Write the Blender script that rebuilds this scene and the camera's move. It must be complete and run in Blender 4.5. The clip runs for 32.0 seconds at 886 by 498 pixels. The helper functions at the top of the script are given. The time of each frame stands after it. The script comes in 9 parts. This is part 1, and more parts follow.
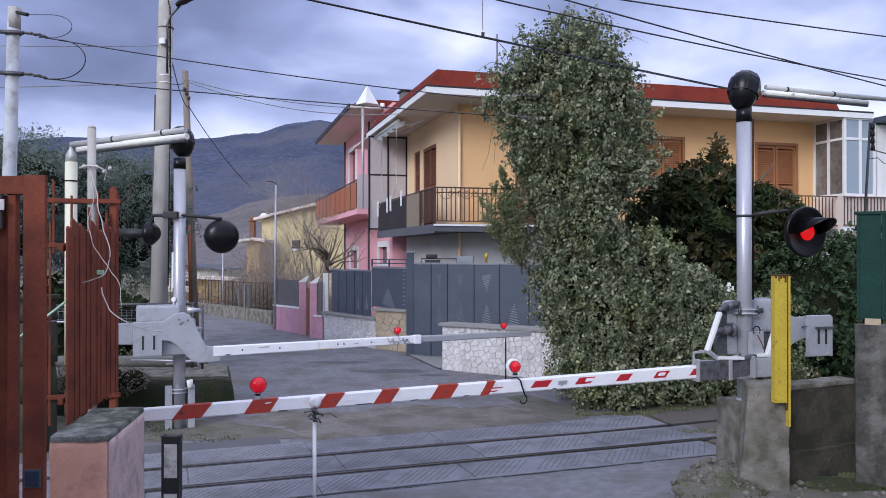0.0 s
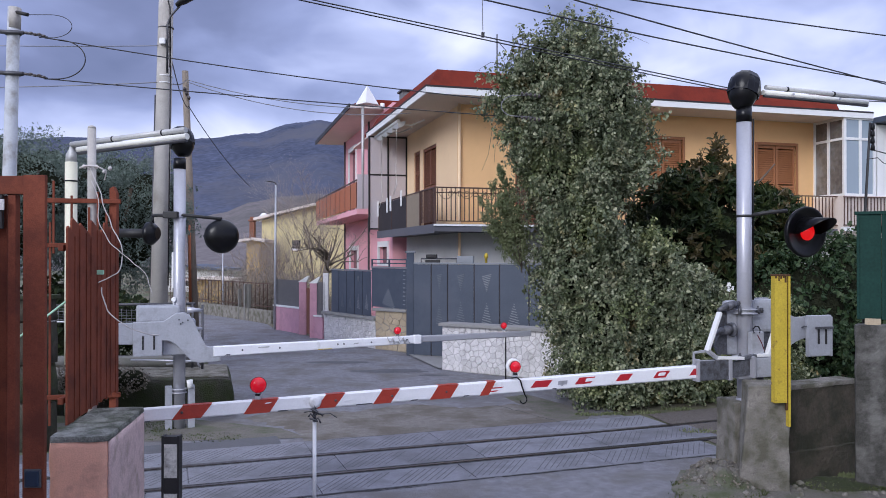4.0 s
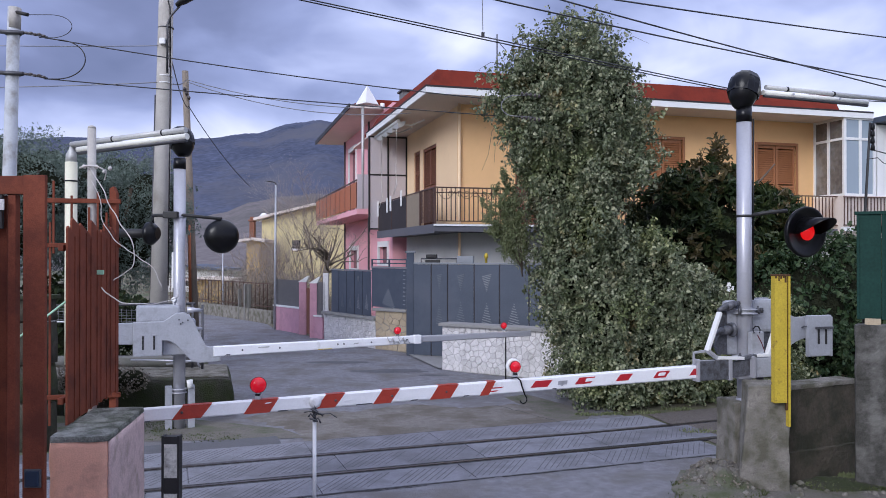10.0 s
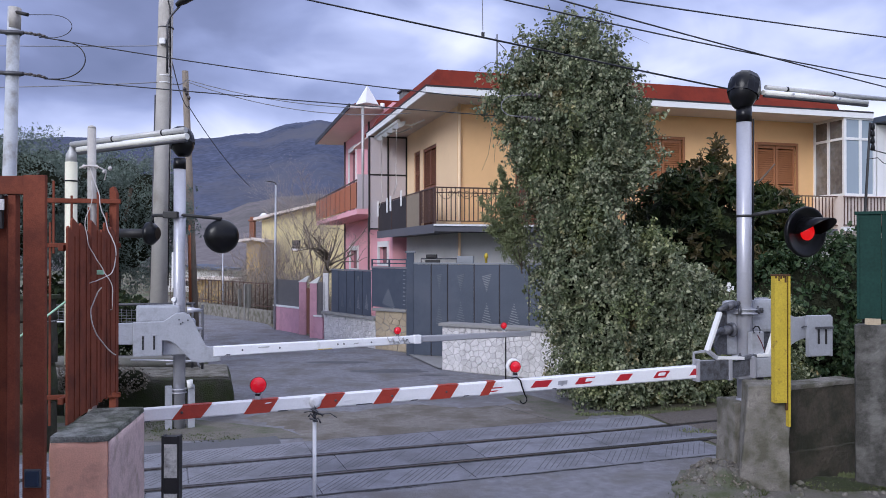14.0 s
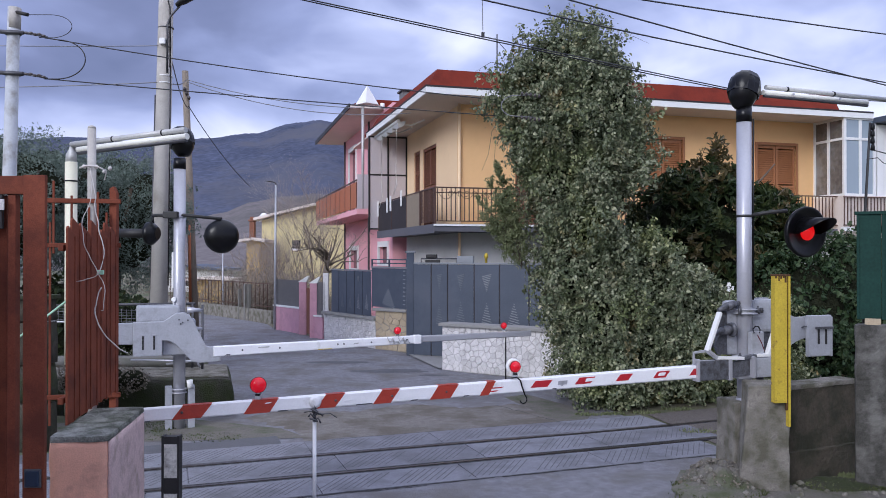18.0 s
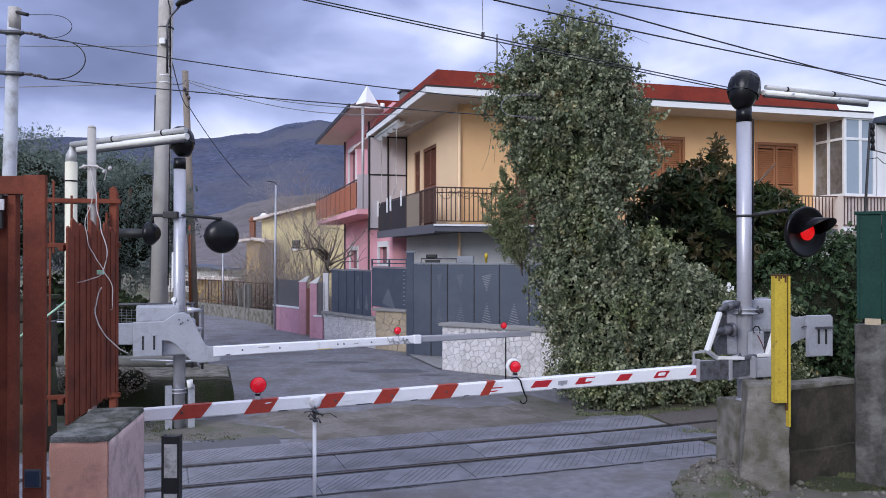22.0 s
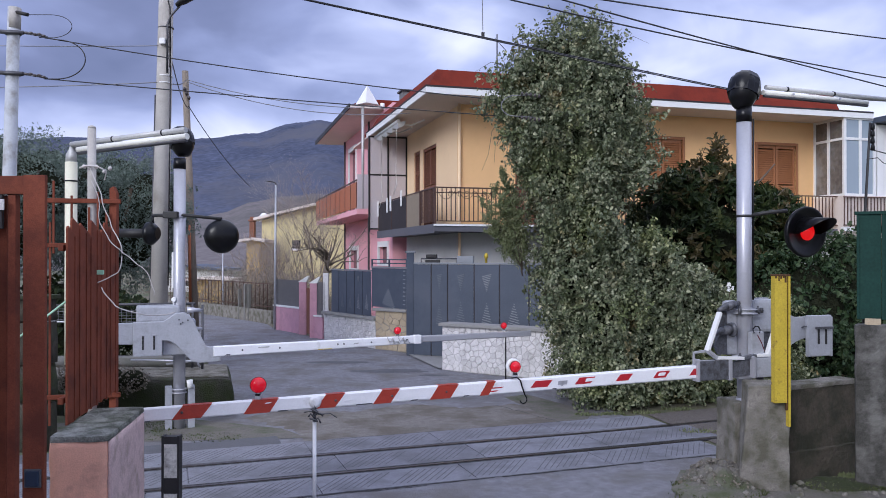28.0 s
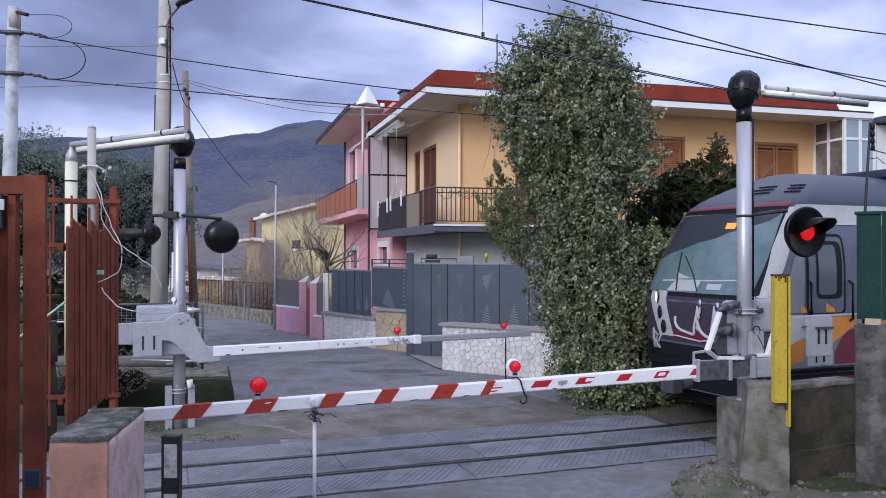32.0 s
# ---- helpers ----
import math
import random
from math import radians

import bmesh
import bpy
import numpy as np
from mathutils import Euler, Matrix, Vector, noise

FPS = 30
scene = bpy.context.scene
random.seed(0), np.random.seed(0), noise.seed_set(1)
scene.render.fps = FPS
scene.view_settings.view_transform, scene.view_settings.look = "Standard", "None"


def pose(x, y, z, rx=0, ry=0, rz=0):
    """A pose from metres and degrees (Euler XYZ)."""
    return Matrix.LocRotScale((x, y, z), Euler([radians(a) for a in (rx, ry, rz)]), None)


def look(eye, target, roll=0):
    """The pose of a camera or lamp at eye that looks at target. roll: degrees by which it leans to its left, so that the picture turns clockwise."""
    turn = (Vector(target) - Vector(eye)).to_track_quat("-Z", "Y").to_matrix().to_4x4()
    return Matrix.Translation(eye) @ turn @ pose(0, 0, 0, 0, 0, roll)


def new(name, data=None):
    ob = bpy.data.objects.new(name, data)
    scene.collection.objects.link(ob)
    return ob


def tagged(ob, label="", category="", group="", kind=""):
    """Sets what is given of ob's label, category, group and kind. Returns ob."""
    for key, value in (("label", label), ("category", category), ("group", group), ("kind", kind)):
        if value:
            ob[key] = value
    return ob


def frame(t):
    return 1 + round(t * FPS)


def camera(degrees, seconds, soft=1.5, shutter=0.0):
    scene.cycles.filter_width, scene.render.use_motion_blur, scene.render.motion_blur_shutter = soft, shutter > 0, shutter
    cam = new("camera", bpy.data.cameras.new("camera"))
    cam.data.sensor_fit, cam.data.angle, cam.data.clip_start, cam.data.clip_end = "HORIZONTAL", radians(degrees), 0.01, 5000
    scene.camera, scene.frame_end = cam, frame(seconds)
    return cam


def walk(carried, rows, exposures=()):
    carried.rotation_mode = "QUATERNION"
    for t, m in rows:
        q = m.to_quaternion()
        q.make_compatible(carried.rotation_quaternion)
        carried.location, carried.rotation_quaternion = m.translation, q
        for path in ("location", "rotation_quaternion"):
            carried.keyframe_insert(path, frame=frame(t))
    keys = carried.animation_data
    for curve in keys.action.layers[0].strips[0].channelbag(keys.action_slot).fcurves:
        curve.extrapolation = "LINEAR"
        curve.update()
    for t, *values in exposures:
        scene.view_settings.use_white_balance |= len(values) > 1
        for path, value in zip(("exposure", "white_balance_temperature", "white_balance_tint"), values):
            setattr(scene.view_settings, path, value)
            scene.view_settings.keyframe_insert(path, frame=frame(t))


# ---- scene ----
cam = camera(58.5, 32.0, soft=0.9)
EYE = (0.0, 0.0, 2.6)
HERE = look(EYE, (0.0, 1400.0, 10.6))
walk(cam, [(0.0, HERE), (32.0, HERE)], [(0.0, 0.25, 5760, 12), (32.0, 0.25, 5760, 12)])

# ---- sky and sun: a grey-violet overcast afternoon, bright near the skyline ----
world = bpy.data.worlds.new("overcast_sky")
scene.world = world
world.use_nodes = True
wt = world.node_tree
wt.nodes.clear()


def wnode(kind, **sets):
    n = wt.nodes.new(kind)
    for k, v in sets.items():
        n.inputs[k].default_value = v
    return n


sky = wnode("ShaderNodeTexSky")
sky.sky_type, sky.sun_disc = "NISHITA", False
sky.sun_elevation, sky.sun_rotation = radians(25), radians(215)
coord = wnode("ShaderNodeTexCoord")
sep = wnode("ShaderNodeSeparateXYZ")
wl = wt.links.new
wl(coord.outputs["Generated"], sep.inputs["Vector"])


def wmath(kind, a, b):
    """One sum of the sky's shading; a and b are outputs or numbers."""
    n = wnode("ShaderNodeMath")
    n.operation = kind
    for k, v in enumerate((a, b)):
        if isinstance(v, (int, float)):
            n.inputs[k].default_value = v
        else:
            wl(v, n.inputs[k])
    return n.outputs["Value"]


def wramp(value, a0, a1, b0, b1, smooth=False):
    n = wnode("ShaderNodeMapRange")
    if smooth:
        n.interpolation_type = "SMOOTHSTEP"
    for k, v in (("From Min", a0), ("From Max", a1), ("To Min", b0), ("To Max", b1)):
        n.inputs[k].default_value = v
    wl(value, n.inputs["Value"])
    return n.outputs["Result"]


def cloud_noise(scale, flat, at, detail, rough, bend):
    m = wnode("ShaderNodeMapping")
    m.inputs["Scale"].default_value = (1.0, 1.0, flat)
    m.inputs["Location"].default_value = at
    n = wnode("ShaderNodeTexNoise", Scale=scale, Detail=detail, Roughness=rough, Distortion=bend)
    wl(coord.outputs["Generated"], m.inputs["Vector"])
    wl(m.outputs["Vector"], n.inputs["Vector"])
    return n.outputs["Fac"]


# broad cloud masses with finer billows on them
masses = cloud_noise(3.4, 2.2, (0.35, 0.2, 0.1), 4.0, 0.45, 0.3)
billows = cloud_noise(7.0, 1.8, (1.3, 0.4, 0.6), 5.0, 0.48, 0.4)
deck = wmath("ADD", wmath("MULTIPLY", wmath("SUBTRACT", masses, 0.5), 1.0), wmath("MULTIPLY", wmath("SUBTRACT", billows, 0.5), 0.55))
# a pale break in the clouds along the skyline, a thin deck ahead, thicker to the left and far right
deck = wmath("ADD", deck, wramp(sep.outputs["Z"], 0.125, 0.205, 0.34, 0.0, True))
deck = wmath("ADD", deck, wramp(sep.outputs["X"], -0.52, 0.18, -0.20, 0.13, True))
deck = wmath("ADD", deck, wramp(sep.outputs["X"], 0.22, 0.38, 0.0, 0.09, True))
deck = wmath("ADD", deck, wramp(sep.outputs["X"], 0.41, 0.49, 0.0, -0.17, True))
deck = wmath("ADD", deck, wramp(sep.outputs["Z"], 0.36, 0.75, 0.0, 0.30))
deck = wmath("ADD", deck, 0.47)
clouds = wnode("ShaderNodeValToRGB")
for p, c in ((0.30, (0.215, 0.235, 0.375, 1)), (0.46, (0.31, 0.34, 0.53, 1)), (0.62, (0.50, 0.53, 0.74, 1)), (0.82, (0.84, 0.83, 0.93, 1))):
    e = clouds.color_ramp.elements.new(p)
    e.color = c
clouds.color_ramp.elements[0].color = (0.13, 0.15, 0.25, 1)
clouds.color_ramp.elements[-1].color = (0.92, 0.92, 0.97, 1)
wl(deck, clouds.inputs["Fac"])
blue = wnode("ShaderNodeMix")
blue.data_type = "RGBA"
blue.inputs["Factor"].default_value = 0.93
dim = wnode("ShaderNodeVectorMath")
dim.operation = "SCALE"
dim.inputs["Scale"].default_value = 0.10
back = wnode("ShaderNodeBackground", Strength=1.0)
out = wnode("ShaderNodeOutputWorld")
wl(sky.outputs["Color"], dim.inputs[0])
wl(dim.outputs["Vector"], blue.inputs["A"])
wl(clouds.outputs["Color"], blue.inputs["B"])
wl(wramp(sep.outputs["Z"], 0.36, 0.9, 1.0, 1.45), back.inputs["Strength"])
wl(blue.outputs["Result"], back.inputs["Color"])
wl(back.outputs["Background"], out.inputs["Surface"])

sun = new("sun", bpy.data.lights.new("sun", "SUN"))
sun.data.energy, sun.data.angle, sun.data.color = 1.9, radians(28), (1.0, 0.95, 0.88)
sun.matrix_world = look((-11, -16, 9), (0, 0, 0))


# ---- materials ----
def material(name, base, rough=0.6, metal=0.0, vary=0.18, scale=6.0, grain=60.0, bump=0.25, stain=None, stain_at=0.62,
             stain_scale=1.3, spread=0.0, bumpdist=0.01, coat=0.0, spec=0.5, own=False):
    """Base colour with broad and fine variation, optional stains, bump and a random shade for each piece."""
    m = bpy.data.materials.new(name)
    m.use_nodes = True
    t = m.node_tree
    b = t.nodes["Principled BSDF"]
    b.inputs["Roughness"].default_value = rough
    b.inputs["Metallic"].default_value = metal
    b.inputs["Coat Weight"].default_value = coat
    b.inputs["Specular IOR Level"].default_value = spec
    g = t.nodes.new("ShaderNodeNewGeometry")
    pos = t.nodes.new("ShaderNodeTexCoord").outputs["Object"] if own else g.outputs["Position"]
    n1 = t.nodes.new("ShaderNodeTexNoise")
    n1.inputs["Scale"].default_value, n1.inputs["Detail"].default_value, n1.inputs["Roughness"].default_value = scale, 8, 0.68
    n2 = t.nodes.new("ShaderNodeTexNoise")
    n2.inputs["Scale"].default_value, n2.inputs["Detail"].default_value = grain, 3
    for n in (n1, n2):
        t.links.new(pos, n.inputs["Vector"])
    add = t.nodes.new("ShaderNodeMath")
    add.operation = "ADD"
    t.links.new(n1.outputs["Fac"], add.inputs[0])
    t.links.new(n2.outputs["Fac"], add.inputs[1])
    fac = add.outputs["Value"]
    if spread:
        info = t.nodes.new("ShaderNodeObjectInfo")
        mul = t.nodes.new("ShaderNodeMath")
        mul.operation = "MULTIPLY_ADD"
        mul.inputs[1].default_value = spread
        t.links.new(info.outputs["Random"], mul.inputs[0])
        t.links.new(fac, mul.inputs[2])
        fac = mul.outputs["Value"]
    r = t.nodes.new("ShaderNodeMapRange")
    r.inputs["From Min"].default_value, r.inputs["From Max"].default_value = 0.65, 1.35 + spread
    r.inputs["To Min"].default_value, r.inputs["To Max"].default_value = 1 - vary, 1 + vary
    t.links.new(fac, r.inputs["Value"])
    sc = t.nodes.new("ShaderNodeVectorMath")
    sc.operation = "SCALE"
    sc.inputs[0].default_value = base
    t.links.new(r.outputs["Result"], sc.inputs["Scale"])
    col = sc.outputs["Vector"]
    if stain:
        n3 = t.nodes.new("ShaderNodeTexNoise")
        n3.inputs["Scale"].default_value, n3.inputs["Detail"].default_value, n3.inputs["Roughness"].default_value = stain_scale, 8, 0.62
        t.links.new(pos, n3.inputs["Vector"])
        r3 = t.nodes.new("ShaderNodeMapRange")
        r3.inputs["From Min"].default_value, r3.inputs["From Max"].default_value = stain_at - 0.09, stain_at + 0.09
        t.links.new(n3.outputs["Fac"], r3.inputs["Value"])
        mx = t.nodes.new("ShaderNodeMix")
        mx.data_type = "RGBA"
        t.links.new(r3.outputs["Result"], mx.inputs["Factor"])
        t.links.new(col, mx.inputs["A"])
        mx.inputs["B"].default_value = (*stain, 1)
        col = mx.outputs["Result"]
    t.links.new(col, b.inputs["Base Color"])
    if bump:
        bp = t.nodes.new("ShaderNodeBump")
        bp.inputs["Strength"].default_value, bp.inputs["Distance"].default_value = bump, bumpdist
        t.links.new(fac, bp.inputs["Height"])
        t.links.new(bp.outputs["Normal"], b.inputs["Normal"])
    return m


def leaf_material(name, c0, c1, c2, rough=0.45, through_light=0.25, odd=None, odd_at=0.6, fresh=None, clump=2.6, spec=0.3):
    """Leaves that differ one from the next."""
    m = bpy.data.materials.new(name)
    m.use_nodes = True
    t = m.node_tree
    b = t.nodes["Principled BSDF"]
    b.inputs["Roughness"].default_value = rough
    b.inputs["Specular IOR Level"].default_value = spec
    g = t.nodes.new("ShaderNodeNewGeometry")
    ramp = t.nodes.new("ShaderNodeValToRGB")
    ramp.color_ramp.elements[0].color, ramp.color_ramp.elements[1].color = (*c0, 1), (*c2, 1)
    e = ramp.color_ramp.elements.new(0.6)
    e.color = (*c1, 1)
    ramp.color_ramp.elements[1].position = 0.5
    n = t.nodes.new("ShaderNodeTexNoise")
    n.inputs["Scale"].default_value, n.inputs["Detail"].default_value = clump, 4
    t.links.new(g.outputs["Position"], n.inputs["Vector"])
    mul = t.nodes.new("ShaderNodeMath")
    mul.operation = "MULTIPLY_ADD"
    mul.inputs[1].default_value = 0.44
    t.links.new(g.outputs["Random Per Island"], mul.inputs[0])
    sub = t.nodes.new("ShaderNodeMath")
    sub.operation = "MULTIPLY"
    sub.inputs[1].default_value = 0.90
    t.links.new(n.outputs["Fac"], sub.inputs[0])
    low = t.nodes.new("ShaderNodeMath")
    low.operation = "SUBTRACT"
    low.inputs[1].default_value = 0.17
    t.links.new(sub.outputs["Value"], low.inputs[0])
    t.links.new(low.outputs["Value"], mul.inputs[2])
    t.links.new(mul.outputs["Value"], ramp.inputs["Fac"])
    colour = ramp.outputs["Color"]
    for k, (tone, at, scale) in enumerate(((fresh, 0.52, 1.1), (odd, odd_at, 1.9))):
        if tone is None:
            continue
        # clumps of fresher or withered leaves
        shift = t.nodes.new("ShaderNodeMapping")
        shift.inputs["Location"].default_value = (3.7 + 5 * k, 1.3, 8.1 * k)
        t.links.new(g.outputs["Position"], shift.inputs["Vector"])
        spot = t.nodes.new("ShaderNodeTexNoise")
        spot.inputs["Scale"].default_value, spot.inputs["Detail"].default_value = scale, 5
        t.links.new(shift.outputs["Vector"], spot.inputs["Vector"])
        rg = t.nodes.new("ShaderNodeMapRange")
        rg.inputs["From Min"].default_value, rg.inputs["From Max"].default_value = at, at + 0.14
        rg.inputs["To Max"].default_value = 0.75
        t.links.new(spot.outputs["Fac"], rg.inputs["Value"])
        mx = t.nodes.new("ShaderNodeMix")
        mx.data_type, mx.blend_type = "RGBA", "MULTIPLY"
        t.links.new(rg.outputs["Result"], mx.inputs["Factor"])
        t.links.new(colour, mx.inputs["A"])
        mx.inputs["B"].default_value = (*tone, 1)
        colour = mx.outputs["Result"]
    t.links.new(colour, b.inputs["Base Color"])
    tr = t.nodes.new("ShaderNodeBsdfTranslucent")
    t.links.new(colour, tr.inputs["Color"])
    mix = t.nodes.new("ShaderNodeMixShader")
    mix.inputs["Fac"].default_value = through_light
    t.links.new(b.outputs["BSDF"], mix.inputs[1])
    t.links.new(tr.outputs["BSDF"], mix.inputs[2])
    t.links.new(mix.outputs["Shader"], t.nodes["Material Output"].inputs["Surface"])
    return m


def glass_material(name, tint, rough=0.04, clear=0.25):
    m = bpy.data.materials.new(name)
    m.use_nodes = True
    t = m.node_tree
    b = t.nodes["Principled BSDF"]
    b.inputs["Base Color"].default_value, b.inputs["Roughness"].default_value = (*tint, 1), rough
    b.inputs["Transmission Weight"].default_value, b.inputs["IOR"].default_value = clear, 1.45
    return m


def glow_material(name, base, glow, power):
    m = bpy.data.materials.new(name)
    m.use_nodes = True
    b = m.node_tree.nodes["Principled BSDF"]
    b.inputs["Base Color"].default_value, b.inputs["Roughness"].default_value = (*base, 1), 0.15
    b.inputs["Emission Color"].default_value, b.inputs["Emission Strength"].default_value = (*glow, 1), power
    return m


ASPHALT = material("asphalt", (0.192, 0.190, 0.208), 0.9, vary=0.5, scale=7, grain=80, bump=0.9, stain=(0.136, 0.127, 0.122), stain_at=0.56, stain_scale=1.1)
ASPHALT_WORN = material("muddied_asphalt", (0.190, 0.176, 0.160), 0.95, vary=0.5, scale=9, grain=70, bump=1.0, stain=(0.125, 0.108, 0.088), stain_at=0.52, stain_scale=1.6)
PATCH = material("asphalt_patch", (0.105, 0.105, 0.115), 0.9, vary=0.2, scale=3, grain=120, bump=0.4)
CRACK = material("crack_filler", (0.03, 0.03, 0.032), 0.9, vary=0.2)
EARTH = material("earth", (0.16, 0.14, 0.10), 0.95, vary=0.35, scale=0.8, grain=25, bump=0.6, stain=(0.085, 0.10, 0.045), stain_at=0.5, stain_scale=0.35, bumpdist=0.03)
DIRT = material("dirt", (0.150, 0.138, 0.118), 0.95, vary=0.4, scale=5, grain=55, bump=0.7, stain=(0.075, 0.088, 0.042), stain_at=0.57, stain_scale=2.5, bumpdist=0.02)
BALLAST = material("ballast", (0.15, 0.13, 0.115), 0.95, vary=0.45, scale=18, grain=60, bump=1.0, bumpdist=0.04)
PANEL = material("crossing_panel", (0.195, 0.196, 0.222), 0.85, vary=0.32, scale=5, grain=60, bump=0.4, stain=(0.125, 0.125, 0.138), stain_at=0.56, stain_scale=1.6, spread=0.3)
TREAD = material("tread_groove", (0.105, 0.105, 0.112), 0.95, vary=0.2)
GROOVE = material("groove", (0.030, 0.030, 0.033), 0.95, vary=0.2)
RAIL = material("rail_steel", (0.065, 0.052, 0.048), 0.45, metal=0.6, vary=0.25, scale=8, grain=50)
SHINE = material("rail_head", (0.105, 0.090, 0.085), 0.4, metal=0.8, vary=0.25, scale=10, grain=80, bump=0.1)
WALL_CONCRETE = material("boundary_concrete", (0.062, 0.060, 0.053), 0.95, vary=0.5, scale=14, grain=150, bump=0.7, stain=(0.165, 0.160, 0.148), stain_at=0.565, stain_scale=3.2, bumpdist=0.014)
CONCRETE = material("concrete", (0.20, 0.192, 0.178), 0.9, vary=0.22, scale=5, grain=70, bump=0.5, stain=(0.15, 0.15, 0.13), stain_at=0.53, stain_scale=2.2)
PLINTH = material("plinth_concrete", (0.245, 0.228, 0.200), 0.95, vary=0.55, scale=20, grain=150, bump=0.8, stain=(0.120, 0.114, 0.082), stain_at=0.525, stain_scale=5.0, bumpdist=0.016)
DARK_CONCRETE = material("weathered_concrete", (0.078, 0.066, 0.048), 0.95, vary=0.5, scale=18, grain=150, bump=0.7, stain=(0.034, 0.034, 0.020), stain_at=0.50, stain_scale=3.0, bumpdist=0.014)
MOSSY = material("mossy_concrete", (0.050, 0.046, 0.034), 0.95, vary=0.35, scale=5, grain=40, bump=0.8, stain=(0.032, 0.042, 0.013), stain_at=0.47, stain_scale=2.6, bumpdist=0.025)
CAPSTONE = material("grimy_cap", (0.25, 0.255, 0.23), 0.95, vary=0.5, scale=14, grain=75, bump=0.9, stain=(0.065, 0.072, 0.052), stain_at=0.52, stain_scale=4, bumpdist=0.02)
PALE_POLE = material("pale_pole_concrete", (0.47, 0.49, 0.52), 0.9, vary=0.14, scale=5, grain=50, bump=0.4, stain=(0.30, 0.29, 0.28), stain_at=0.58, stain_scale=4)
POLE_CONCRETE = material("pole_concrete", (0.46, 0.435, 0.40), 0.9, vary=0.12, scale=3, grain=60, bump=0.3, stain=(0.32, 0.295, 0.26), stain_at=0.60, stain_scale=1.2)
PEACH = material("peach_plaster", (0.76, 0.42, 0.31), 0.9, vary=0.10, scale=5, grain=90, bump=0.3, stain=(0.46, 0.26, 0.20), stain_at=0.62, stain_scale=3)
LILAC = material("faded_plaster", (0.54, 0.41, 0.40), 0.9, vary=0.2, scale=5, grain=80, bump=0.4, stain=(0.34, 0.27, 0.24), stain_at=0.58, stain_scale=6)
YELLOW = material("yellow_plaster", (0.85, 0.53, 0.25), 0.9, vary=0.06, scale=1.2, grain=60, bump=0.15)
CREAM = material("cream_plaster", (0.90, 0.66, 0.41), 0.9, vary=0.06, scale=1.2, grain=60, bump=0.15)
SLAB = material("balcony_slab", (0.115, 0.115, 0.135), 0.9, vary=0.12, scale=2, grain=50, bump=0.2)
MESH_GREY = material("mesh_grey", (0.17, 0.165, 0.17), 0.6, vary=0.12, scale=4, grain=40)
GREY_WALL = material("grey_plaster", (0.60, 0.59, 0.57), 0.9, vary=0.10, scale=1.5, grain=60, bump=0.2)
PINK = material("pink_plaster", (0.82, 0.42, 0.47), 0.9, vary=0.07, scale=1.2, grain=60, bump=0.15)
PINK_WALL = material("pink_wall_plaster", (0.60, 0.33, 0.40), 0.9, vary=0.12, scale=2.5, grain=60, bump=0.25, stain=(0.45, 0.25, 0.30), stain_at=0.6, stain_scale=2)
WHITE = material("white_paint", (0.80, 0.80, 0.79), 0.55, vary=0.05, scale=3, grain=60, bump=0.08)
SOFFIT = material("soffit_paint", (0.72, 0.64, 0.58), 0.9, vary=0.08, scale=1.3, grain=40, bump=0.1)
BOOM_WHITE = material("boom_white", (0.82, 0.82, 0.84), 0.4, vary=0.05, scale=6, grain=60, bump=0.05, stain=(0.55, 0.54, 0.52), stain_at=0.69, stain_scale=5)
BOOM_RED = material("boom_red", (0.36, 0.040, 0.022), 0.45, vary=0.15, scale=9, grain=60, bump=0.05)
STICKER = material("sticker_red", (0.42, 0.02, 0.03), 0.4, vary=0.15, scale=12, grain=60, bump=0.0)
TILE_RED = material("terracotta_band", (0.175, 0.030, 0.018), 0.85, vary=0.14, scale=2, grain=40, bump=0.3, stain=(0.125, 0.023, 0.016), stain_at=0.56, stain_scale=1.4, spec=0.1)
GREY_METAL = material("grey_painted_steel", (0.43, 0.44, 0.475), 0.42, metal=0.2, vary=0.12, scale=4, grain=50, bump=0.06, stain=(0.30, 0.30, 0.315), stain_at=0.62, stain_scale=5)
POLE_METAL = material("pole_grey_steel", (0.46, 0.46, 0.50), 0.38, metal=0.35, vary=0.06, scale=3, grain=40, bump=0.04, stain=(0.35, 0.35, 0.37), stain_at=0.68, stain_scale=3)
CASTING = material("dull_casting", (0.125, 0.128, 0.145), 0.55, metal=0.3, vary=0.35, scale=18, grain=60, bump=0.3, stain=(0.06, 0.058, 0.06), stain_at=0.56, stain_scale=14)
LAMP_RIM = material("lamp_rim", (0.13, 0.006, 0.012), 0.35, vary=0.15, bump=0)
RUST_BROWN = material("brown_rust", (0.085, 0.045, 0.022), 0.9, vary=0.35, scale=14, grain=60, bump=0.3, spec=0.2)
DARK_STEEL = material("dark_steel", (0.10, 0.10, 0.11), 0.5, metal=0.5, vary=0.2, scale=8, grain=50)
BLACK = material("black_plastic", (0.005, 0.005, 0.006), 0.30, vary=0.2, scale=8, grain=50, bump=0.03, spec=0.3)
BLACK_MATT = material("black_iron", (0.018, 0.017, 0.017), 0.55, vary=0.2, scale=8, grain=50)
TUBE = material("tube_grey", (0.50, 0.50, 0.49), 0.45, metal=0.2, vary=0.12, scale=5, grain=40, bump=0.05)
TUBE_WHITE = material("tube_white", (0.80, 0.79, 0.72), 0.45, vary=0.08, scale=5, grain=40, bump=0.05)
CREAM_PIPE = material("cream_pipe", (0.74, 0.71, 0.55), 0.5, vary=0.07, scale=4, grain=40, bump=0.05)
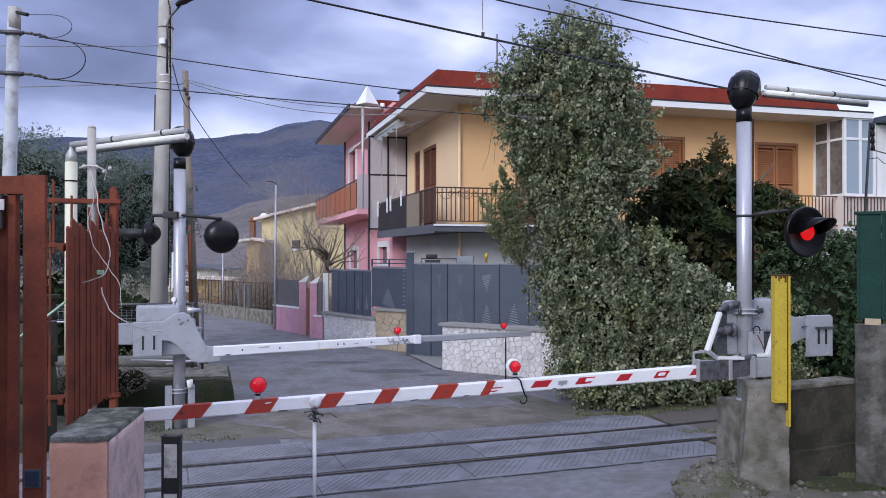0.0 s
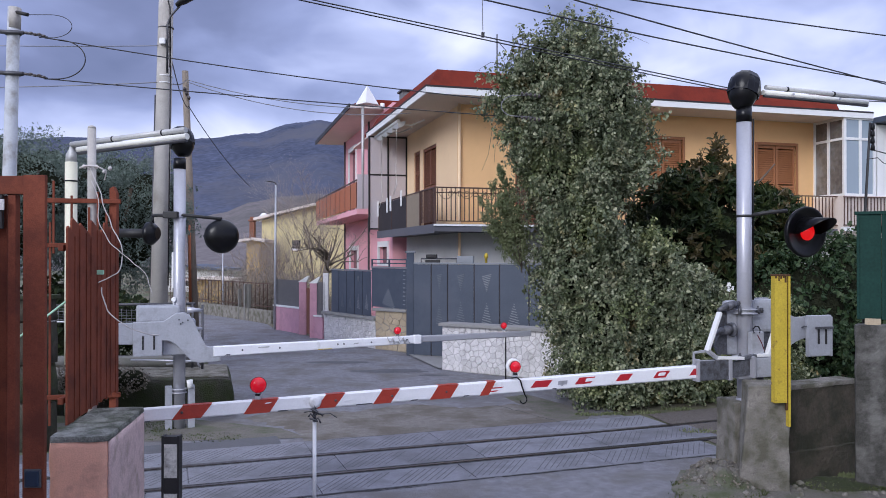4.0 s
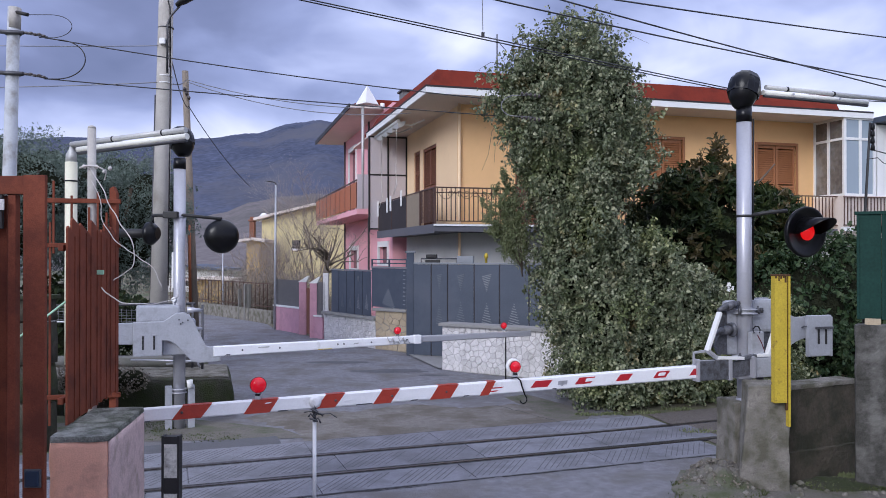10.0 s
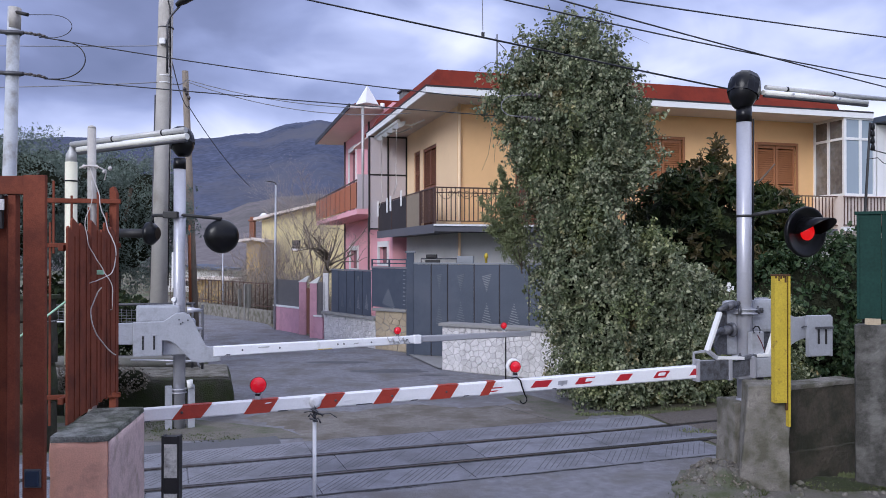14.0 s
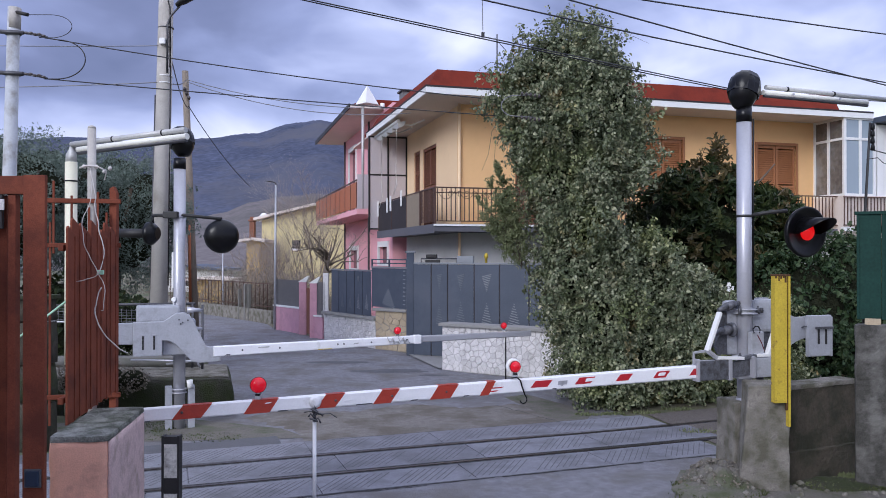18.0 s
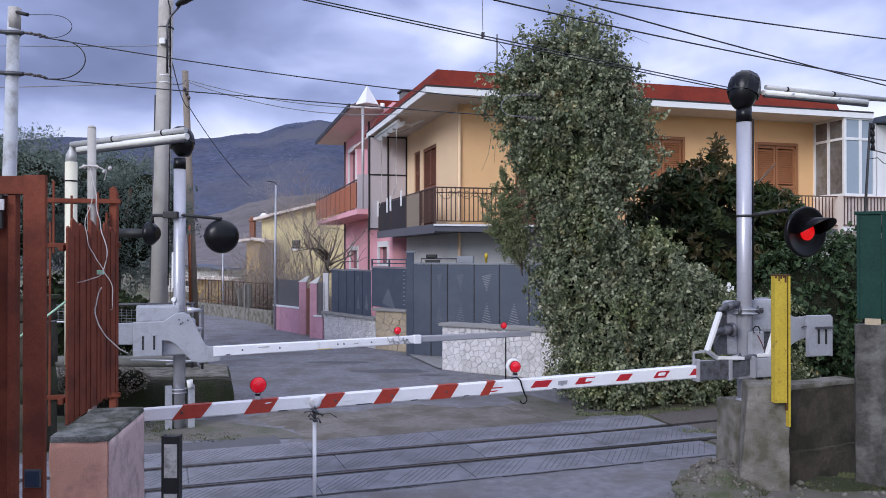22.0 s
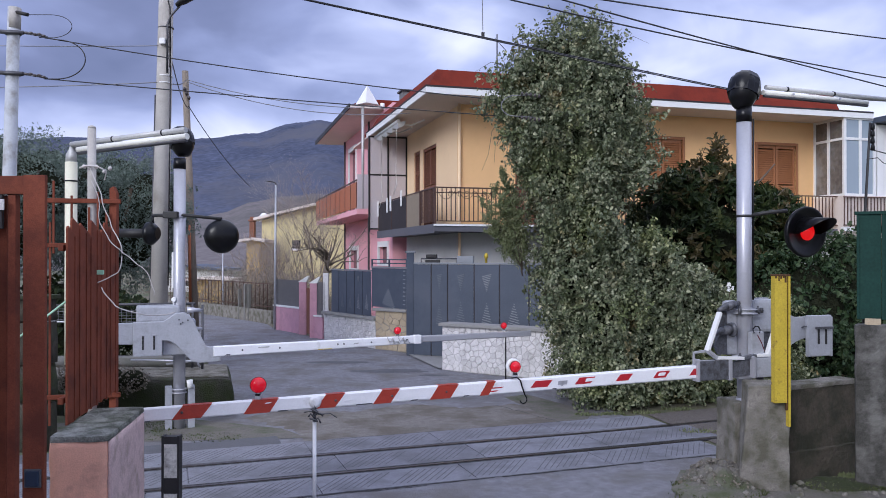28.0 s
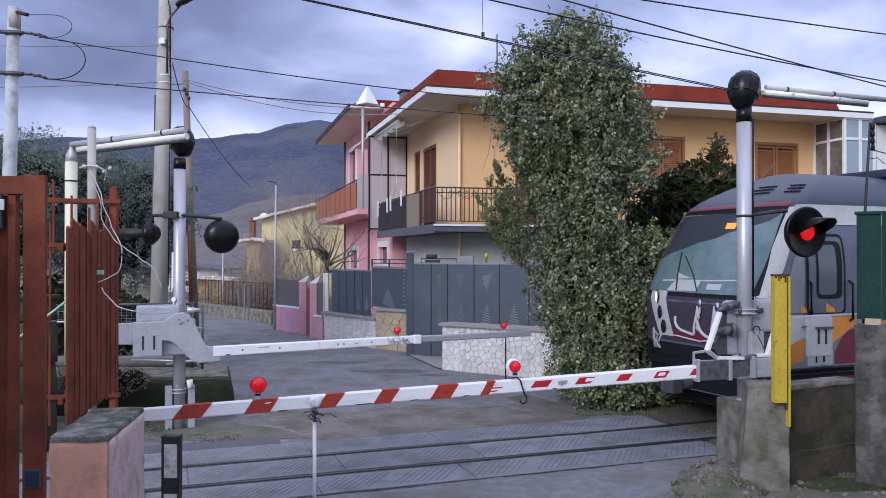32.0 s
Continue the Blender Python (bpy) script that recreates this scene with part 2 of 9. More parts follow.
RUST = material("rust_red_paint", (0.190, 0.057, 0.033), 0.8, vary=0.25, scale=5, grain=110, bump=0.25, stain=(0.118, 0.038, 0.025), stain_at=0.56, stain_scale=3, spec=0.15)
GREEN = material("green_sheet", (0.012, 0.042, 0.033), 0.65, vary=0.25, scale=4, grain=40, bump=0.1, spec=0.15)
YELLOW_PAINT = material("yellow_paint", (0.52, 0.385, 0.035), 0.6, vary=0.18, scale=8, grain=50, bump=0.2, stain=(0.13, 0.075, 0.025), stain_at=0.66, stain_scale=16)
FENCE_GREY = material("fence_grey", (0.068, 0.083, 0.116), 0.5, metal=0.2, vary=0.14, scale=2, grain=40, bump=0.06, stain=(0.085, 0.098, 0.130), stain_at=0.6, stain_scale=1.0)
FENCE_PALE = material("fence_pale", (0.22, 0.235, 0.26), 0.5, metal=0.2, vary=0.08, scale=2, grain=40, bump=0.06)
# duller grey for the fainter fan slits
FENCE_SLIT = material("dull_slit_grey", (0.125, 0.140, 0.165), 0.5, metal=0.2, vary=0.1, scale=2, grain=40, bump=0.0)
SHUTTER = material("brown_shutter", (0.20, 0.075, 0.04), 0.6, vary=0.12, scale=5, grain=60, bump=0.1)
SHUTTER_TAN = material("tan_shutter", (0.36, 0.15, 0.06), 0.6, vary=0.12, scale=5, grain=60, bump=0.1)
RAILING = material("brown_railing", (0.10, 0.055, 0.04), 0.5, metal=0.3, vary=0.12, scale=6, grain=50)
DARK_SHEET = material("dark_sheet", (0.03, 0.024, 0.026), 0.8, vary=0.15, scale=3, grain=50)
ORANGE_SHEET = material("russet_sheet", (0.40, 0.13, 0.055), 0.6, vary=0.12, scale=3, grain=50)
STONE = material("pale_stone", (0.66, 0.64, 0.64), 0.9, vary=0.34, scale=9, grain=70, bump=0.7, spread=0.35)
STONE_TAN = material("tan_stone", (0.44, 0.36, 0.25), 0.9, vary=0.25, scale=7, grain=70, bump=0.5, spread=0.5)
MORTAR = material("mortar", (0.30, 0.27, 0.24), 0.95, vary=0.2, scale=8, grain=60, bump=0.5)
MORTAR_PALE = material("pale_mortar", (0.47, 0.45, 0.45), 0.95, vary=0.3, scale=9, grain=60, bump=0.6)
PAVING = material("apron_concrete", (0.27, 0.265, 0.255), 0.9, vary=0.16, scale=3, grain=60, bump=0.3)
WIRE = material("wire", (0.025, 0.025, 0.03), 0.5, vary=0.1, bump=0)
WIRE_GREY = material("wire_grey", (0.20, 0.20, 0.22), 0.5, vary=0.1, bump=0)
CORD = material("pale_cord", (0.55, 0.52, 0.50), 0.7, vary=0.15, bump=0)
PORCELAIN = material("brown_insulator", (0.06, 0.05, 0.05), 0.3, vary=0.2)
WOOD_POLE = material("wood_pole", (0.23, 0.19, 0.15), 0.85, vary=0.2, scale=3, grain=70, bump=0.4)
BARK = material("bark", (0.11, 0.085, 0.06), 0.95, vary=0.3, scale=9, grain=50, bump=0.8)
TWIG_BARK = material("winter_bark", (0.19, 0.155, 0.125), 0.95, vary=0.35, scale=9, grain=40, bump=0.4)
BARE = material("bare_twigs", (0.36, 0.31, 0.27), 0.95, vary=0.3, scale=4, grain=30, bump=0.0)
# near-black filler colour: the shade deep between the leaves is painted in
LEAF_SHADE = material("foliage_shade", (0.022, 0.025, 0.014), 1.0, vary=0.4, scale=7, grain=30, bump=1.0, bumpdist=0.05, spec=0.1)
IVY = leaf_material("ivy_leaf", (0.034, 0.045, 0.022), (0.150, 0.180, 0.100), (0.68, 0.67, 0.46), 0.40, odd=(1.15, 0.70, 0.45), odd_at=0.58, fresh=(0.97, 1.0, 0.62), clump=4.6)
BROADLEAF = leaf_material("broad_leaf", (0.010, 0.019, 0.007), (0.030, 0.048, 0.017), (0.112, 0.124, 0.046), 0.45, 0.2, odd=(1.35, 0.88, 0.65), odd_at=0.56, clump=4.0, spec=0.25)
HEDGE_LEAF = leaf_material("hedge_leaf", (0.012, 0.026, 0.012), (0.038, 0.068, 0.028), (0.15, 0.19, 0.095), 0.5, 0.2, clump=4.5, spec=0.2)
BROWN_LEAF = leaf_material("dry_leaf", (0.13, 0.11, 0.088), (0.23, 0.20, 0.16), (0.36, 0.32, 0.26), 0.8)
OLIVE = leaf_material("olive_leaf", (0.055, 0.080, 0.062), (0.150, 0.190, 0.158), (0.34, 0.40, 0.34), 0.6, spec=0.2)
FEATHERY = leaf_material("feathery_leaf", (0.11, 0.135, 0.06), (0.20, 0.23, 0.11), (0.40, 0.39, 0.24), 0.6, 0.4)
TIP_LEAF = leaf_material("bronze_leaf", (0.045, 0.040, 0.018), (0.105, 0.085, 0.036), (0.19, 0.155, 0.072), 0.35, 0.25)
GRASS = leaf_material("grass_blade", (0.045, 0.06, 0.022), (0.085, 0.105, 0.04), (0.17, 0.165, 0.085), 0.8)
# distance haze is put into the hill's blue-grey base
WOODED = material("hazy_wooded_hill", (0.080, 0.091, 0.136), 0.95, vary=0.38, scale=0.02, grain=0.22, bump=0.0, stain=(0.108, 0.110, 0.134), stain_at=0.56, stain_scale=0.012, spec=0.0)
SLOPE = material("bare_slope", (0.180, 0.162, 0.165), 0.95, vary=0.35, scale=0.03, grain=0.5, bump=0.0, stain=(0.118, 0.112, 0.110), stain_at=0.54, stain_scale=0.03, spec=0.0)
FAR_YELLOW = material("far_yellow_plaster", (0.62, 0.54, 0.30), 0.9, vary=0.08, scale=1, grain=20, bump=0.1)
FAR_OCHRE = material("far_ochre_plaster", (0.55, 0.38, 0.14), 0.9, vary=0.08, scale=1, grain=20, bump=0.1)
RED_GLASS = glow_material("red_lamp_glass", (0.42, 0.004, 0.012), (1.0, 0.01, 0.03), 0.24)
WORN_WHITE = material("worn_white_paint", (0.56, 0.54, 0.50), 0.9, vary=0.25, scale=12, grain=60, bump=0.3, stain=(0.20, 0.185, 0.165), stain_at=0.58, stain_scale=9)
BEIGE = material("beige_sheet", (0.27, 0.22, 0.16), 0.8, vary=0.1)
RED_LIT = glow_material("red_signal_lit", (0.16, 0.003, 0.004), (1.0, 0.010, 0.010), 0.55)
AMBER = glow_material("amber_display", (0.3, 0.1, 0.01), (1.0, 0.33, 0.06), 1.1)
HEADLAMP = glow_material("train_headlamp", (0.9, 0.9, 0.85), (1.0, 0.97, 0.9), 1.3)
LENS = material("dark_lens", (0.01, 0.009, 0.009), 0.12, vary=0.1, bump=0)
PANE = glass_material("window_pane", (0.30, 0.36, 0.42), 0.05, 0.0)
PANE_GREY = material("curtained_pane", (0.15, 0.135, 0.12), 0.12, vary=0.3, scale=1.5, grain=6, bump=0, stain=(0.27, 0.28, 0.30), stain_at=0.56, stain_scale=0.9)
PANE_DARK = glass_material("dark_pane", (0.02, 0.022, 0.028), 0.06, 0.0)
DOOR_PANE = glass_material("train_door_pane", (0.10, 0.11, 0.13), 0.1, 0.0)
# dark glass for the skyline reflection painted on the windscreen
DARK_REFLECTION = glass_material("windscreen_reflection", (0.045, 0.05, 0.062), 0.12, 0.0)
FROSTED = material("frosted_pane", (0.54, 0.49, 0.51), 0.35, vary=0.05, scale=1, grain=30, bump=0)
# sky reflection put into the pale teal and its lighter blotches
WINDSCREEN = material("windscreen", (0.125, 0.185, 0.195), 0.10, vary=0.25, scale=0.9, grain=4, bump=0, stain=(0.20, 0.25, 0.26), stain_at=0.55, stain_scale=0.7, own=True)
BLUE_PLATE = material("blue_plate", (0.012, 0.026, 0.055), 0.4, vary=0.1)
TRAIN_ROOF = material("train_roof", (0.04, 0.047, 0.078), 0.45, vary=0.15, scale=3, grain=40, bump=0.05, own=True)
TRAIN_WHITE = material("train_white", (0.43, 0.43, 0.43), 0.35, vary=0.12, scale=2, grain=30, bump=0.02, stain=(0.33, 0.325, 0.33), stain_at=0.58, own=True)
TRAIN_GREY = material("train_grey", (0.10, 0.108, 0.15), 0.35, vary=0.12, scale=2, grain=30, bump=0.02, stain=(0.07, 0.075, 0.105), stain_at=0.56, own=True)
TRAIN_PALE = material("train_pale_grey", (0.19, 0.20, 0.235), 0.35, vary=0.12, scale=2, grain=30, bump=0.02, stain=(0.13, 0.135, 0.165), stain_at=0.58, own=True)
TRAIN_DARK = material("train_dark", (0.010, 0.010, 0.014), 0.6, vary=0.2, scale=3, grain=30, bump=0.02, own=True, spec=0.2)
TRAIN_NOSE = material("train_nose", (0.048, 0.040, 0.054), 0.5, vary=0.25, scale=3, grain=30, bump=0.02, own=True, spec=0.3)
TRAIN_RED = material("train_red", (0.13, 0.015, 0.03), 0.35, vary=0.12, scale=3, grain=30, bump=0.02, own=True)
TRAIN_ORANGE = material("train_orange", (0.55, 0.22, 0.025), 0.4, vary=0.12, scale=3, grain=30, bump=0.02, own=True)
SPRAY = material("spray_white", (0.48, 0.47, 0.50), 0.5, vary=0.1, own=True)
REFLECT = glow_material("pale_green_reflector", (0.45, 0.75, 0.55), (0, 0, 0), 0.0)


# ---- mesh helpers ----
def V(*a):
    return Vector(a)


def box(bm, x0, x1, y0, y1, z0, z1, bevel=0.0, m=None):
    r = bmesh.ops.create_cube(bm, size=1.0)
    vs = r["verts"]
    bmesh.ops.scale(bm, vec=(x1 - x0, y1 - y0, z1 - z0), verts=vs)
    bmesh.ops.translate(bm, vec=((x0 + x1) / 2, (y0 + y1) / 2, (z0 + z1) / 2), verts=vs)
    if m is not None:
        bmesh.ops.transform(bm, matrix=m, verts=vs)
    if bevel:
        es = list({e for v in vs for e in v.link_edges})
        bmesh.ops.bevel(bm, geom=es, offset=bevel, segments=2, affect="EDGES", profile=0.6)


def ring(c, axis, r, seg, ry=None):
    axis = Vector(axis).normalized()
    side = axis.cross(Vector((0, 0, 1)))
    if side.length < 1e-3:
        side = Vector((1, 0, 0))
    side.normalize()
    up = side.cross(axis)
    return [Vector(c) + side * (math.cos(a) * r) + up * (math.sin(a) * (ry or r)) for a in (2 * math.pi * i / seg for i in range(seg))]


def loft(bm, rings, cap=True, smooth=True):
    rows = [[bm.verts.new(p) for p in r] for r in rings]
    n = len(rows[0])
    for a, b in zip(rows, rows[1:]):
        for i in range(n):
            f = bm.faces.new((a[i], a[(i + 1) % n], b[(i + 1) % n], b[i]))
            f.smooth = smooth
    if cap:
        bm.faces.new(rows[0][::-1])
        bm.faces.new(rows[-1])


def cyl(bm, p0, p1, r0, r1=None, seg=14, ry=None):
    d = Vector(p1) - Vector(p0)
    loft(bm, [ring(p0, d, r0, seg, ry), ring(p1, d, r0 if r1 is None else r1, seg, ry)])


def tube(bm, pts, r, seg=8, r1=None):
    pts = [Vector(p) for p in pts]
    n = len(pts)
    rings = []
    for i, p in enumerate(pts):
        d = pts[min(i + 1, n - 1)] - pts[max(i - 1, 0)]
        k = r if r1 is None else r + (r1 - r) * i / (n - 1)
        rings.append(ring(p, d, k, seg))
    loft(bm, rings)


def lathe(bm, base, axis, profile, seg=20):
    """Rings of (distance along the axis, radius)."""
    axis = Vector(axis).normalized()
    loft(bm, [ring(Vector(base) + axis * h, axis, max(r, 0.0005), seg) for h, r in profile])


def prism(bm, outline, y0, y1, m=None, bevel=0.0, axis="y"):
    """An outline in x, z drawn out along y (or in x, y along z)."""
    def at(p, k):
        v = Vector((p[0], k, p[1])) if axis == "y" else Vector((p[0], p[1], k))
        return m @ v if m is not None else v
    a = [bm.verts.new(at(p, y0)) for p in outline]
    b = [bm.verts.new(at(p, y1)) for p in outline]
    n = len(a)
    fs = [bm.faces.new(a), bm.faces.new(b[::-1])]
    for i in range(n):
        fs.append(bm.faces.new((a[(i + 1) % n], a[i], b[i], b[(i + 1) % n])))
    bmesh.ops.recalc_face_normals(bm, faces=fs)
    if bevel:
        es = list({e for f in fs for e in f.edges})
        bmesh.ops.bevel(bm, geom=es, offset=bevel, segments=2, affect="EDGES", profile=0.6)


def mesh_of(bm, name, mat):
    me = bpy.data.meshes.new(name)
    bm.to_mesh(me)
    bm.free()
    me.materials.append(mat)
    return me


def part(name, bm, mat, parent, label="", m=None, kind=""):
    ob = new(name, mesh_of(bm, name, mat))
    ob.parent = parent
    if m is not None:
        ob.matrix_basis = m
    return tagged(ob, label, kind=kind)


def piece(name, me, parent, m):
    """A further piece on a mesh that several pieces share."""
    ob = new(name, me)
    ob.parent = parent
    ob.matrix_basis = m
    return ob


def thing(name, label, category, m=None, group="", kind=""):
    ob = new(name)
    ob.empty_display_size = 0.2
    if m is not None:
        ob.matrix_basis = m
    return tagged(ob, label, category, group, kind)


def solid(name, bm, mat, label, category, m=None, group="", kind=""):
    ob = new(name, mesh_of(bm, name, mat))
    if m is not None:
        ob.matrix_basis = m
    return tagged(ob, label, category, group, kind)


def B():
    return bmesh.new()


def raw_mesh(name, verts, faces, mat):
    me = bpy.data.meshes.new(name)
    me.from_pydata(verts, [], faces)
    me.materials.append(mat)
    me.update()
    return me


rng = np.random.default_rng(7)


def leaf_mesh(name, pts, normals, size, mat, droop=0.5, long=1.25, jitter=0.55, vary=0.35):
    """One folded leaf of four corners at each point, turned mostly along the normal, its tip hanging."""
    n = len(pts)
    nn = normals + rng.normal(0, jitter, (n, 3))
    nn /= np.linalg.norm(nn, axis=1)[:, None]
    down = np.tile(np.array([0, 0, -droop]), (n, 1)) + rng.normal(0, 0.6, (n, 3))
    tip = down - nn * (down * nn).sum(1)[:, None]
    tip /= np.linalg.norm(tip, axis=1)[:, None] + 1e-6
    side = np.cross(nn, tip)
    s = size * (1 + rng.uniform(-vary, vary, n))[:, None]
    p = np.asarray(pts)
    a = p - tip * s * 0.5 * long
    c = p + tip * s * 0.58 * long - nn * s * 0.14
    wide, up = side * s * 0.46, nn * s * 0.12
    low, top = tip * s * 0.30 * long, tip * s * 0.18 * long
    verts = np.stack([a, p + wide - low + up, p + wide * 0.86 + top + up * 0.6, c, p - wide * 0.86 + top + up * 0.6, p - wide - low + up], 1).reshape(-1, 3)
    faces = []
    for i in range(0, 6 * n, 6):
        faces += [(i, i + 1, i + 2, i + 3), (i, i + 3, i + 4, i + 5)]
    return raw_mesh(name, verts.tolist(), faces, mat)


def lump_points(lumps, count, rough=0.16, freq=1.6, front=None):
    """Points on the uneven skin of a union of lumps (cx, cy, cz, rx, ry, rz), with the way out."""
    pts, nor = [], []
    L = np.array(lumps, float)
    area = (L[:, 3] * L[:, 5] + L[:, 3] * L[:, 4] + L[:, 4] * L[:, 5])
    for k, lump in enumerate(L):
        n = int(count * area[k] / area.sum())
        d = rng.normal(0, 1, (n, 3))
        d /= np.linalg.norm(d, axis=1)[:, None]
        for q in d:
            p = lump[:3] + q * lump[3:]
            w = noise.noise(Vector(p * freq)) * rough + noise.noise(Vector(p * freq * 3.1)) * rough * 0.55
            p = p + q * (w * min(1.0, lump[3] / 0.7) + rng.normal(0, 0.03))
            if p[2] < 0.03:
                continue
            e = (p - L[:, :3]) / L[:, 3:]
            r = (e * e).sum(1)
            r[k] = 9
            if r.min() < 0.72:
                continue
            g = q / lump[3:]
            pts.append(p)
            nor.append(g / np.linalg.norm(g))
    return np.array(pts), np.array(nor)


def lump_core(lumps, shrink=0.86):
    bm = B()
    for cx, cy, cz, rx, ry, rz in lumps:
        r = bmesh.ops.create_icosphere(bm, subdivisions=3, radius=1.0)
        for v in r["verts"]:
            q = v.co.copy()
            w = 1 + 0.10 * noise.noise(q * 2.3)
            v.co = Vector((cx + q.x * rx * shrink * w, cy + q.y * ry * shrink * w, max(0.0, cz + q.z * rz * shrink * w)))
    return bm


# ---- ground, road and track ----
TRACK = pose(0, 10.27, 0, 0, 0, 19.4)
FAR_TRACK = pose(3.6, 11.55, 0, 0, 0, 22.5)


def sheet(name, outline, z, mat, label, category="ground", kind="structure", thick=0.0, cut=0):
    bm = B()
    vs = [bm.verts.new((x, y, z)) for x, y in outline]
    f = bm.faces.new(vs)
    bmesh.ops.recalc_face_normals(bm, faces=[f])
    if f.normal.z < 0:
        bmesh.ops.reverse_faces(bm, faces=[f])
    return solid(name, bm, mat, label, category, kind=kind)


sheet("ground", [(-2500, -600), (2500, -600), (2500, 3000), (-2500, 3000)], -0.012, EARTH, "brown earth with patches of thin grass")
ROAD_EDGE = [(-3.4, -6), (5.2, -6), (5.3, 5), (4.6, 8.9), (3.2, 10.5), (3.0, 12.2), (2.55, 14.2), (2.15, 16.2), (0.2, 17.5), (-0.9, 20.6), (-3.6, 24.0),
             (-5.8, 27.3), (-6.5, 29.2), (-10.2, 34.6), (-17, 41), (-30, 47), (-32, 42), (-19, 35.5), (-13, 32), (-9.2, 27.0), (-6.8, 22.0),
             (-4.9, 17.0), (-3.9, 13.2), (-4.4, 11.0), (-3.8, 9.4)]
sheet("road", ROAD_EDGE, 0.0, ASPHALT, "worn grey asphalt road with cracks and patches", "road")
sheet("gate_apron", [(-0.95, 20.4), (-0.75, 20.9), (1.2, 20.6), (1.35, 19.9), (0.1, 17.75), (-0.1, 17.75)], 0.03, PAVING, "pale concrete apron before the driveway gate", "pavement")
sheet("verge", [(3.0, 4), (7, 4), (7, 9.6), (4.4, 9.9), (3.6, 9.6), (2.85, 9.5), (2.5, 8.7), (2.65, 7.6)], 0.006, DIRT, "trodden dirt verge with gravel and weeds", "verge")
sheet("verge", [(-4.3, 10.9), (-1.9, 11.15), (-2.4, 11.75), (-3.9, 12.4), (-6.5, 12), (-6.5, 10.2)], 0.006, DIRT, "grassy dirt verge beside the track", "verge")
sheet("trackbed", [(-60, -13.2), (-60, -9.0), (-4.2, 10.5), (-3.8, 8.4)], 0.002, BALLAST, "brown ballast track bed", "ballast")
sheet("trackbed", [(3.3, 12.8), (4.0, 9.6), (420, 183), (418, 186)], 0.002, BALLAST, "brown ballast track bed", "ballast")


def smear(points, w, z):
    """A thin uneven line on the road."""
    bm = B()
    rows = []
    for i, (x, y) in enumerate(points):
        x1, y1 = points[min(i + 1, len(points) - 1)]
        x0, y0 = points[max(i - 1, 0)]
        d = Vector((x1 - x0, y1 - y0, 0)).normalized()
        n = Vector((-d.y, d.x, 0)) * (w * (0.4 + 0.9 * random.random()))
        rows.append((bm.verts.new(Vector((x, y, z)) + n), bm.verts.new(Vector((x, y, z)) - n)))
    for a, b in zip(rows, rows[1:]):
        f = bm.faces.new((a[0], b[0], b[1], a[1]))
    bmesh.ops.recalc_face_normals(bm, faces=bm.faces[:])
    if bm.faces[:][0].normal.z < 0:
        bmesh.ops.reverse_faces(bm, faces=bm.faces[:])
    return bm


def wander(a, b, n, amp):
    pts = []
    for i in range(n + 1):
        t = i / n
        pts.append((a[0] + (b[0] - a[0]) * t + random.uniform(-amp, amp), a[1] + (b[1] - a[1]) * t + random.uniform(-amp, amp)))
    return pts


for a, b, n, w in (((-0.35, 11.35), (0.55, 11.55), 8, 0.022), ((0.8, 11.85), (1.45, 11.95), 6, 0.018), ((1.5, 12.0), (2.4, 12.25), 8, 0.012),
                   ((-0.6, 8.86), (2.0, 9.75), 24, 0.014), ((-3.8, 10.25), (-1.9, 10.85), 14, 0.012),
                   ((-1.0, 8.6), (-0.2, 8.85), 8, 0.01), ((0.9, 13.6), (1.75, 12.3), 9, 0.01), ((-2.6, 13.6), (-1.4, 13.4), 8, 0.008), ((-2.9, 8.1), (-1.6, 8.55), 8, 0.012)):
    solid("road_crack", smear(wander(a, b, n, 0.03), w, 0.004), CRACK, "dark open crack in the asphalt", "crack", group="road cracks", kind="structure")
for x0, x1, off, w in ((-6.0, -2.9, -1.222, 0.012), (-2.9, 0.2, -1.224, 0.015), (0.3, 2.2, -1.226, 0.020), (2.3, 3.4, -1.222, 0.012), (-1.2, 0.4, 1.262, 0.012), (0.7, 1.5, 1.264, 0.014), (1.9, 3.3, 1.262, 0.010)):
    p, q = TRACK @ V(x0, off, 0), TRACK @ V(x1, off, 0)
    solid("road_crack", smear(wander((p.x, p.y), (q.x, q.y), 18, 0.006), w, 0.0045), CRACK, "dark open joint along the crossing panels", "crack", group="road cracks", kind="structure")
MUD = [(-1.9, 10.98), (-0.35, 11.45), (0.98, 11.88), (1.78, 12.18), (2.1, 12.9), (1.2, 13.7), (0.4, 13.3), (-0.6, 13.7), (-1.5, 13.0), (-2.6, 13.2), (-3.2, 12.5), (-2.2, 11.7)]
sheet("muddied_road", [q for a, b in zip(MUD, MUD[1:] + MUD[:1]) for q in wander(a, b, 9, 0.07)[:-1]], 0.002, ASPHALT_WORN, "asphalt browned by mud beside the crossing", "road")
sheet("dirt_wedge", [(1.10, 14.35), (1.55, 14.6), (2.45, 13.0), (2.25, 12.35), (1.78, 12.2)], 0.003, DIRT, "brown dirt wedge at the foot of the ivy", "dirt")
for cx, cy, rx, ry in ((-2.55, 18.9, 0.85, 0.22), (-1.15, 17.5, 0.9, 0.3), (-0.2, 16.9, 0.35, 0.12)  ):
    pts = [(cx + rx * math.cos(a) * random.uniform(0.75, 1.15), cy + ry * math.sin(a) * random.uniform(0.75, 1.15)) for a in [i * math.pi / 9 for i in range(18)]]
    sheet("road_patch", pts, 0.004, PATCH, "dark repaired patch in the asphalt", "patch")


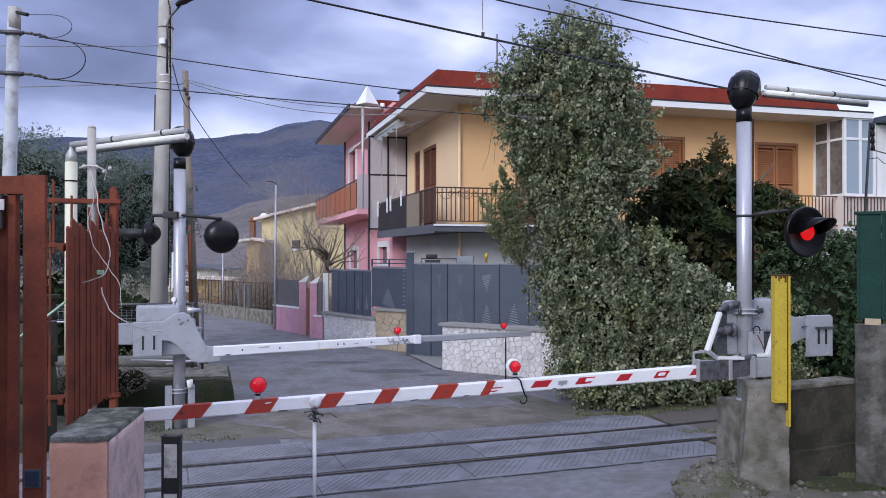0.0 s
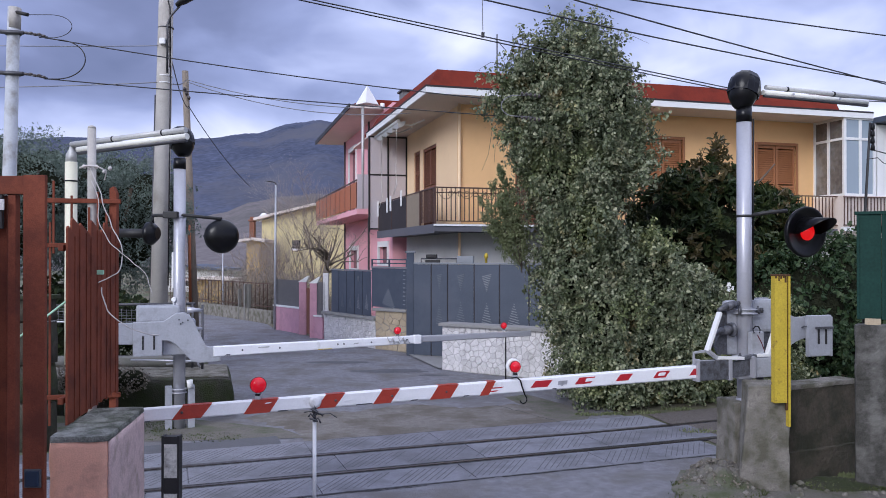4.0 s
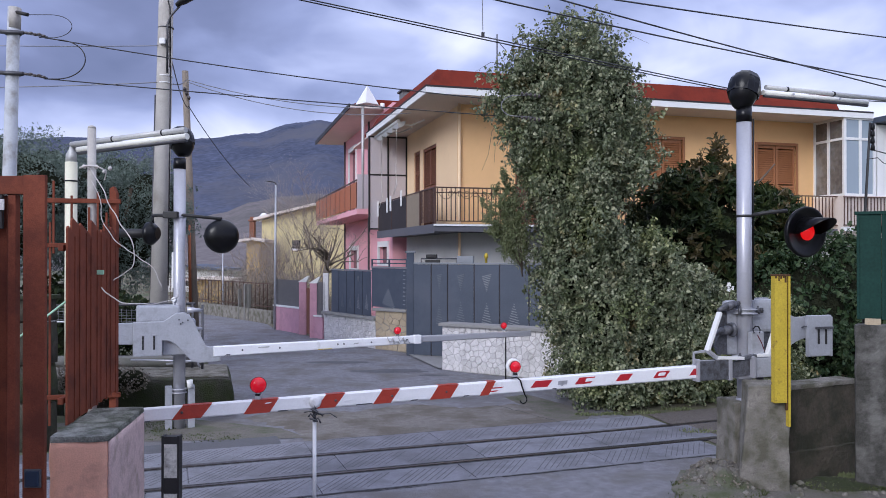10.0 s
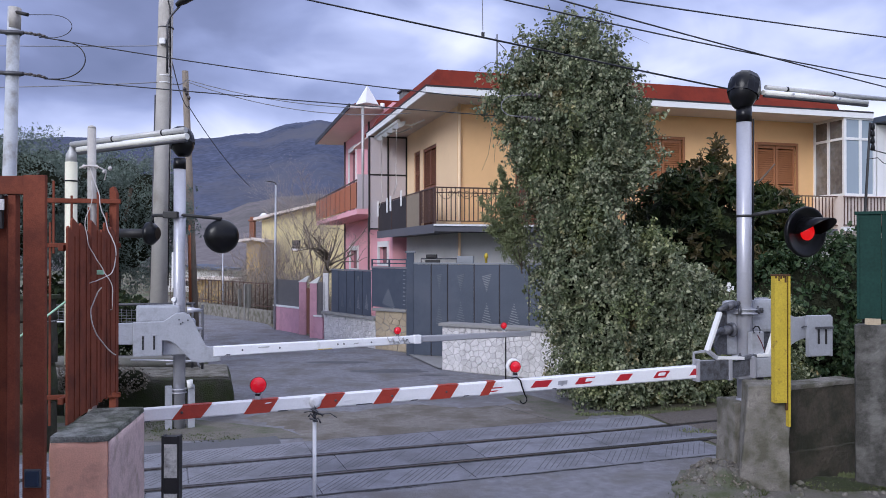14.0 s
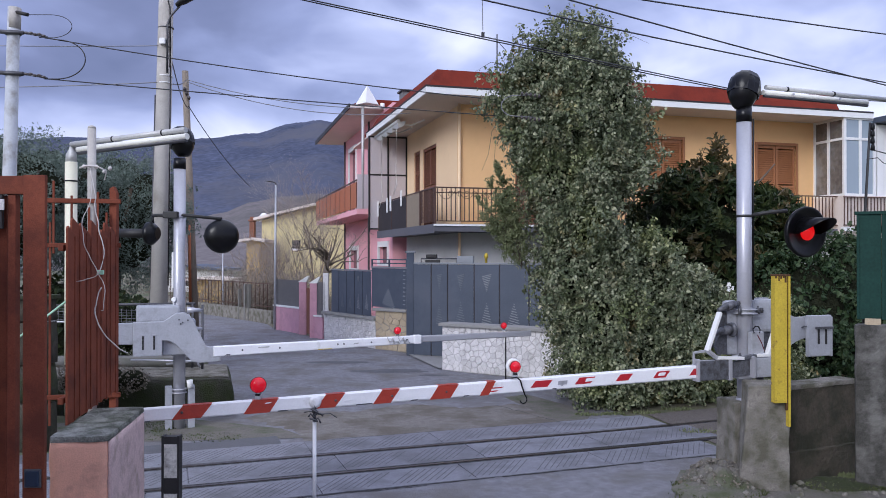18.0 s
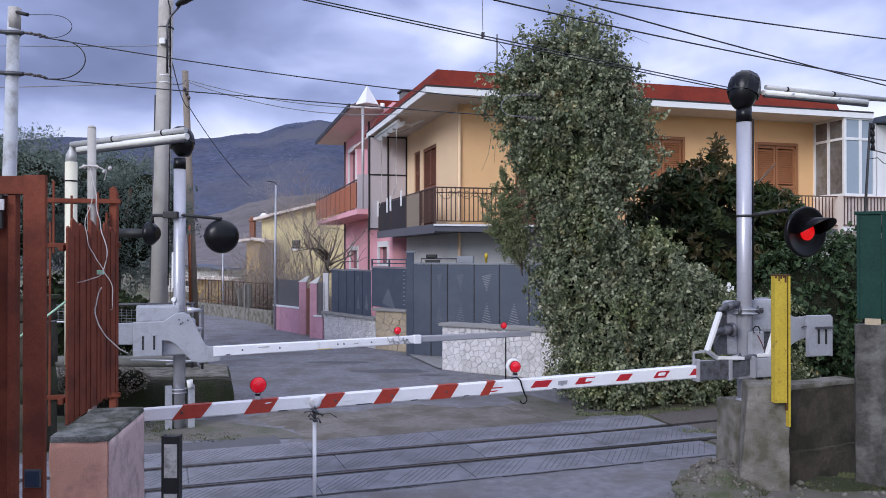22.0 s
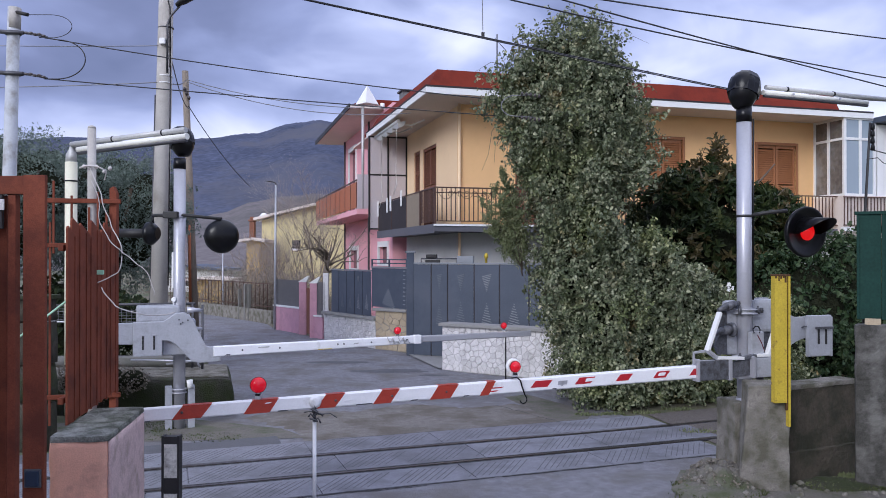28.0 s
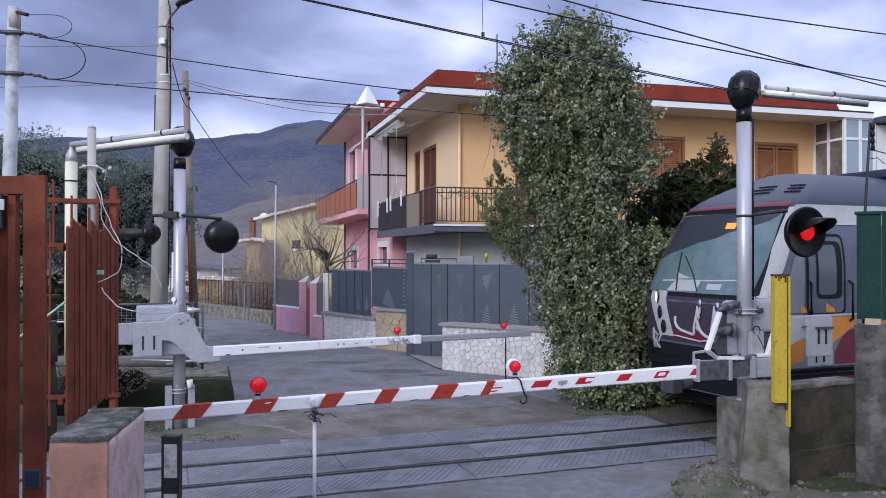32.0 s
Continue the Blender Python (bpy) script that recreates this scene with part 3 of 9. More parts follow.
def rail_line(name, off):
    """One rail: straight over the crossing, then easing round to the far stretch."""
    pts = []
    for i in range(40):
        x = -62 + 63 * i / 39
        pts.append(TRACK @ V(x, off, 0))
    for k in range(1, 12):
        t = k / 11
        a = TRACK @ V(1.0 + 2.7 * t, off, 0)
        b = FAR_TRACK @ V(-2.6 + 2.7 * t, off, 0)
        s = t * t * (3 - 2 * t)
        pts.append(a * (1 - s) + b * s)
    for i in range(1, 60):
        pts.append(FAR_TRACK @ V(0.1 + 455 * (i / 59) ** 2, off, 0))
    bm, top = B(), B()
    for b, w, z0, z1 in ((bm, 0.055, -0.03, 0.006), (top, 0.028, 0.004, 0.014)):
        rings = []
        for i, p in enumerate(pts):
            d = (pts[min(i + 1, len(pts) - 1)] - pts[max(i - 1, 0)]).normalized()
            n = Vector((-d.y, d.x, 0)) * w
            rings.append([p + n + V(0, 0, z0), p - n + V(0, 0, z0), p - n + V(0, 0, z1), p + n + V(0, 0, z1)])
        loft(b, rings, smooth=False)
    r = thing(name, "narrow-gauge steel rail sunk in the crossing", "rail", group="rails", kind="structure")
    part("rail_foot", bm, GROOVE, r)
    part("rail_head", top, SHINE, r)


for y0, y1 in ((-0.425, -0.37), (0.37, 0.425), (-0.53, -0.48)):
    bm = B()
    box(bm, -9.0, 3.6, y0, y1, -0.03, 0.0075)
    solid("flangeway", bm, GROOVE, "dark flange groove beside the rail", "groove", TRACK, group="flange grooves", kind="structure")
bm = B()
box(bm, -7.0, -1.9, 1.26, 1.72, -0.02, 0.0065)
solid("ramp_strip", bm, PATCH, "dark concrete ramp strip beside the panels", "strip", TRACK, kind="structure")
rail_line("rail", -0.45)
rail_line("rail", 0.45)

# crossing panels: slabs with diagonal tread grooves, in three rows
PANEL_ROWS = ((-1.20, -0.535, 0.0), (-0.365, 0.365, 0.45), (0.535, 1.24, 0.2))
crossing = thing("crossing_deck", "grey grooved panels of a level crossing", "level crossing", TRACK, kind="structure")
for y0, y1, shift in PANEL_ROWS:
    bm = B()
    box(bm, 0.006, 1.794, y0, y1, -0.02, 0.010, 0.004)
    slab = mesh_of(bm, "panel", PANEL)
    bm = B()
    for side in (0.12, 1.0):
        for k in range(8):
            x = side + 0.085 * k
            m = Matrix.Translation((x, (y0 + y1) / 2, 0.0105)) @ Matrix.Rotation(radians(52), 4, "Z")
            box(bm, -(y1 - y0) * 0.46, (y1 - y0) * 0.46, -0.005, 0.005, -0.002, 0.0012, m=m)
    tread = mesh_of(bm, "tread", TREAD)
    for k in range(-3, 2):
        x = 1.8 * k + shift
        p = piece("panel", slab, crossing, Matrix.Translation((x, 0, 0)))
        piece("tread", tread, p, Matrix())


# ---- level-crossing barriers ----
def boom(name, a, b, h0, h1, mat=BOOM_WHITE):
    """A tapering beam from its hub a to its tip b."""
    a, b = Vector(a), Vector(b)
    bm = B()
    d = (b - a).normalized()
    n = Vector((-d.y, d.x, 0)).normalized()
    rings = []
    for p, h in ((a, h0), (b, h1)):
        w = h * 0.28
        pts = [(-w, -h / 2 + 0.012), (-w + 0.012, -h / 2), (w - 0.012, -h / 2), (w, -h / 2 + 0.012), (w, h / 2 - 0.012), (w - 0.012, h / 2), (-w + 0.012, h / 2), (-w, h / 2 - 0.012)]
        rings.append([p + n * u + V(0, 0, v) for u, v in pts])
    loft(bm, rings, smooth=False)
    return bm, a, b, d, n


def band(a, d, n, s0, s1, slant, h, w, z0=-1.0, z1=1.0):
    """A slanted stripe that wraps the front, top and back of the beam between s0 and s1 metres."""
    bm = B()
    for side in (-1, 1):
        o = n * (side * (w + 0.0025))
        lo, hi = h / 2 * z0, h / 2 * z1
        vs = [a + d * s0 + o + V(0, 0, lo), a + d * s1 + o + V(0, 0, lo), a + d * (s1 + slant) + o + V(0, 0, hi), a + d * (s0 + slant) + o + V(0, 0, hi)]
        q = [v - n * (side * 0.004) for v in vs]
        f = [bm.verts.new(v) for v in vs + q]
        for ids in ((0, 1, 2, 3), (4, 7, 6, 5), (0, 4, 5, 1), (1, 5, 6, 2), (2, 6, 7, 3), (3, 7, 4, 0)):
            bm.faces.new([f[i] for i in ids])
    if z1 == 1.0:
        o = V(0, 0, h / 2 + 0.002)
        vs = [bm.verts.new(a + d * (s + slant) + o + n * (w * k)) for s, k in ((s0, -1), (s1, -1), (s1, 1), (s0, 1))]
        bm.faces.new(vs)
    bmesh.ops.recalc_face_normals(bm, faces=bm.faces[:])
    return bm


def beam_lamp(parent, p, r, n, tall):
    """A red warning lamp on a small bracket."""
    lamp = thing_part("warning_lamp", parent)
    bm = B()
    lathe(bm, p - n * 0.06, n, [(0.0, r * 0.1), (0.006, r * 0.42), (0.02, r * 0.74), (0.04, r * 0.95), (0.06, r), (0.08, r * 0.95), (0.10, r * 0.74), (0.114, r * 0.42), (0.12, r * 0.1)], 20)
    part("lens", bm, RED_GLASS, lamp, "red glass lens")
    bm = B()
    lathe(bm, p - n * 0.012, n, [(0, r * 1.02), (0.012, r * 1.06), (0.024, r * 1.02)], 20)
    part("rim", bm, LAMP_RIM, lamp, "dark red rim")
    bm = B()
    cyl(bm, p - V(0, 0, r + tall), p - V(0, 0, r * 0.95), 0.014, seg=8)
    box(bm, p.x - 0.028, p.x + 0.028, p.y - 0.028, p.y + 0.028, p.z - r - tall - 0.01, p.z - r - tall * 0.35, 0.004)
    part("bracket", bm, GREY_METAL, lamp, "small grey bracket")
    bm = B()
    box(bm, p.x - 0.022, p.x + 0.022, p.y - 0.032, p.y + 0.032, p.z - r - tall * 0.5, p.z - r - tall * 0.1, 0.004)
    part("clip", bm, BLACK, lamp, "black clip")


def thing_part(name, parent):
    ob = new(name)
    ob.parent = parent
    ob.empty_display_size = 0.1
    return ob


near = thing("barrier", "lowered level-crossing barrier with a red-and-white striped boom", "barrier")
TIP, HUB = V(-2.95, 7.19, 1.117), V(2.915, 9.045, 1.255)
bm, a, b, d, n = boom("boom", TIP, HUB, 0.122, 0.15)
near_boom = part("boom", bm, BOOM_WHITE, near, "white boom with slanted red stripes")
for s0, s1, lean in ((0.459, 0.719, 0.1), (1.104, 1.347, 0.084), (1.786, 1.974, 0.101), (2.354, 2.534, 0.094), (2.942, 3.161, 0.092), (3.483, 3.577, 0.083)):
    h = 0.122 + 0.028 * s0 / 6.2
    part("stripe", band(a, d, n, s0, s1, lean, h, h * 0.28), BOOM_RED, near_boom)
for s0, wide in ((4.052, 0.197), (4.571, 0.191), (5.067, 0.155), (5.536, 0.16), (6.007, 0.098)):
    h = 0.122 + 0.028 * s0 / 6.2
    part("reflector_strip", band(a, d, n, s0, s0 + wide, 0.06, h, h * 0.28, -0.42, 0.55), STICKER, near_boom)
for s0, s1 in ((4.693, 4.803), (5.595, 5.682)):
    part("white_mark", band(a, d, n, s0, s1, 0.02, 0.144, 0.0435, -0.12, 0.36), BOOM_WHITE, near_boom)
for s0, s1, z0, z1 in ((4.408, 4.429, -0.5, 0.2), (4.368, 4.476, -0.3, 0.3)):
    part("faded_mark", band(a, d, n, s0, s1, 0.01, 0.14, 0.0405, z0, z1), POLE_METAL, near_boom, "faded grey mark")
part("worn_stripe", band(a, d, n, 3.529, 3.725, 0.03, 0.125, 0.037, -0.1, 0.1), STICKER, near_boom)
part("worn_stripe", band(a, d, n, 3.490, 3.666, 0.03, 0.125, 0.037, -0.62, -0.42), STICKER, near_boom)
for s, dz, ln in ((2.06, -0.2, 0.07), (1.30, 0.35, 0.05), (2.66, -0.5, 0.05)):
    part("paint_chip", band(a, d, n, s, s + ln, 0.02, 0.13, 0.0405, dz, dz + 0.18), BOOM_WHITE, near_boom, "chipped white patch")
for s, ln in ((0.22, 0.05), (1.42, 0.10), (2.18, 0.16), (2.74, 0.07), (3.30, 0.06), (4.3, 0.05)):
    part("scuff", band(a, d, n, s, s + ln, 0.01, 0.126, 0.0385, -1.0, -0.84), DARK_STEEL, near_boom, "dark scuff")
for s in (0.55, 1.98, 2.55, 3.12):
    bm = B()
    p = a + d * s - n * 0.037
    lathe(bm, p, -n, [(0, 0.013), (0.006, 0.011), (0.008, 0.004)], 10)
    part("bolt", bm, DARK_STEEL, near_boom)
for s, r in ((1.243, 0.076), (3.894, 0.06)):
    beam_lamp(near, a + d * s + V(0, 0, 0.20), r, n, 0.05)
bm = B()
lathe(bm, a + d * 3.894 + V(0, 0, 0.20) + n * 0.02, n, [(0, 0.072), (0.012, 0.082), (0.05, 0.080), (0.075, 0.05)], 20)
part("lamp_back", bm, WHITE, near, "white lamp back")
# the hanging rest rod under the boom, with its clamp
bm = B()
p = a + d * 1.78
lathe(bm, p - n * 0.05, n, [(0, 0.03), (0.006, 0.062), (0.094, 0.062), (0.1, 0.03)], 8)
part("rod_clamp", bm, BOOM_WHITE, near, "white painted clamp")
bm = B()
cyl(bm, p - V(0, 0, 0.06), p - V(0, 0, 0.20), 0.014, 0.02, 8)
tube(bm, [p - V(0.10, 0.03, 0.10), p - V(0.03, 0.03, 0.09), p - V(-0.05, 0.03, 0.12), p - V(-0.16, 0.03, 0.11), p - V(-0.22, 0.03, 0.15)], 0.006, 6)
for k in range(7):
    q = p - V(0.05 - 0.022 * (k % 4), 0.035 + 0.01 * (k % 3), 0.05 + 0.022 * k)
    tube(bm, [q, q + V(0.05 - 0.03 * (k % 3), -0.01, 0.03 - 0.02 * (k % 2)), q + V(0.07, 0.0, -0.02)], 0.009, 6)
part("hinge", bm, DARK_STEEL, near, "rusty black hinge with loose wire ends")
bm = B()
cyl(bm, p - V(0, 0, 0.19), (p.x, p.y, 0.06), 0.019, seg=10)
cyl(bm, (p.x, p.y, 0.09), (p.x, p.y, 0.03), 0.03, seg=10)
part("rest_rod", bm, BOOM_WHITE, near, "white hanging rest rod")
bm = B()
p = a + d * 3.913 - n * 0.05
tube(bm, [p + V(-0.08, 0, 0.085), p + V(-0.02, 0, 0.095), p + V(0.02, 0, 0.06), p + V(0.035, 0, 0.0), p + V(0.065, 0, -0.09)] + [p + V(0.05 + 0.036 * math.cos(q), 0, -0.135 + 0.045 * math.sin(q)) for q in [0.7 - 0.45 * k for k in range(9)]], 0.008, 6)
part("cable", bm, BLACK, near, "black loose cable hook")

# near machine on its pole, seen from behind
POLE_R = V(3.58, 9.4, 0)
MR = Matrix.Translation(POLE_R) @ Matrix.Rotation(radians(18.5), 4, "Z")


def near_box(name, x0, x1, y0, y1, z0, z1, mat, label="", bevel=0.012):
    bm = B()
    box(bm, x0, x1, y0, y1, z0, z1, bevel, MR)
    return part(name, bm, mat, near, label)


bm = B()
cyl(bm, POLE_R + V(0, 0, 0.86), POLE_R + V(0, 0, 4.18), 0.086, seg=24)
part("pole", bm, POLE_METAL, near, "grey steel pole")
bm = B()
cyl(bm, POLE_R + V(0, 0, 4.16), POLE_R + V(0, 0, 4.34), 0.089, seg=24)
part("pole_collar", bm, BLACK, near, "black plastic collar")
bm = B()
lathe(bm, POLE_R + V(0, 0, 0.84), (0, 0, 1), [(0, 0.17), (0.02, 0.17), (0.025, 0.11), (0.05, 0.10)], 8)
part("base_plate", bm, POLE_METAL, near)
for z in (1.914, 1.366):
    bm = B()
    lathe(bm, POLE_R + V(0, 0, z - 0.03), (0, 0, 1), [(0, 0.09), (0.004, 0.15), (0.014, 0.15), (0.018, 0.115), (0.045, 0.115), (0.05, 0.145), (0.06, 0.145), (0.064, 0.09)], 22)
    box(bm, 0.10, 0.19, -0.03, 0.03, z - 0.025, z + 0.02, 0.004, MR)
    part("clamp", bm, GREY_METAL, near)
    for x in (-0.13, 0.13):
        bm = B()
        lathe(bm, MR @ V(x, -0.08, z - 0.03), (0, 0, 1), [(0, 0.02), (0.07, 0.02), (0.075, 0.012), (0.095, 0.012)], 6)
        part("clamp_bolt", bm, DARK_STEEL, near)
near_box("motor_case", -0.229, -0.057, 0.030, 0.130, 1.398, 2.041, GREY_METAL, "grey motor casing", 0.035)
near_box("gear_case", 0.150, 0.554, 0.040, 0.160, 1.649, 2.047, GREY_METAL, "grey gear housing", 0.040)
near_box("gear_lid", 0.239, 0.426, 0.080, 0.160, 2.013, 2.063, POLE_METAL, "pale housing lid", 0.010)
# solid dark plate: the shade of the open gap put into its colour
near_box("gear_back", 0.272, 0.578, 0.100, 0.160, 1.324, 1.669, CASTING, "dark plate standing in for the shaded gap behind the housing", 0.012)
near_box("junction_box", -0.029, 0.147, -0.160, -0.090, 1.413, 1.683, GREY_METAL, "grey junction box", 0.012)
near_box("bolt_box", 0.232, 0.289, 0.015, 0.050, 1.887, 1.948, CASTING, "", 0.004)
bm = B()
lathe(bm, MR @ V(0.261, 0.020, 1.917), MR.to_3x3() @ V(0, -1, 0), [(0, 0.018), (0.02, 0.018), (0.024, 0.008)], 8)
part("bolt", bm, DARK_STEEL, near)
bm = B()
cyl(bm, MR @ V(-0.399, -0.040, 1.939), MR @ V(-0.268, -0.040, 1.982), 0.022, 0.05, 12)
cyl(bm, MR @ V(-0.284, -0.040, 1.975), MR @ V(-0.168, -0.040, 2.005), 0.052, 0.045, 12)
cyl(bm, MR @ V(-0.168, -0.040, 2.005), MR @ V(-0.081, 0.000, 2.014), 0.03, 0.03, 10)
part("crank_lever", bm, CASTING, near, "dull grey cast lever")
bm = B()
cyl(bm, MR @ V(-0.445, -0.050, 1.667), MR @ V(-0.342, -0.050, 1.702), 0.026, 0.05, 12)
lathe(bm, MR @ V(-0.238, -0.050, 1.705), MR.to_3x3() @ V(1, 0, 0.1), [(0, 0.05), (0.01, 0.085), (0.035, 0.085), (0.045, 0.06)], 18)
cyl(bm, MR @ V(-0.349, -0.050, 1.699), MR @ V(-0.222, -0.050, 1.711), 0.055, 0.055, 12)
part("limit_lever", bm, CASTING, near, "dull grey cast lever")
bm = B()
tube(bm, [MR @ V(-0.430, -0.090, 1.657), MR @ V(-0.547, -0.120, 1.519)], 0.009, 6)
part("tie_rod", bm, DARK_STEEL, near)
bm = B()
prism(bm, [(-0.322, 1.947), (-0.237, 1.945), (-0.229, 1.407), (-0.36, 1.412), (-0.399, 1.504)], 0.020, 0.050, MR, 0.004)
part("back_plate", bm, CASTING, near, "dark cast back plate")
bm = B()
tube(bm, [MR @ q for q in (V(-0.002, -0.170, 1.670), V(-0.018, -0.170, 1.719), V(0.013, -0.170, 1.750), V(0.060, -0.170, 1.745), V(0.083, -0.170, 1.706), V(0.076, -0.170, 1.668))], 0.008, 6)
part("cable", bm, BLACK, near, "black hooked cable")
bm = B()
tube(bm, [MR @ V(0.044, -0.170, 1.649), MR @ V(0.103, -0.170, 1.554), MR @ V(0.146, -0.170, 1.456)], 0.005, 6)
part("cable", bm, LAMP_RIM, near, "thin red cable")
# bent cradle frame of the boom arm
for x0, z0, x1, z1, mat in ((-0.484, 1.919, -0.653, 1.497, WHITE), (-0.653, 1.497, -0.537, 1.411, POLE_METAL), (-0.537, 1.407, -0.165, 1.386, WHITE), (-0.165, 1.386, 0.005, 1.410, CASTING), (0.005, 1.410, 0.185, 1.410, WHITE), (0.185, 1.410, 0.308, 1.738, WHITE)):
    bm = B()
    dx, dz = x1 - x0, z1 - z0
    k = math.hypot(dx, dz)
    m = MR @ Matrix.Translation(((x0 + x1) / 2, -0.17, (z0 + z1) / 2)) @ Matrix.Rotation(-math.atan2(dz, dx), 4, "Y")
    box(bm, -k / 2 - 0.008, k / 2 + 0.008, -0.035, 0.035, -0.017, 0.017, 0.005, m)
    part("cradle_plate", bm, mat, near, "pale painted frame plate")
near_box("boom_socket", -0.782, -0.357, -0.200, -0.110, 1.154, 1.381, CASTING, "dark grey boom socket", 0.012)
near_box("socket_lip", -0.801, -0.771, -0.205, -0.095, 1.145, 1.401, POLE_METAL, "pale socket lip", 0.006)
near_box("socket_lip", -0.384, -0.339, -0.215, -0.105, 1.143, 1.385, POLE_METAL, "pale socket lip", 0.008)
bm = B()
prism(bm, [(-0.326, 1.327), (-0.003, 1.396), (0.036, 1.382), (0.005, 1.268), (-0.042, 1.184), (-0.311, 1.168)], -0.180, -0.110, MR, 0.004)
part("socket_arm", bm, CASTING, near, "dark tapering arm")
for outline in ([(-0.856, 1.489), (-0.69, 1.504), (-0.679, 1.479), (-0.845, 1.464)], [(-0.72, 1.496), (-0.679, 1.498), (-0.489, 1.387), (-0.511, 1.362)], [(-0.845, 1.395), (-0.338, 1.368), (-0.338, 1.342), (-0.845, 1.368)]):
    bm = B()
    prism(bm, outline, -0.195, -0.175, MR, 0.002)
    part("gusset", bm, GREY_METAL, near, "grey bracket bar")
near_box("gusset_flange", -0.852, -0.830, -0.19, -0.17, 1.351, 1.488, POLE_METAL, "", 0.003)
bm = B()
prism(bm, [(-0.013, 1.389), (0.166, 1.381), (0.276, 1.441), (0.316, 1.439), (0.316, 1.214), (0.217, 1.161), (-0.013, 1.159)], -0.220, -0.140, MR, 0.008)
part("hub_plate", bm, GREY_METAL, near, "grey hub plate")
near_box("hub_edge", -0.069, -0.039, -0.250, -0.150, 1.159, 1.407, POLE_METAL, "", 0.005)
near_box("stop_plate", -0.210, 0.053, -0.160, -0.020, 1.141, 1.186, POLE_METAL, "", 0.004)
bm = B()
prism(bm, [(0.023, 1.146), (0.156, 1.158), (0.156, 1.113), (0.117, 1.057), (0.085, 1.059), (0.093, 1.116)], -0.140, -0.100, MR, 0.002)
part("stop_hook", bm, DARK_STEEL, near, "dark hooked stop")
bm = B()
prism(bm, [(0.578, 1.827), (0.786, 1.836), (0.849, 1.814), (1.043, 1.816), (1.043, 1.557), (0.933, 1.54), (0.849, 1.509), (0.786, 1.477), (0.682, 1.387), (0.578, 1.391)], 0.100, 0.160, MR, 0.008)
part("counter_arm", bm, GREY_METAL, near, "grey counterweight arm")
near_box("counterweight", 0.963, 1.329, 0.020, 0.070, 1.330, 1.837, GREY_METAL, "grey slotted counterweight", 0.012)
near_box("weight_edge", 1.326, 1.352, 0.030, 0.070, 1.321, 1.814, POLE_METAL, "", 0.003)
near_box("slot", 1.110, 1.132, 0.008, 0.030, 1.482, 1.665, BLACK_MATT, "dark slot", 0.002)
near_box("slot", 1.225, 1.247, 0.008, 0.030, 1.477, 1.662, BLACK_MATT, "dark slot", 0.002)
near_box("slot_bar", 1.073, 1.324, -0.020, 0.020, 1.668, 1.696, DARK_STEEL, "", 0.002)
bm = B()
tube(bm, [MR @ V(0.923, 0.080, 1.685), MR @ V(0.928, 0.050, 1.704), MR @ V(0.996, 0.050, 1.699)], 0.010, 6)
part("hook_bolt", bm, CASTING, near)


def lamp_head(parent, at, face, r, lit):
    """A round black signal lamp with backboard, hood and lens."""
    head = thing_part("signal_lamp", parent)
    f = Vector(face).normalized()
    bm = B()
    lathe(bm, at - f * 0.20, f, [(0.04, r * 0.1), (0.05, r * 0.35), (0.07, r * 0.62), (0.11, r * 0.85), (0.16, r * 0.97), (0.19, r * 1.0), (0.205, r * 0.985), (0.21, r * 0.93), (0.19, r * 0.8), (0.18, r * 0.5)], 36)
    part("housing", bm, BLACK, head, "black dished lamp housing")
    bm = B()
    side = f.cross(V(0, 0, 1)).normalized()
    rows = []
    for k in range(15):
        an = math.pi * (-0.04 + 1.08 * k / 14)
        reach = 0.05 + 0.33 * max(0.0, math.sin(an)) ** 0.6
        for q in (0,):
            c = side * math.cos(an) + V(0, 0, 1) * math.sin(an)
            rows.append([at + c * r * 0.54 - f * 0.03, at + c * r * 0.56 + f * reach, at + c * r * 0.585 + f * reach, at + c * r * 0.585 - f * 0.03])
    loft(bm, rows)
    part("hood", bm, BLACK, head, "black hood")
    bm = B()
    lathe(bm, at + f * 0.005, f, [(0, r * 0.33), (0.02, r * 0.32), (0.04, r * 0.22), (0.05, r * 0.05)], 22)
    part("lens", bm, RED_LIT if lit else LENS, head, "lit red lens" if lit else "dark lens")


def top_head(parent, at, r, name="light_head", turn=-1):
    """A many-sided black light head on top of a pole."""
    head = thing_part(name, parent)
    bm = B()
    lathe(bm, at, (0.10 * -turn, 0, 1), [(0, r * 0.46), (0.04, r * 0.68), (0.13, r * 0.95), (0.25, r * 0.98), (0.35, r * 0.88), (0.42, r * 0.62), (0.45, r * 0.25)], 14)
    part("shell", bm, BLACK, head, "faceted black shell")
    bm = B()
    lathe(bm, at + V(0.015 * -turn, 0, 0.16), (0.32 * -turn, 0.25, 1), [(0, r * 1.0), (0.0, r * 1.10), (0.12, r * 1.12), (0.20, r * 1.04), (0.27, r * 0.76), (0.30, r * 0.3)], 8)
    for f in bm.faces:
        f.smooth = False
    part("hood", bm, BLACK, head, "faceted black hood")


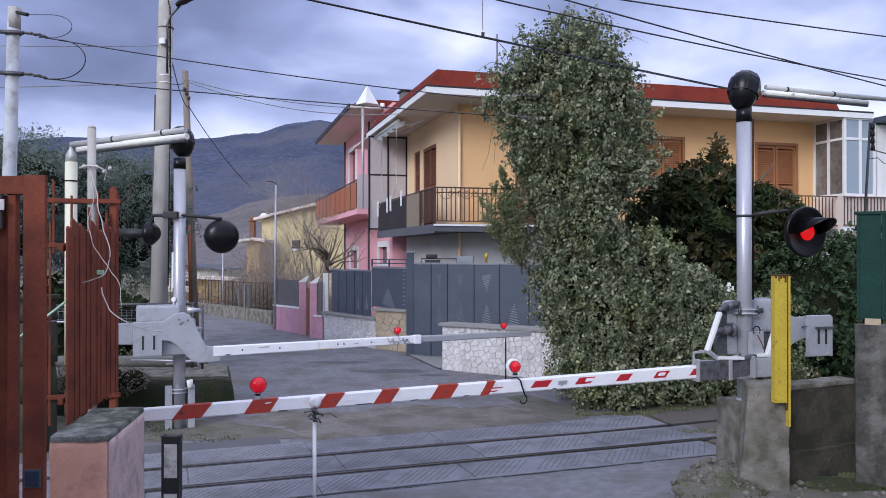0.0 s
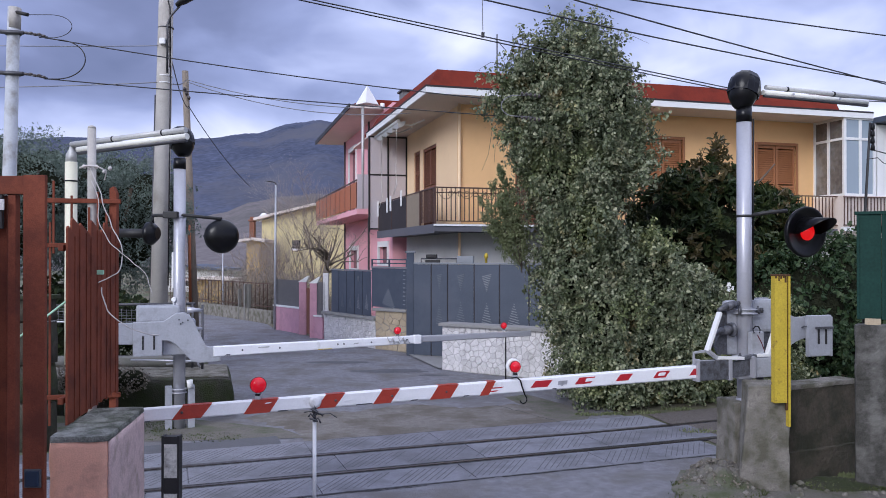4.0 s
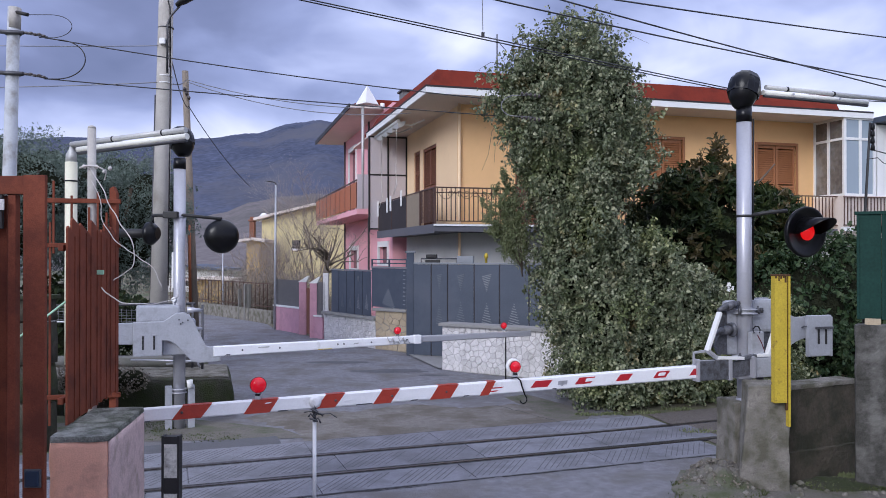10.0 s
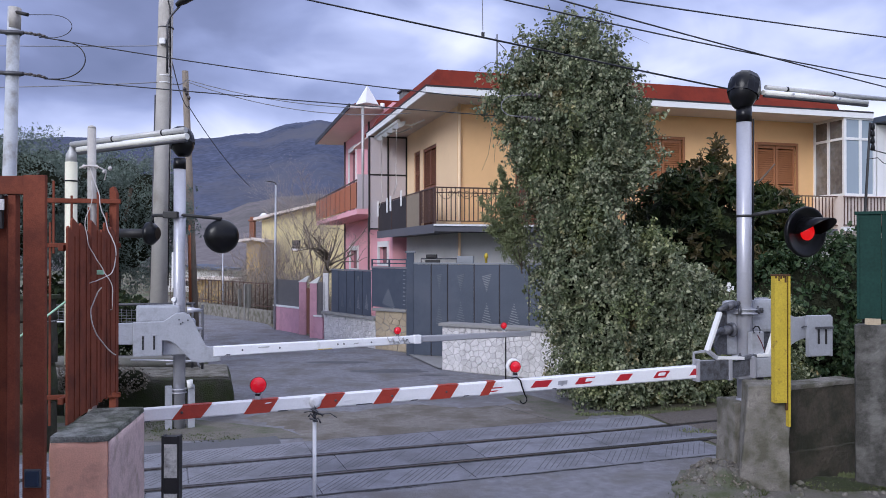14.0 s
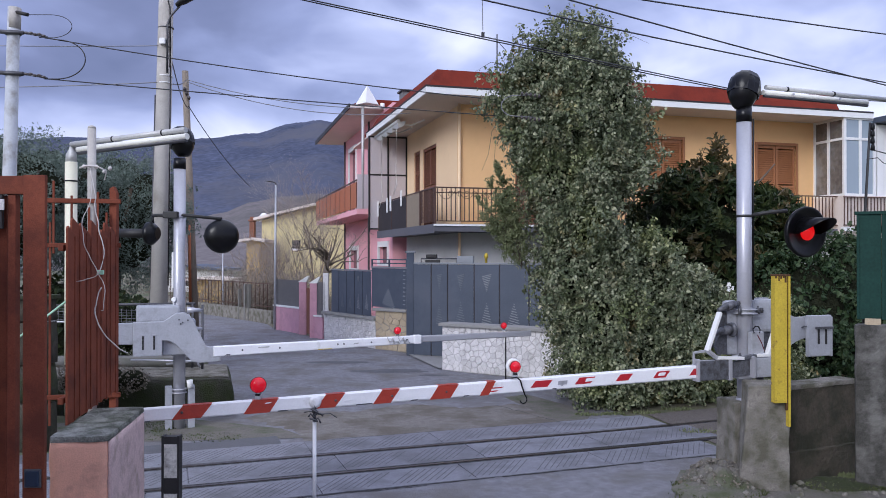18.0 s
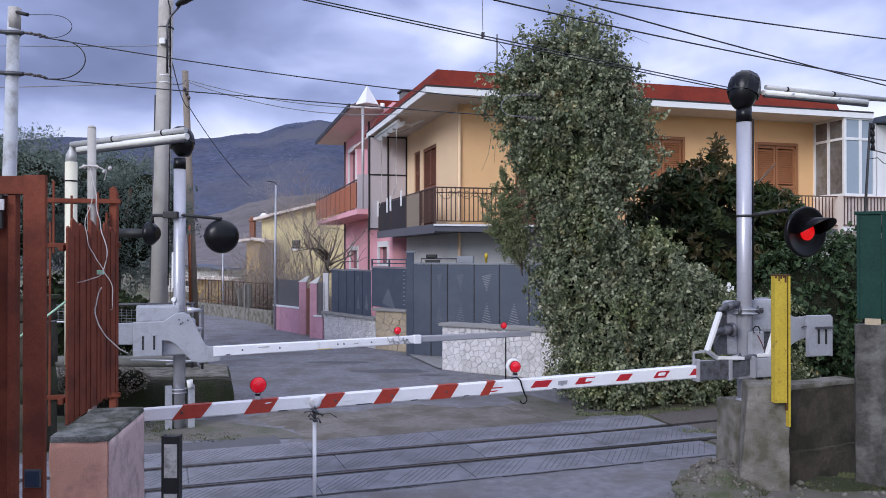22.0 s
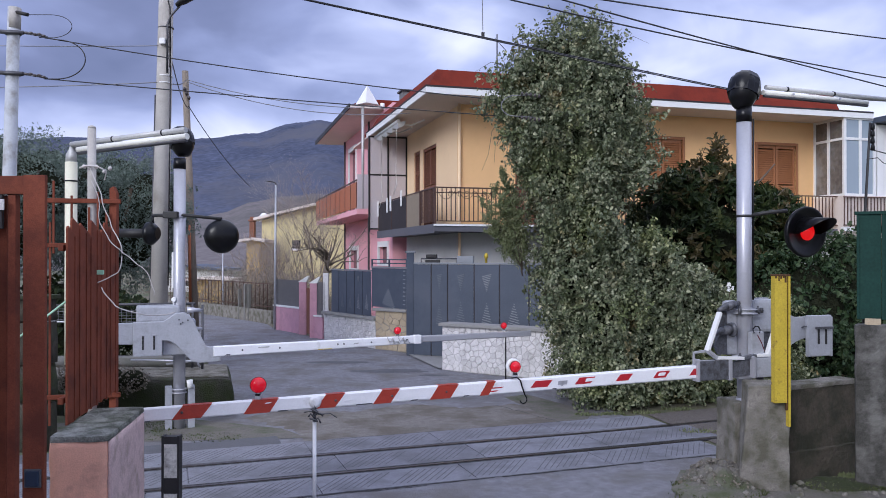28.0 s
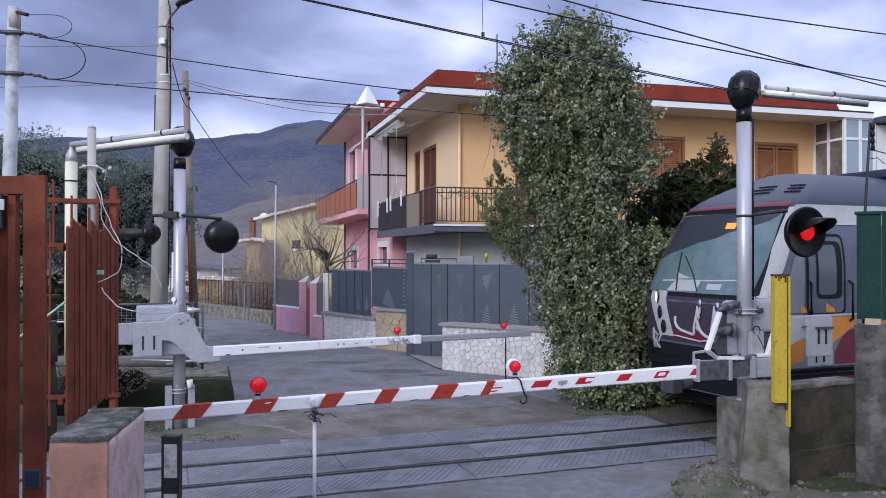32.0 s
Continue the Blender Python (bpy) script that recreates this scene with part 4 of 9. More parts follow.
top_head(near, POLE_R + V(-0.03, 0, 4.32), 0.172)
bm = B()
arm_end = V(4.02, 9.22, 3.10)
tube(bm, [POLE_R + V(0.06, -0.02, 3.05), POLE_R + V(0.22, -0.08, 3.08), arm_end], 0.022, 8)
lathe(bm, POLE_R + V(0, 0, 3.03), (0, 0, 1), [(0, 0.088), (0.004, 0.094), (0.026, 0.094), (0.03, 0.088)], 20)
part("lamp_arm", bm, BLACK_MATT, near, "black bracket arm")
lamp_head(near, V(4.23, 9.2, 2.85), (0.34, -0.93, -0.06), 0.298, True)
bm = B()
tube(bm, [POLE_R + V(0.10, -0.03, 4.2), POLE_R + V(0.098, -0.02, 3.2), POLE_R + V(0.097, -0.02, 2.05)], 0.012, 6)
part("cable", bm, BLACK, near)


def tube_arm(name, p, q, label, over, frac, drop=0.105, k_r=1.0):
    """A pale tube lamp slung under a grey carrying tube, held by collars."""
    arm = thing(name, label, "tube arm", group="tubular arms")
    p, q = Vector(p), Vector(q)
    bm = B()
    tube(bm, [p, q], 0.043 * k_r, 12)
    part("carrier", bm, TUBE, arm, "grey carrying tube")
    lo = V(0, -0.03, -drop)
    bm = B()
    e = p + (q - p) * frac
    tube(bm, [p + lo + (p - q).normalized() * over, e + lo], 0.048 * k_r, 12)
    part("lamp_tube", bm, TUBE_WHITE, arm, "off-white lamp tube")
    bm = B()
    tube(bm, [p + lo + V(0, 0, -0.052 * k_r) + (p - q).normalized() * over * 0.7, e + lo + V(0, 0, -0.052 * k_r)], 0.034 * k_r, 8)
    part("under_channel", bm, DARK_STEEL, arm)
    for k in (0.2, 0.66):
        c = p + (q - p) * k * frac
        bm = B()
        u = (q - p).normalized()
        lathe(bm, c - u * 0.014, u, [(0, 0.045 * k_r), (0.002, 0.049 * k_r), (0.026, 0.049 * k_r), (0.028, 0.045 * k_r)], 12)
        part("collar", bm, BLACK, arm)
        bm = B()
        cyl(bm, c + V(0.05, -0.03 - 0.055 * k_r, -drop), c + V(0.05, -0.04 - 0.06 * k_r, -drop), 0.014, seg=8)
        part("screw", bm, GREY_METAL, arm)
    return arm


tube_arm("tube_arm", (3.88, 9.5, 4.60), (5.75, 10.25, 4.60), "pale tubular arm reaching from the barrier pole", 0.06, 0.82, 0.075, 0.66)

# far barrier
far = thing("barrier", "lowered white level-crossing barrier across the road beyond the track", "barrier")
POLE_L = V(-3.93, 11.8, 0)
ML = Matrix.Translation(POLE_L) @ Matrix.Rotation(radians(21), 4, "Z")
FA, FM, FB = V(-3.30, 11.40, 1.19), V(-0.42, 12.80, 1.215), V(1.52, 13.75, 1.215)
bm, a, b, d, n = boom("boom", FA, FM, 0.15, 0.125)
far_boom = part("boom", bm, BOOM_WHITE, far, "worn white boom")
bm, a2, b2, d2, n2 = boom("boom", FM, FB, 0.105, 0.095)
part("boom_extension", bm, POLE_METAL, far, "grey boom extension")
bm = B()
box(bm, -0.06, 0.06, -0.045, 0.045, -0.07, 0.07, 0.01, Matrix.Translation(FM) @ Matrix.Rotation(math.atan2(d.y, d.x), 4, "Z"))
part("sleeve", bm, BOOM_WHITE, far)
for s0, ln, z0, z1, mat in ((0.15, 0.06, -0.95, -0.7, DARK_STEEL), (0.62, 0.16, 0.2, 0.5, TUBE), (1.52, 0.22, -0.98, -0.82, YELLOW_PAINT), (2.10, 0.08, -0.2, 0.1, TUBE), (2.98, 0.03, -0.1, 0.2, DARK_STEEL)):
    part("scuff", band(a, d, n, s0, s0 + ln, 0.02, 0.135, 0.0405, z0, z1), mat, far_boom, "worn scuff on the paint")
bm = B()
for k in range(4):
    p = a + d * (2.66 + 0.09 * k) - n * 0.05
    tube(bm, [p + V(0, 0, 0.07 - 0.03 * (k % 2)), p + d * 0.05 + V(0, 0, -0.02), p + d * 0.10 + V(0, 0, 0.05 - 0.06 * (k % 2)), p + d * 0.12 + V(0, 0, -0.05)], 0.008, 5)
part("chain", bm, TUBE, far, "loose pale chain round the boom")
for s in (0.4, 0.95, 1.85, 1.95, 2.4):
    bm = B()
    p = a + d * s - n * 0.042
    lathe(bm, p, -n, [(0, 0.014), (0.006, 0.012), (0.008, 0.004)], 8)
    part("bolt", bm, DARK_STEEL, far_boom)
for s, r, q in ((2.86, 0.06, a), (1.62, 0.055, a2)):
    dd = d if q is a else d2
    beam_lamp(far, q + dd * s + V(0, 0, 0.155), r, n, 0.03)
bm = B()
p = a2 + d2 * 1.66
cyl(bm, p - V(0, 0, 0.03), p - V(0, 0, 0.25), 0.012, seg=8)
cyl(bm, p - V(0, 0, 0.25), p - V(0, 0, 0.85), 0.014, seg=8)
part("rest_rod", bm, BLACK_MATT, far, "black hanging rest rod")


def far_box(name, x0, x1, y0, y1, z0, z1, mat, label="", bevel=0.012):
    bm = B()
    box(bm, x0, x1, y0, y1, z0, z1, bevel, ML)
    return part(name, bm, mat, far, label)


bm = B()
cyl(bm, POLE_L, POLE_L + V(0, 0, 3.88), 0.086, seg=22)
part("pole", bm, POLE_METAL, far, "grey steel pole")
bm = B()
cyl(bm, POLE_L + V(0, 0, 3.86), POLE_L + V(0, 0, 4.02), 0.09, seg=20)
part("pole_collar", bm, BLACK, far)
for x in (-0.20, 0.12):
    far_box("foot_leg", x, x + 0.10, -0.06, 0.14, 0.0, 0.62, GREY_METAL, "grey foot bracket", 0.01)
bm = B()
cyl(bm, POLE_L + V(0.17, -0.02, 0.60), POLE_L + V(0.16, -0.02, 0.72), 0.045, seg=12)
part("cable_gland", bm, WHITE, far)
for z in (0.52, 0.57):
    bm = B()
    lathe(bm, POLE_L + V(0, 0, z), (0, 0, 1), [(0, 0.088), (0.004, 0.115), (0.02, 0.115), (0.024, 0.088)], 18)
    part("clamp", bm, POLE_METAL, far)
bm = B()
S_ARM = [(-0.645, 1.62), (-0.24, 1.62), (-0.17, 1.66), (-0.06, 1.735), (0.05, 1.745), (0.13, 1.70), (0.20, 1.58), (0.30, 1.36), (0.36, 1.24), (0.42, 1.225), (0.56, 1.235),
         (0.56, 1.01), (0.26, 1.00), (0.15, 1.04), (0.05, 1.15), (-0.06, 1.28), (-0.16, 1.34), (-0.25, 1.345), (-0.25, 1.13), (-0.645, 1.13)]
prism(bm, S_ARM, -0.34, -0.24, ML, 0.012)
part("counter_arm", bm, GREY_METAL, far, "grey S-shaped arm plate with two slots")
bm = B()
prism(bm, [(-0.95, 1.42), (-0.90, 1.60), (-0.645, 1.60), (-0.645, 1.30), (-0.90, 1.31)], -0.30, -0.10, ML, 0.01)
part("counterweight", bm, GREY_METAL, far, "grey counterweight")
for x in (-0.51, -0.36):
    bm = B()
    box(bm, x - 0.012, x + 0.012, -0.348, -0.335, 1.22, 1.42, 0.004, ML)
    part("slot", bm, BLACK_MATT, far)
    bm = B()
    box(bm, x - 0.03, x + 0.03, -0.35, -0.338, 1.42, 1.44, 0.003, ML)
    part("slot_cap", bm, POLE_METAL, far)
far_box("motor_case", -0.60, 0.0, -0.22, 0.12, 1.60, 1.84, GREY_METAL, "grey motor casing", 0.03)
far_box("gear_case", -0.24, 0.22, -0.24, 0.20, 1.12, 1.62, GREY_METAL, "grey gear housing", 0.02)
for z in (1.765, 1.49):
    bm = B()
    cyl(bm, ML @ V(0.10, -0.12, z), ML @ V(0.32, -0.12, z - 0.01), 0.05, 0.02, 12)
    part("buffer", bm, POLE_METAL, far, "grey conical buffer")
bm = B()
lathe(bm, ML @ V(-0.09, -0.10, 1.92), (0, 1, 0), [(0, 0.03), (0.01, 0.036), (0.03, 0.036), (0.04, 0.03)], 12)
cyl(bm, ML @ V(-0.09, -0.08, 1.82), ML @ V(-0.09, -0.08, 1.9), 0.01, seg=6)
part("lifting_eye", bm, WHITE, far)
for x, z in ((-0.02, 1.64), (0.03, 1.60), (0.10, 1.63), (0.0, 1.58)):
    bm = B()
    cyl(bm, ML @ V(x, -0.352, z), ML @ V(x, -0.34, z), 0.012, seg=8)
    part("bolt", bm, DARK_STEEL, far)
top_head(far, POLE_L + V(0.03, 0.1, 4.06), 0.17, turn=1)
bm = B()
tube(bm, [POLE_L + V(-0.42, 0.02, 3.16), POLE_L + V(-0.30, -0.04, 3.17), POLE_L + V(0.1, -0.05, 3.17), POLE_L + V(0.66, -0.14, 3.11)], 0.024, 8)
box(bm, POLE_L.x - 0.20, POLE_L.x + 0.02, POLE_L.y - 0.16, POLE_L.y - 0.05, 3.12, 3.22, 0.012)
part("lamp_arm", bm, BLACK_MATT, far, "black bracket arm")
bm = B()
lathe(bm, POLE_L + V(0, 0, 3.13), (0, 0, 1), [(0, 0.087), (0.004, 0.093), (0.02, 0.093), (0.024, 0.087)], 18)
part("strap", bm, POLE_METAL, far)
lamp_head(far, V(-3.28, 11.72, 2.855), (-0.30, 0.94, 0.05), 0.252, False)
head = thing_part("signal_lamp", far)
bm = B()
cyl(bm, POLE_L + V(-1.0, 0.13, 2.91), POLE_L + V(-0.46, 0.0, 2.90), 0.068, seg=14)
part("housing", bm, BLACK_MATT, head, "dark tubular lamp")
bm = B()
lathe(bm, POLE_L + V(-0.50, 0.0, 2.90), (1, -0.15, 0), [(0, 0.10), (0.03, 0.17), (0.09, 0.18), (0.15, 0.13), (0.19, 0.09)], 14)
cyl(bm, POLE_L + V(-0.40, 0.0, 3.03), POLE_L + V(-0.40, 0.0, 3.16), 0.02, seg=8)
part("hood", bm, BLACK, head)
tube_arm("tube_arm", (-3.78, 11.62, 4.42), (-5.99, 12.75, 4.36), "pale tubular arm reaching from the far barrier pole to a post", 0.04, 0.93)
arm_post = thing("arm_post", "cream plastic post with a grey cap and straps", "post")
bm = B()
cyl(bm, (-6.02, 12.8, 0), (-6.02, 12.8, 4.08), 0.094, seg=18)
part("post", bm, CREAM_PIPE, arm_post)
bm = B()
loft(bm, [ring((-6.02, 12.8, 4.07), (0, 0, 1), 0.085, 16), ring((-6.02, 12.8, 4.20), (0, 0, 1), 0.082, 16), ring((-5.97, 12.78, 4.38), (0.3, -0.1, 1), 0.06, 16)])
part("cap", bm, TUBE, arm_post, "grey metal cap")
for z in (3.76, 3.40):
    bm = B()
    lathe(bm, (-6.02, 12.8, z), (0, 0, 1), [(0, 0.096), (0.004, 0.102), (0.022, 0.102), (0.026, 0.096)], 16)
    part("strap", bm, BLACK, arm_post)


# ---- walls, gate and posts near the crossing ----
def rough_block(bm, x0, x1, y0, y1, z0, z1, amp=0.015, step=0.12, m=None, seed=0.0, smooth=True):
    """A weathered block: a box with many cells, its skin pushed unevenly."""
    nx, ny, nz = (max(1, int(round((q - p) / step))) for p, q in ((x0, x1), (y0, y1), (z0, z1)))
    r = bmesh.ops.create_cube(bm, size=1.0)
    bmesh.ops.delete(bm, geom=r["verts"], context="VERTS")
    made = {}

    def vert(i, j, k):
        if (i, j, k) not in made:
            p = V(x0 + (x1 - x0) * i / nx, y0 + (y1 - y0) * j / ny, z0 + (z1 - z0) * k / nz)
            c = V((x0 + x1) / 2, (y0 + y1) / 2, (z0 + z1) / 2)
            q = p * 5 + V(seed, seed, seed)
            w = V(noise.noise(q), noise.noise(q + V(9, 0, 0)), noise.noise(q + V(0, 9, 0)))
            edges = sum((i in (0, nx), j in (0, ny), k == nz))
            p = p + w * amp + V(noise.noise(q * 4.3), noise.noise(q * 4.3 + V(7, 0, 0)), 0) * amp * 0.9 + (c - p).normalized() * (amp * 1.1 * max(0, edges - 1))
            made[(i, j, k)] = bm.verts.new(m @ p if m is not None else p)
        return made[(i, j, k)]

    fs = []
    for i in range(nx):
        for j in range(ny):
            for k in (0, nz):
                fs.append(bm.faces.new([vert(i, j, k), vert(i + 1, j, k), vert(i + 1, j + 1, k), vert(i, j + 1, k)]))
    for i in range(nx):
        for k in range(nz):
            for j in (0, ny):
                fs.append(bm.faces.new([vert(i, j, k), vert(i + 1, j, k), vert(i + 1, j, k + 1), vert(i, j, k + 1)]))
    for j in range(ny):
        for k in range(nz):
            for i in (0, nx):
                fs.append(bm.faces.new([vert(i, j, k), vert(i, j + 1, k), vert(i, j + 1, k + 1), vert(i, j, k + 1)]))
    bmesh.ops.recalc_face_normals(bm, faces=fs)
    for f in fs:
        f.smooth = smooth


MB = Matrix.Translation((3.45, 9.2, 0)) @ Matrix.Rotation(radians(12), 4, "Z")
blockwall = thing("barrier_plinth", "weathered concrete plinth carrying the barrier pole", "plinth")
bm = B()
rough_block(bm, -0.05, 0.40, 0.03, 0.42, -0.05, 0.868, 0.006, 0.024, MB, 3, False)
for v in bm.verts:
    v.co.x -= max(0.0, 0.35 - v.co.z) * 0.06
part("pole_base", bm, PLINTH, blockwall, "grey concrete base of the pole")
bm = B()
rough_block(bm, 0.0, 0.42, 0.0, 0.46, -0.05, 1.15, 0.007, 0.024, Matrix.Translation((3.37, 8.72, 0)) @ Matrix.Rotation(radians(-12), 4, "Z"), 8, False)
for v in bm.verts:
    k = max(0.0, 3.62 - v.co.x) / 0.25
    v.co.x -= (1.15 - v.co.z) * 0.10 * k
    v.co.z -= max(0.0, v.co.z - 1.0) * max(0.0, 3.46 - v.co.x) * 1.2
part("front_block", bm, PLINTH, blockwall, "broken grey concrete block")
lowwall = thing("low_wall", "low stained concrete wall with a worn coping", "wall", kind="structure")
bm = B()
MW = Matrix.Translation((3.80, 8.90, 0)) @ Matrix.Rotation(radians(26), 4, "Z")
rough_block(bm, 0.0, 1.26, 0.0, 0.22, -0.05, 1.06, 0.007, 0.03, MW, 2, False)
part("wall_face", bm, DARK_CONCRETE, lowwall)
bm = B()
rough_block(bm, 0.0, 1.27, -0.012, 0.26, 1.055, 1.105, 0.008, 0.03, MW, 6, False)
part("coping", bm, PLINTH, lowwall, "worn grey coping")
bm = B()
rough_block(bm, -0.02, 1.24, -0.045, 0.01, -0.05, 0.36, 0.010, 0.03, MW, 12, False)
part("wall_foot", bm, DARK_CONCRETE, lowwall)
MG = Matrix.Translation((4.63, 8.9, 0)) @ Matrix.Rotation(radians(-28), 4, "Z")
pier = thing("boundary_wall", "tall rough concrete boundary wall", "wall", kind="structure")
bm = B()
rough_block(bm, 0, 1.2, 0, 0.3, -0.05, 1.80, 0.009, 0.035, MG, 4, False)
part("wall_face", bm, WALL_CONCRETE, pier)
fence = thing("sheet_fence", "dark green ribbed metal sheet standing on the boundary wall", "fence")
for k in range(5):
    bm = B()
    x = 0.02 + 0.25 * k
    box(bm, x, x + 0.246, 0.08, 0.10, 1.86, 3.04, 0.002, MG)
    box(bm, x, x + 0.03, 0.065, 0.085, 1.86, 3.04, 0.004, MG)
    part("sheet", bm, GREEN, fence)
bm = B()
box(bm, 0.0, 1.27, 0.055, 0.12, 3.04, 3.075, 0.004, MG)
part("top_rail", bm, GREEN, fence)
for x in (0.1, 0.8):
    bm = B()
    box(bm, x, x + 0.16, 0.07, 0.15, 1.79, 1.87, 0.006, MG)
    part("foot", bm, STONE_TAN, fence, "small tan block")
stake = thing("stake", "thin dark stake with a loose wire behind the fence", "stake")
bm = B()
tube(bm, [(4.86, 9.2, 0.0), (4.91, 9.2, 3.07), (4.955, 9.22, 3.65), (5.0, 9.25, 4.13)], 0.016, 6)
part("rod", bm, BLACK_MATT, stake)
bm = B()
tube(bm, [(4.97, 9.24, 3.82), (5.06, 9.24, 3.80), (5.2, 9.26, 3.77), (5.5, 9.3, 3.80)], 0.007, 5)
tube(bm, [(4.95, 9.24, 3.70), (5.08, 9.24, 3.72), (5.16, 9.26, 3.66), (5.3, 9.3, 3.62)], 0.005, 5)
part("loose_wire", bm, BLACK_MATT, stake)

bm = B()
for z in (3.80, 3.88, 3.96, 4.04):
    lathe(bm, (5.01, 9.22, z), (0.06, 0, 1), [(0, 0.016), (0.012, 0.026), (0.05, 0.023), (0.08, 0.016)], 8)
part("insulator", bm, BLACK, stake, "black stacked insulator")

ypost = thing("yellow_post", "yellow painted steel channel post with rust", "post")
bm = B()
MY = Matrix.Translation((3.668, 8.585, 0)) @ Matrix.Rotation(radians(6), 4, "Z")
box(bm, -0.078, 0.060, -0.012, 0.0, 0.98, 2.36, 0.003, MY)
box(bm, 0.048, 0.060, 0.0, 0.07, 0.98, 2.36, 0.003, MY)
box(bm, -0.078, -0.066, 0.0, 0.07, 0.98, 2.36, 0.003, MY)
part("channel", bm, YELLOW_PAINT, ypost)
bm = B()
box(bm, 0.078, 0.100, -0.016, 0.05, 0.72, 2.36, 0.003, MY)
part("flange", bm, YELLOW_PAINT, ypost)
bm = B()
box(bm, 0.058, 0.080, 0.004, 0.03, 0.9, 2.35, 0.0, MY)
part("gap", bm, RUST_BROWN, ypost, "rusty seam between channel and flange")
bm = B()
for x, z, s in ((-0.062, 2.33, 0.018), (-0.03, 2.30, 0.012), (-0.005, 2.325, 0.016), (0.022, 2.335, 0.014), (0.044, 2.285, 0.016)):
    box(bm, x - s * 0.7, x + s * 0.7, -0.0135, -0.011, z, 2.358, 0.001, MY)
part("rust_runs", bm, RUST_BROWN, ypost, "rust bleeding from the top edge")
bm = B()
box(bm, -0.082, 0.096, -0.02, 0.075, 2.355, 2.375, 0.003, MY)
part("cap", bm, RUST_BROWN, ypost, "rusted top edge")

# out-of-view wall added to keep sky light off the gate
shade_wall_left = thing("shade_wall", "unseen plastered wall added to shade the gate", "wall", kind="structure")
bm = B()
box(bm, -3.75, -3.45, -8.0, 4.9, -0.05, 3.3, 0.01)
part("wall_run", bm, LILAC, shade_wall_left)
# its counterpart, added out of view to darken the low walls on the right
shade_wall_right = thing("shade_wall", "unseen concrete wall added to shade the right side", "wall", kind="structure")
bm = B()
box(bm, 5.72, 6.0, -8.0, 8.3, -0.05, 3.0, 0.01)
part("wall_run", bm, CONCRETE, shade_wall_right)

# striped bollard
bollard = thing("bollard", "worn black-and-white steel bollard beside the crossing", "bollard", Matrix.Translation((-1.985, 5.8, 0)))
for k, (z0, z1) in enumerate(((-0.03, 0.30), (0.30, 0.60), (0.60, 0.85), (0.85, 0.965), (0.965, 1.21), (1.21, 1.265))):
    bm = B()
    box(bm, -0.050, 0.050, -0.03, 0.03, z0, z1, 0.0)
    part("band", bm, (WORN_WHITE, BLACK_MATT, WORN_WHITE, BLACK_MATT, WORN_WHITE, BLACK_MATT)[k], bollard, "black paint band" if k % 2 else "bare grey band")
for s in (-1, 1):
    bm = B()
    box(bm, s * 0.057 - 0.009, s * 0.057 + 0.009, -0.036, 0.036, -0.03, 1.272, 0.005)
    part("edge_channel", bm, BLACK_MATT, bollard, "black steel edge")

# gate pier with its grimy top
MPI = Matrix.Translation((-2.50, 5.88, 0)) @ Matrix.Rotation(radians(8), 4, "Z")
gpier = thing("gate_pier", "peach plastered gate pier with a grimy concrete top", "pier", kind="structure")
bm = B()
rough_block(bm, -0.40, 0.0, 0.0, 1.12, -0.1, 1.215, 0.006, 0.06, MPI, 1)
part("pier_body", bm, PEACH, gpier, "peach plaster")
bm = B()
rough_block(bm, 0.002, 0.022, 0.03, 1.11, -0.1, 1.205, 0.004, 0.06, MPI, 1)
part("pier_side", bm, LILAC, gpier, "faded cracked plaster")
bm = B()
rough_block(bm, -0.402, 0.018, 0.0, 1.13, 1.205, 1.245, 0.006, 0.026, MPI, 7, False)
part("cap", bm, CAPSTONE, gpier, "lichen-blackened concrete cap")
# sliding gate of rust-red steel
gate = thing("steel_gate", "rust-red painted steel gate with louvred infill", "gate")


def gbox(name, x0, x1, y0, y1, z0, z1, mat=RUST, label="", m=None, bevel=0.006):
    bm = B()
    box(bm, x0, x1, y0, y1, z0, z1, bevel, m)
    return part(name, bm, mat, gate, label)


gbox("gate_post", -2.72, -2.577, 5.12, 5.155, -0.02, 3.11)
gbox("top_rail", -3.4, -2.722, 5.13, 5.20, 2.985, 3.105)
gbox("inner_post", -2.83, -2.778, 5.14, 5.20, -0.02, 2.983)
gbox("gate_stile", -3.05, -2.862, 5.19, 5.24, -0.02, 2.983)
gbox("gate_stile", -3.4, -2.95, 5.0, 5.10, -0.02, 2.70)
gbox("gate_rail", -3.4, -2.955, 4.96, 5.02, 2.60, 2.70)
gbox("gate_rail", -3.4, -2.955, 4.96, 5.02, 1.02, 1.10)
gbox("latch_plate", -3.06, -2.845, 5.10, 5.13, 2.76, 2.98, BLACK_MATT, "black latch plate")
gbox("latch_tag", -2.95, -2.825, 5.085, 5.095, 2.88, 2.95, STONE, "pale tag", bevel=0.002)
gbox("lock_box", -2.69, -2.60, 5.09, 5.118, 1.10, 1.20, BLUE_PLATE, "blue plastic lock plate", bevel=0.008)
gbox("lock_frame", -2.70, -2.592, 5.10, 5.119, 1.09, 1.21, DARK_STEEL, bevel=0.006)
# the fixed screen beside it, behind the pier
MS = Matrix.Translation((-3.93, 7.55, 0)) @ Matrix.Rotation(radians(14), 4, "Z")
for z in (3.11, 2.68, 1.22):
    gbox("screen_rail", 0.0, 0.80, -0.015, 0.015, z - 0.022, z + 0.022, m=MS)
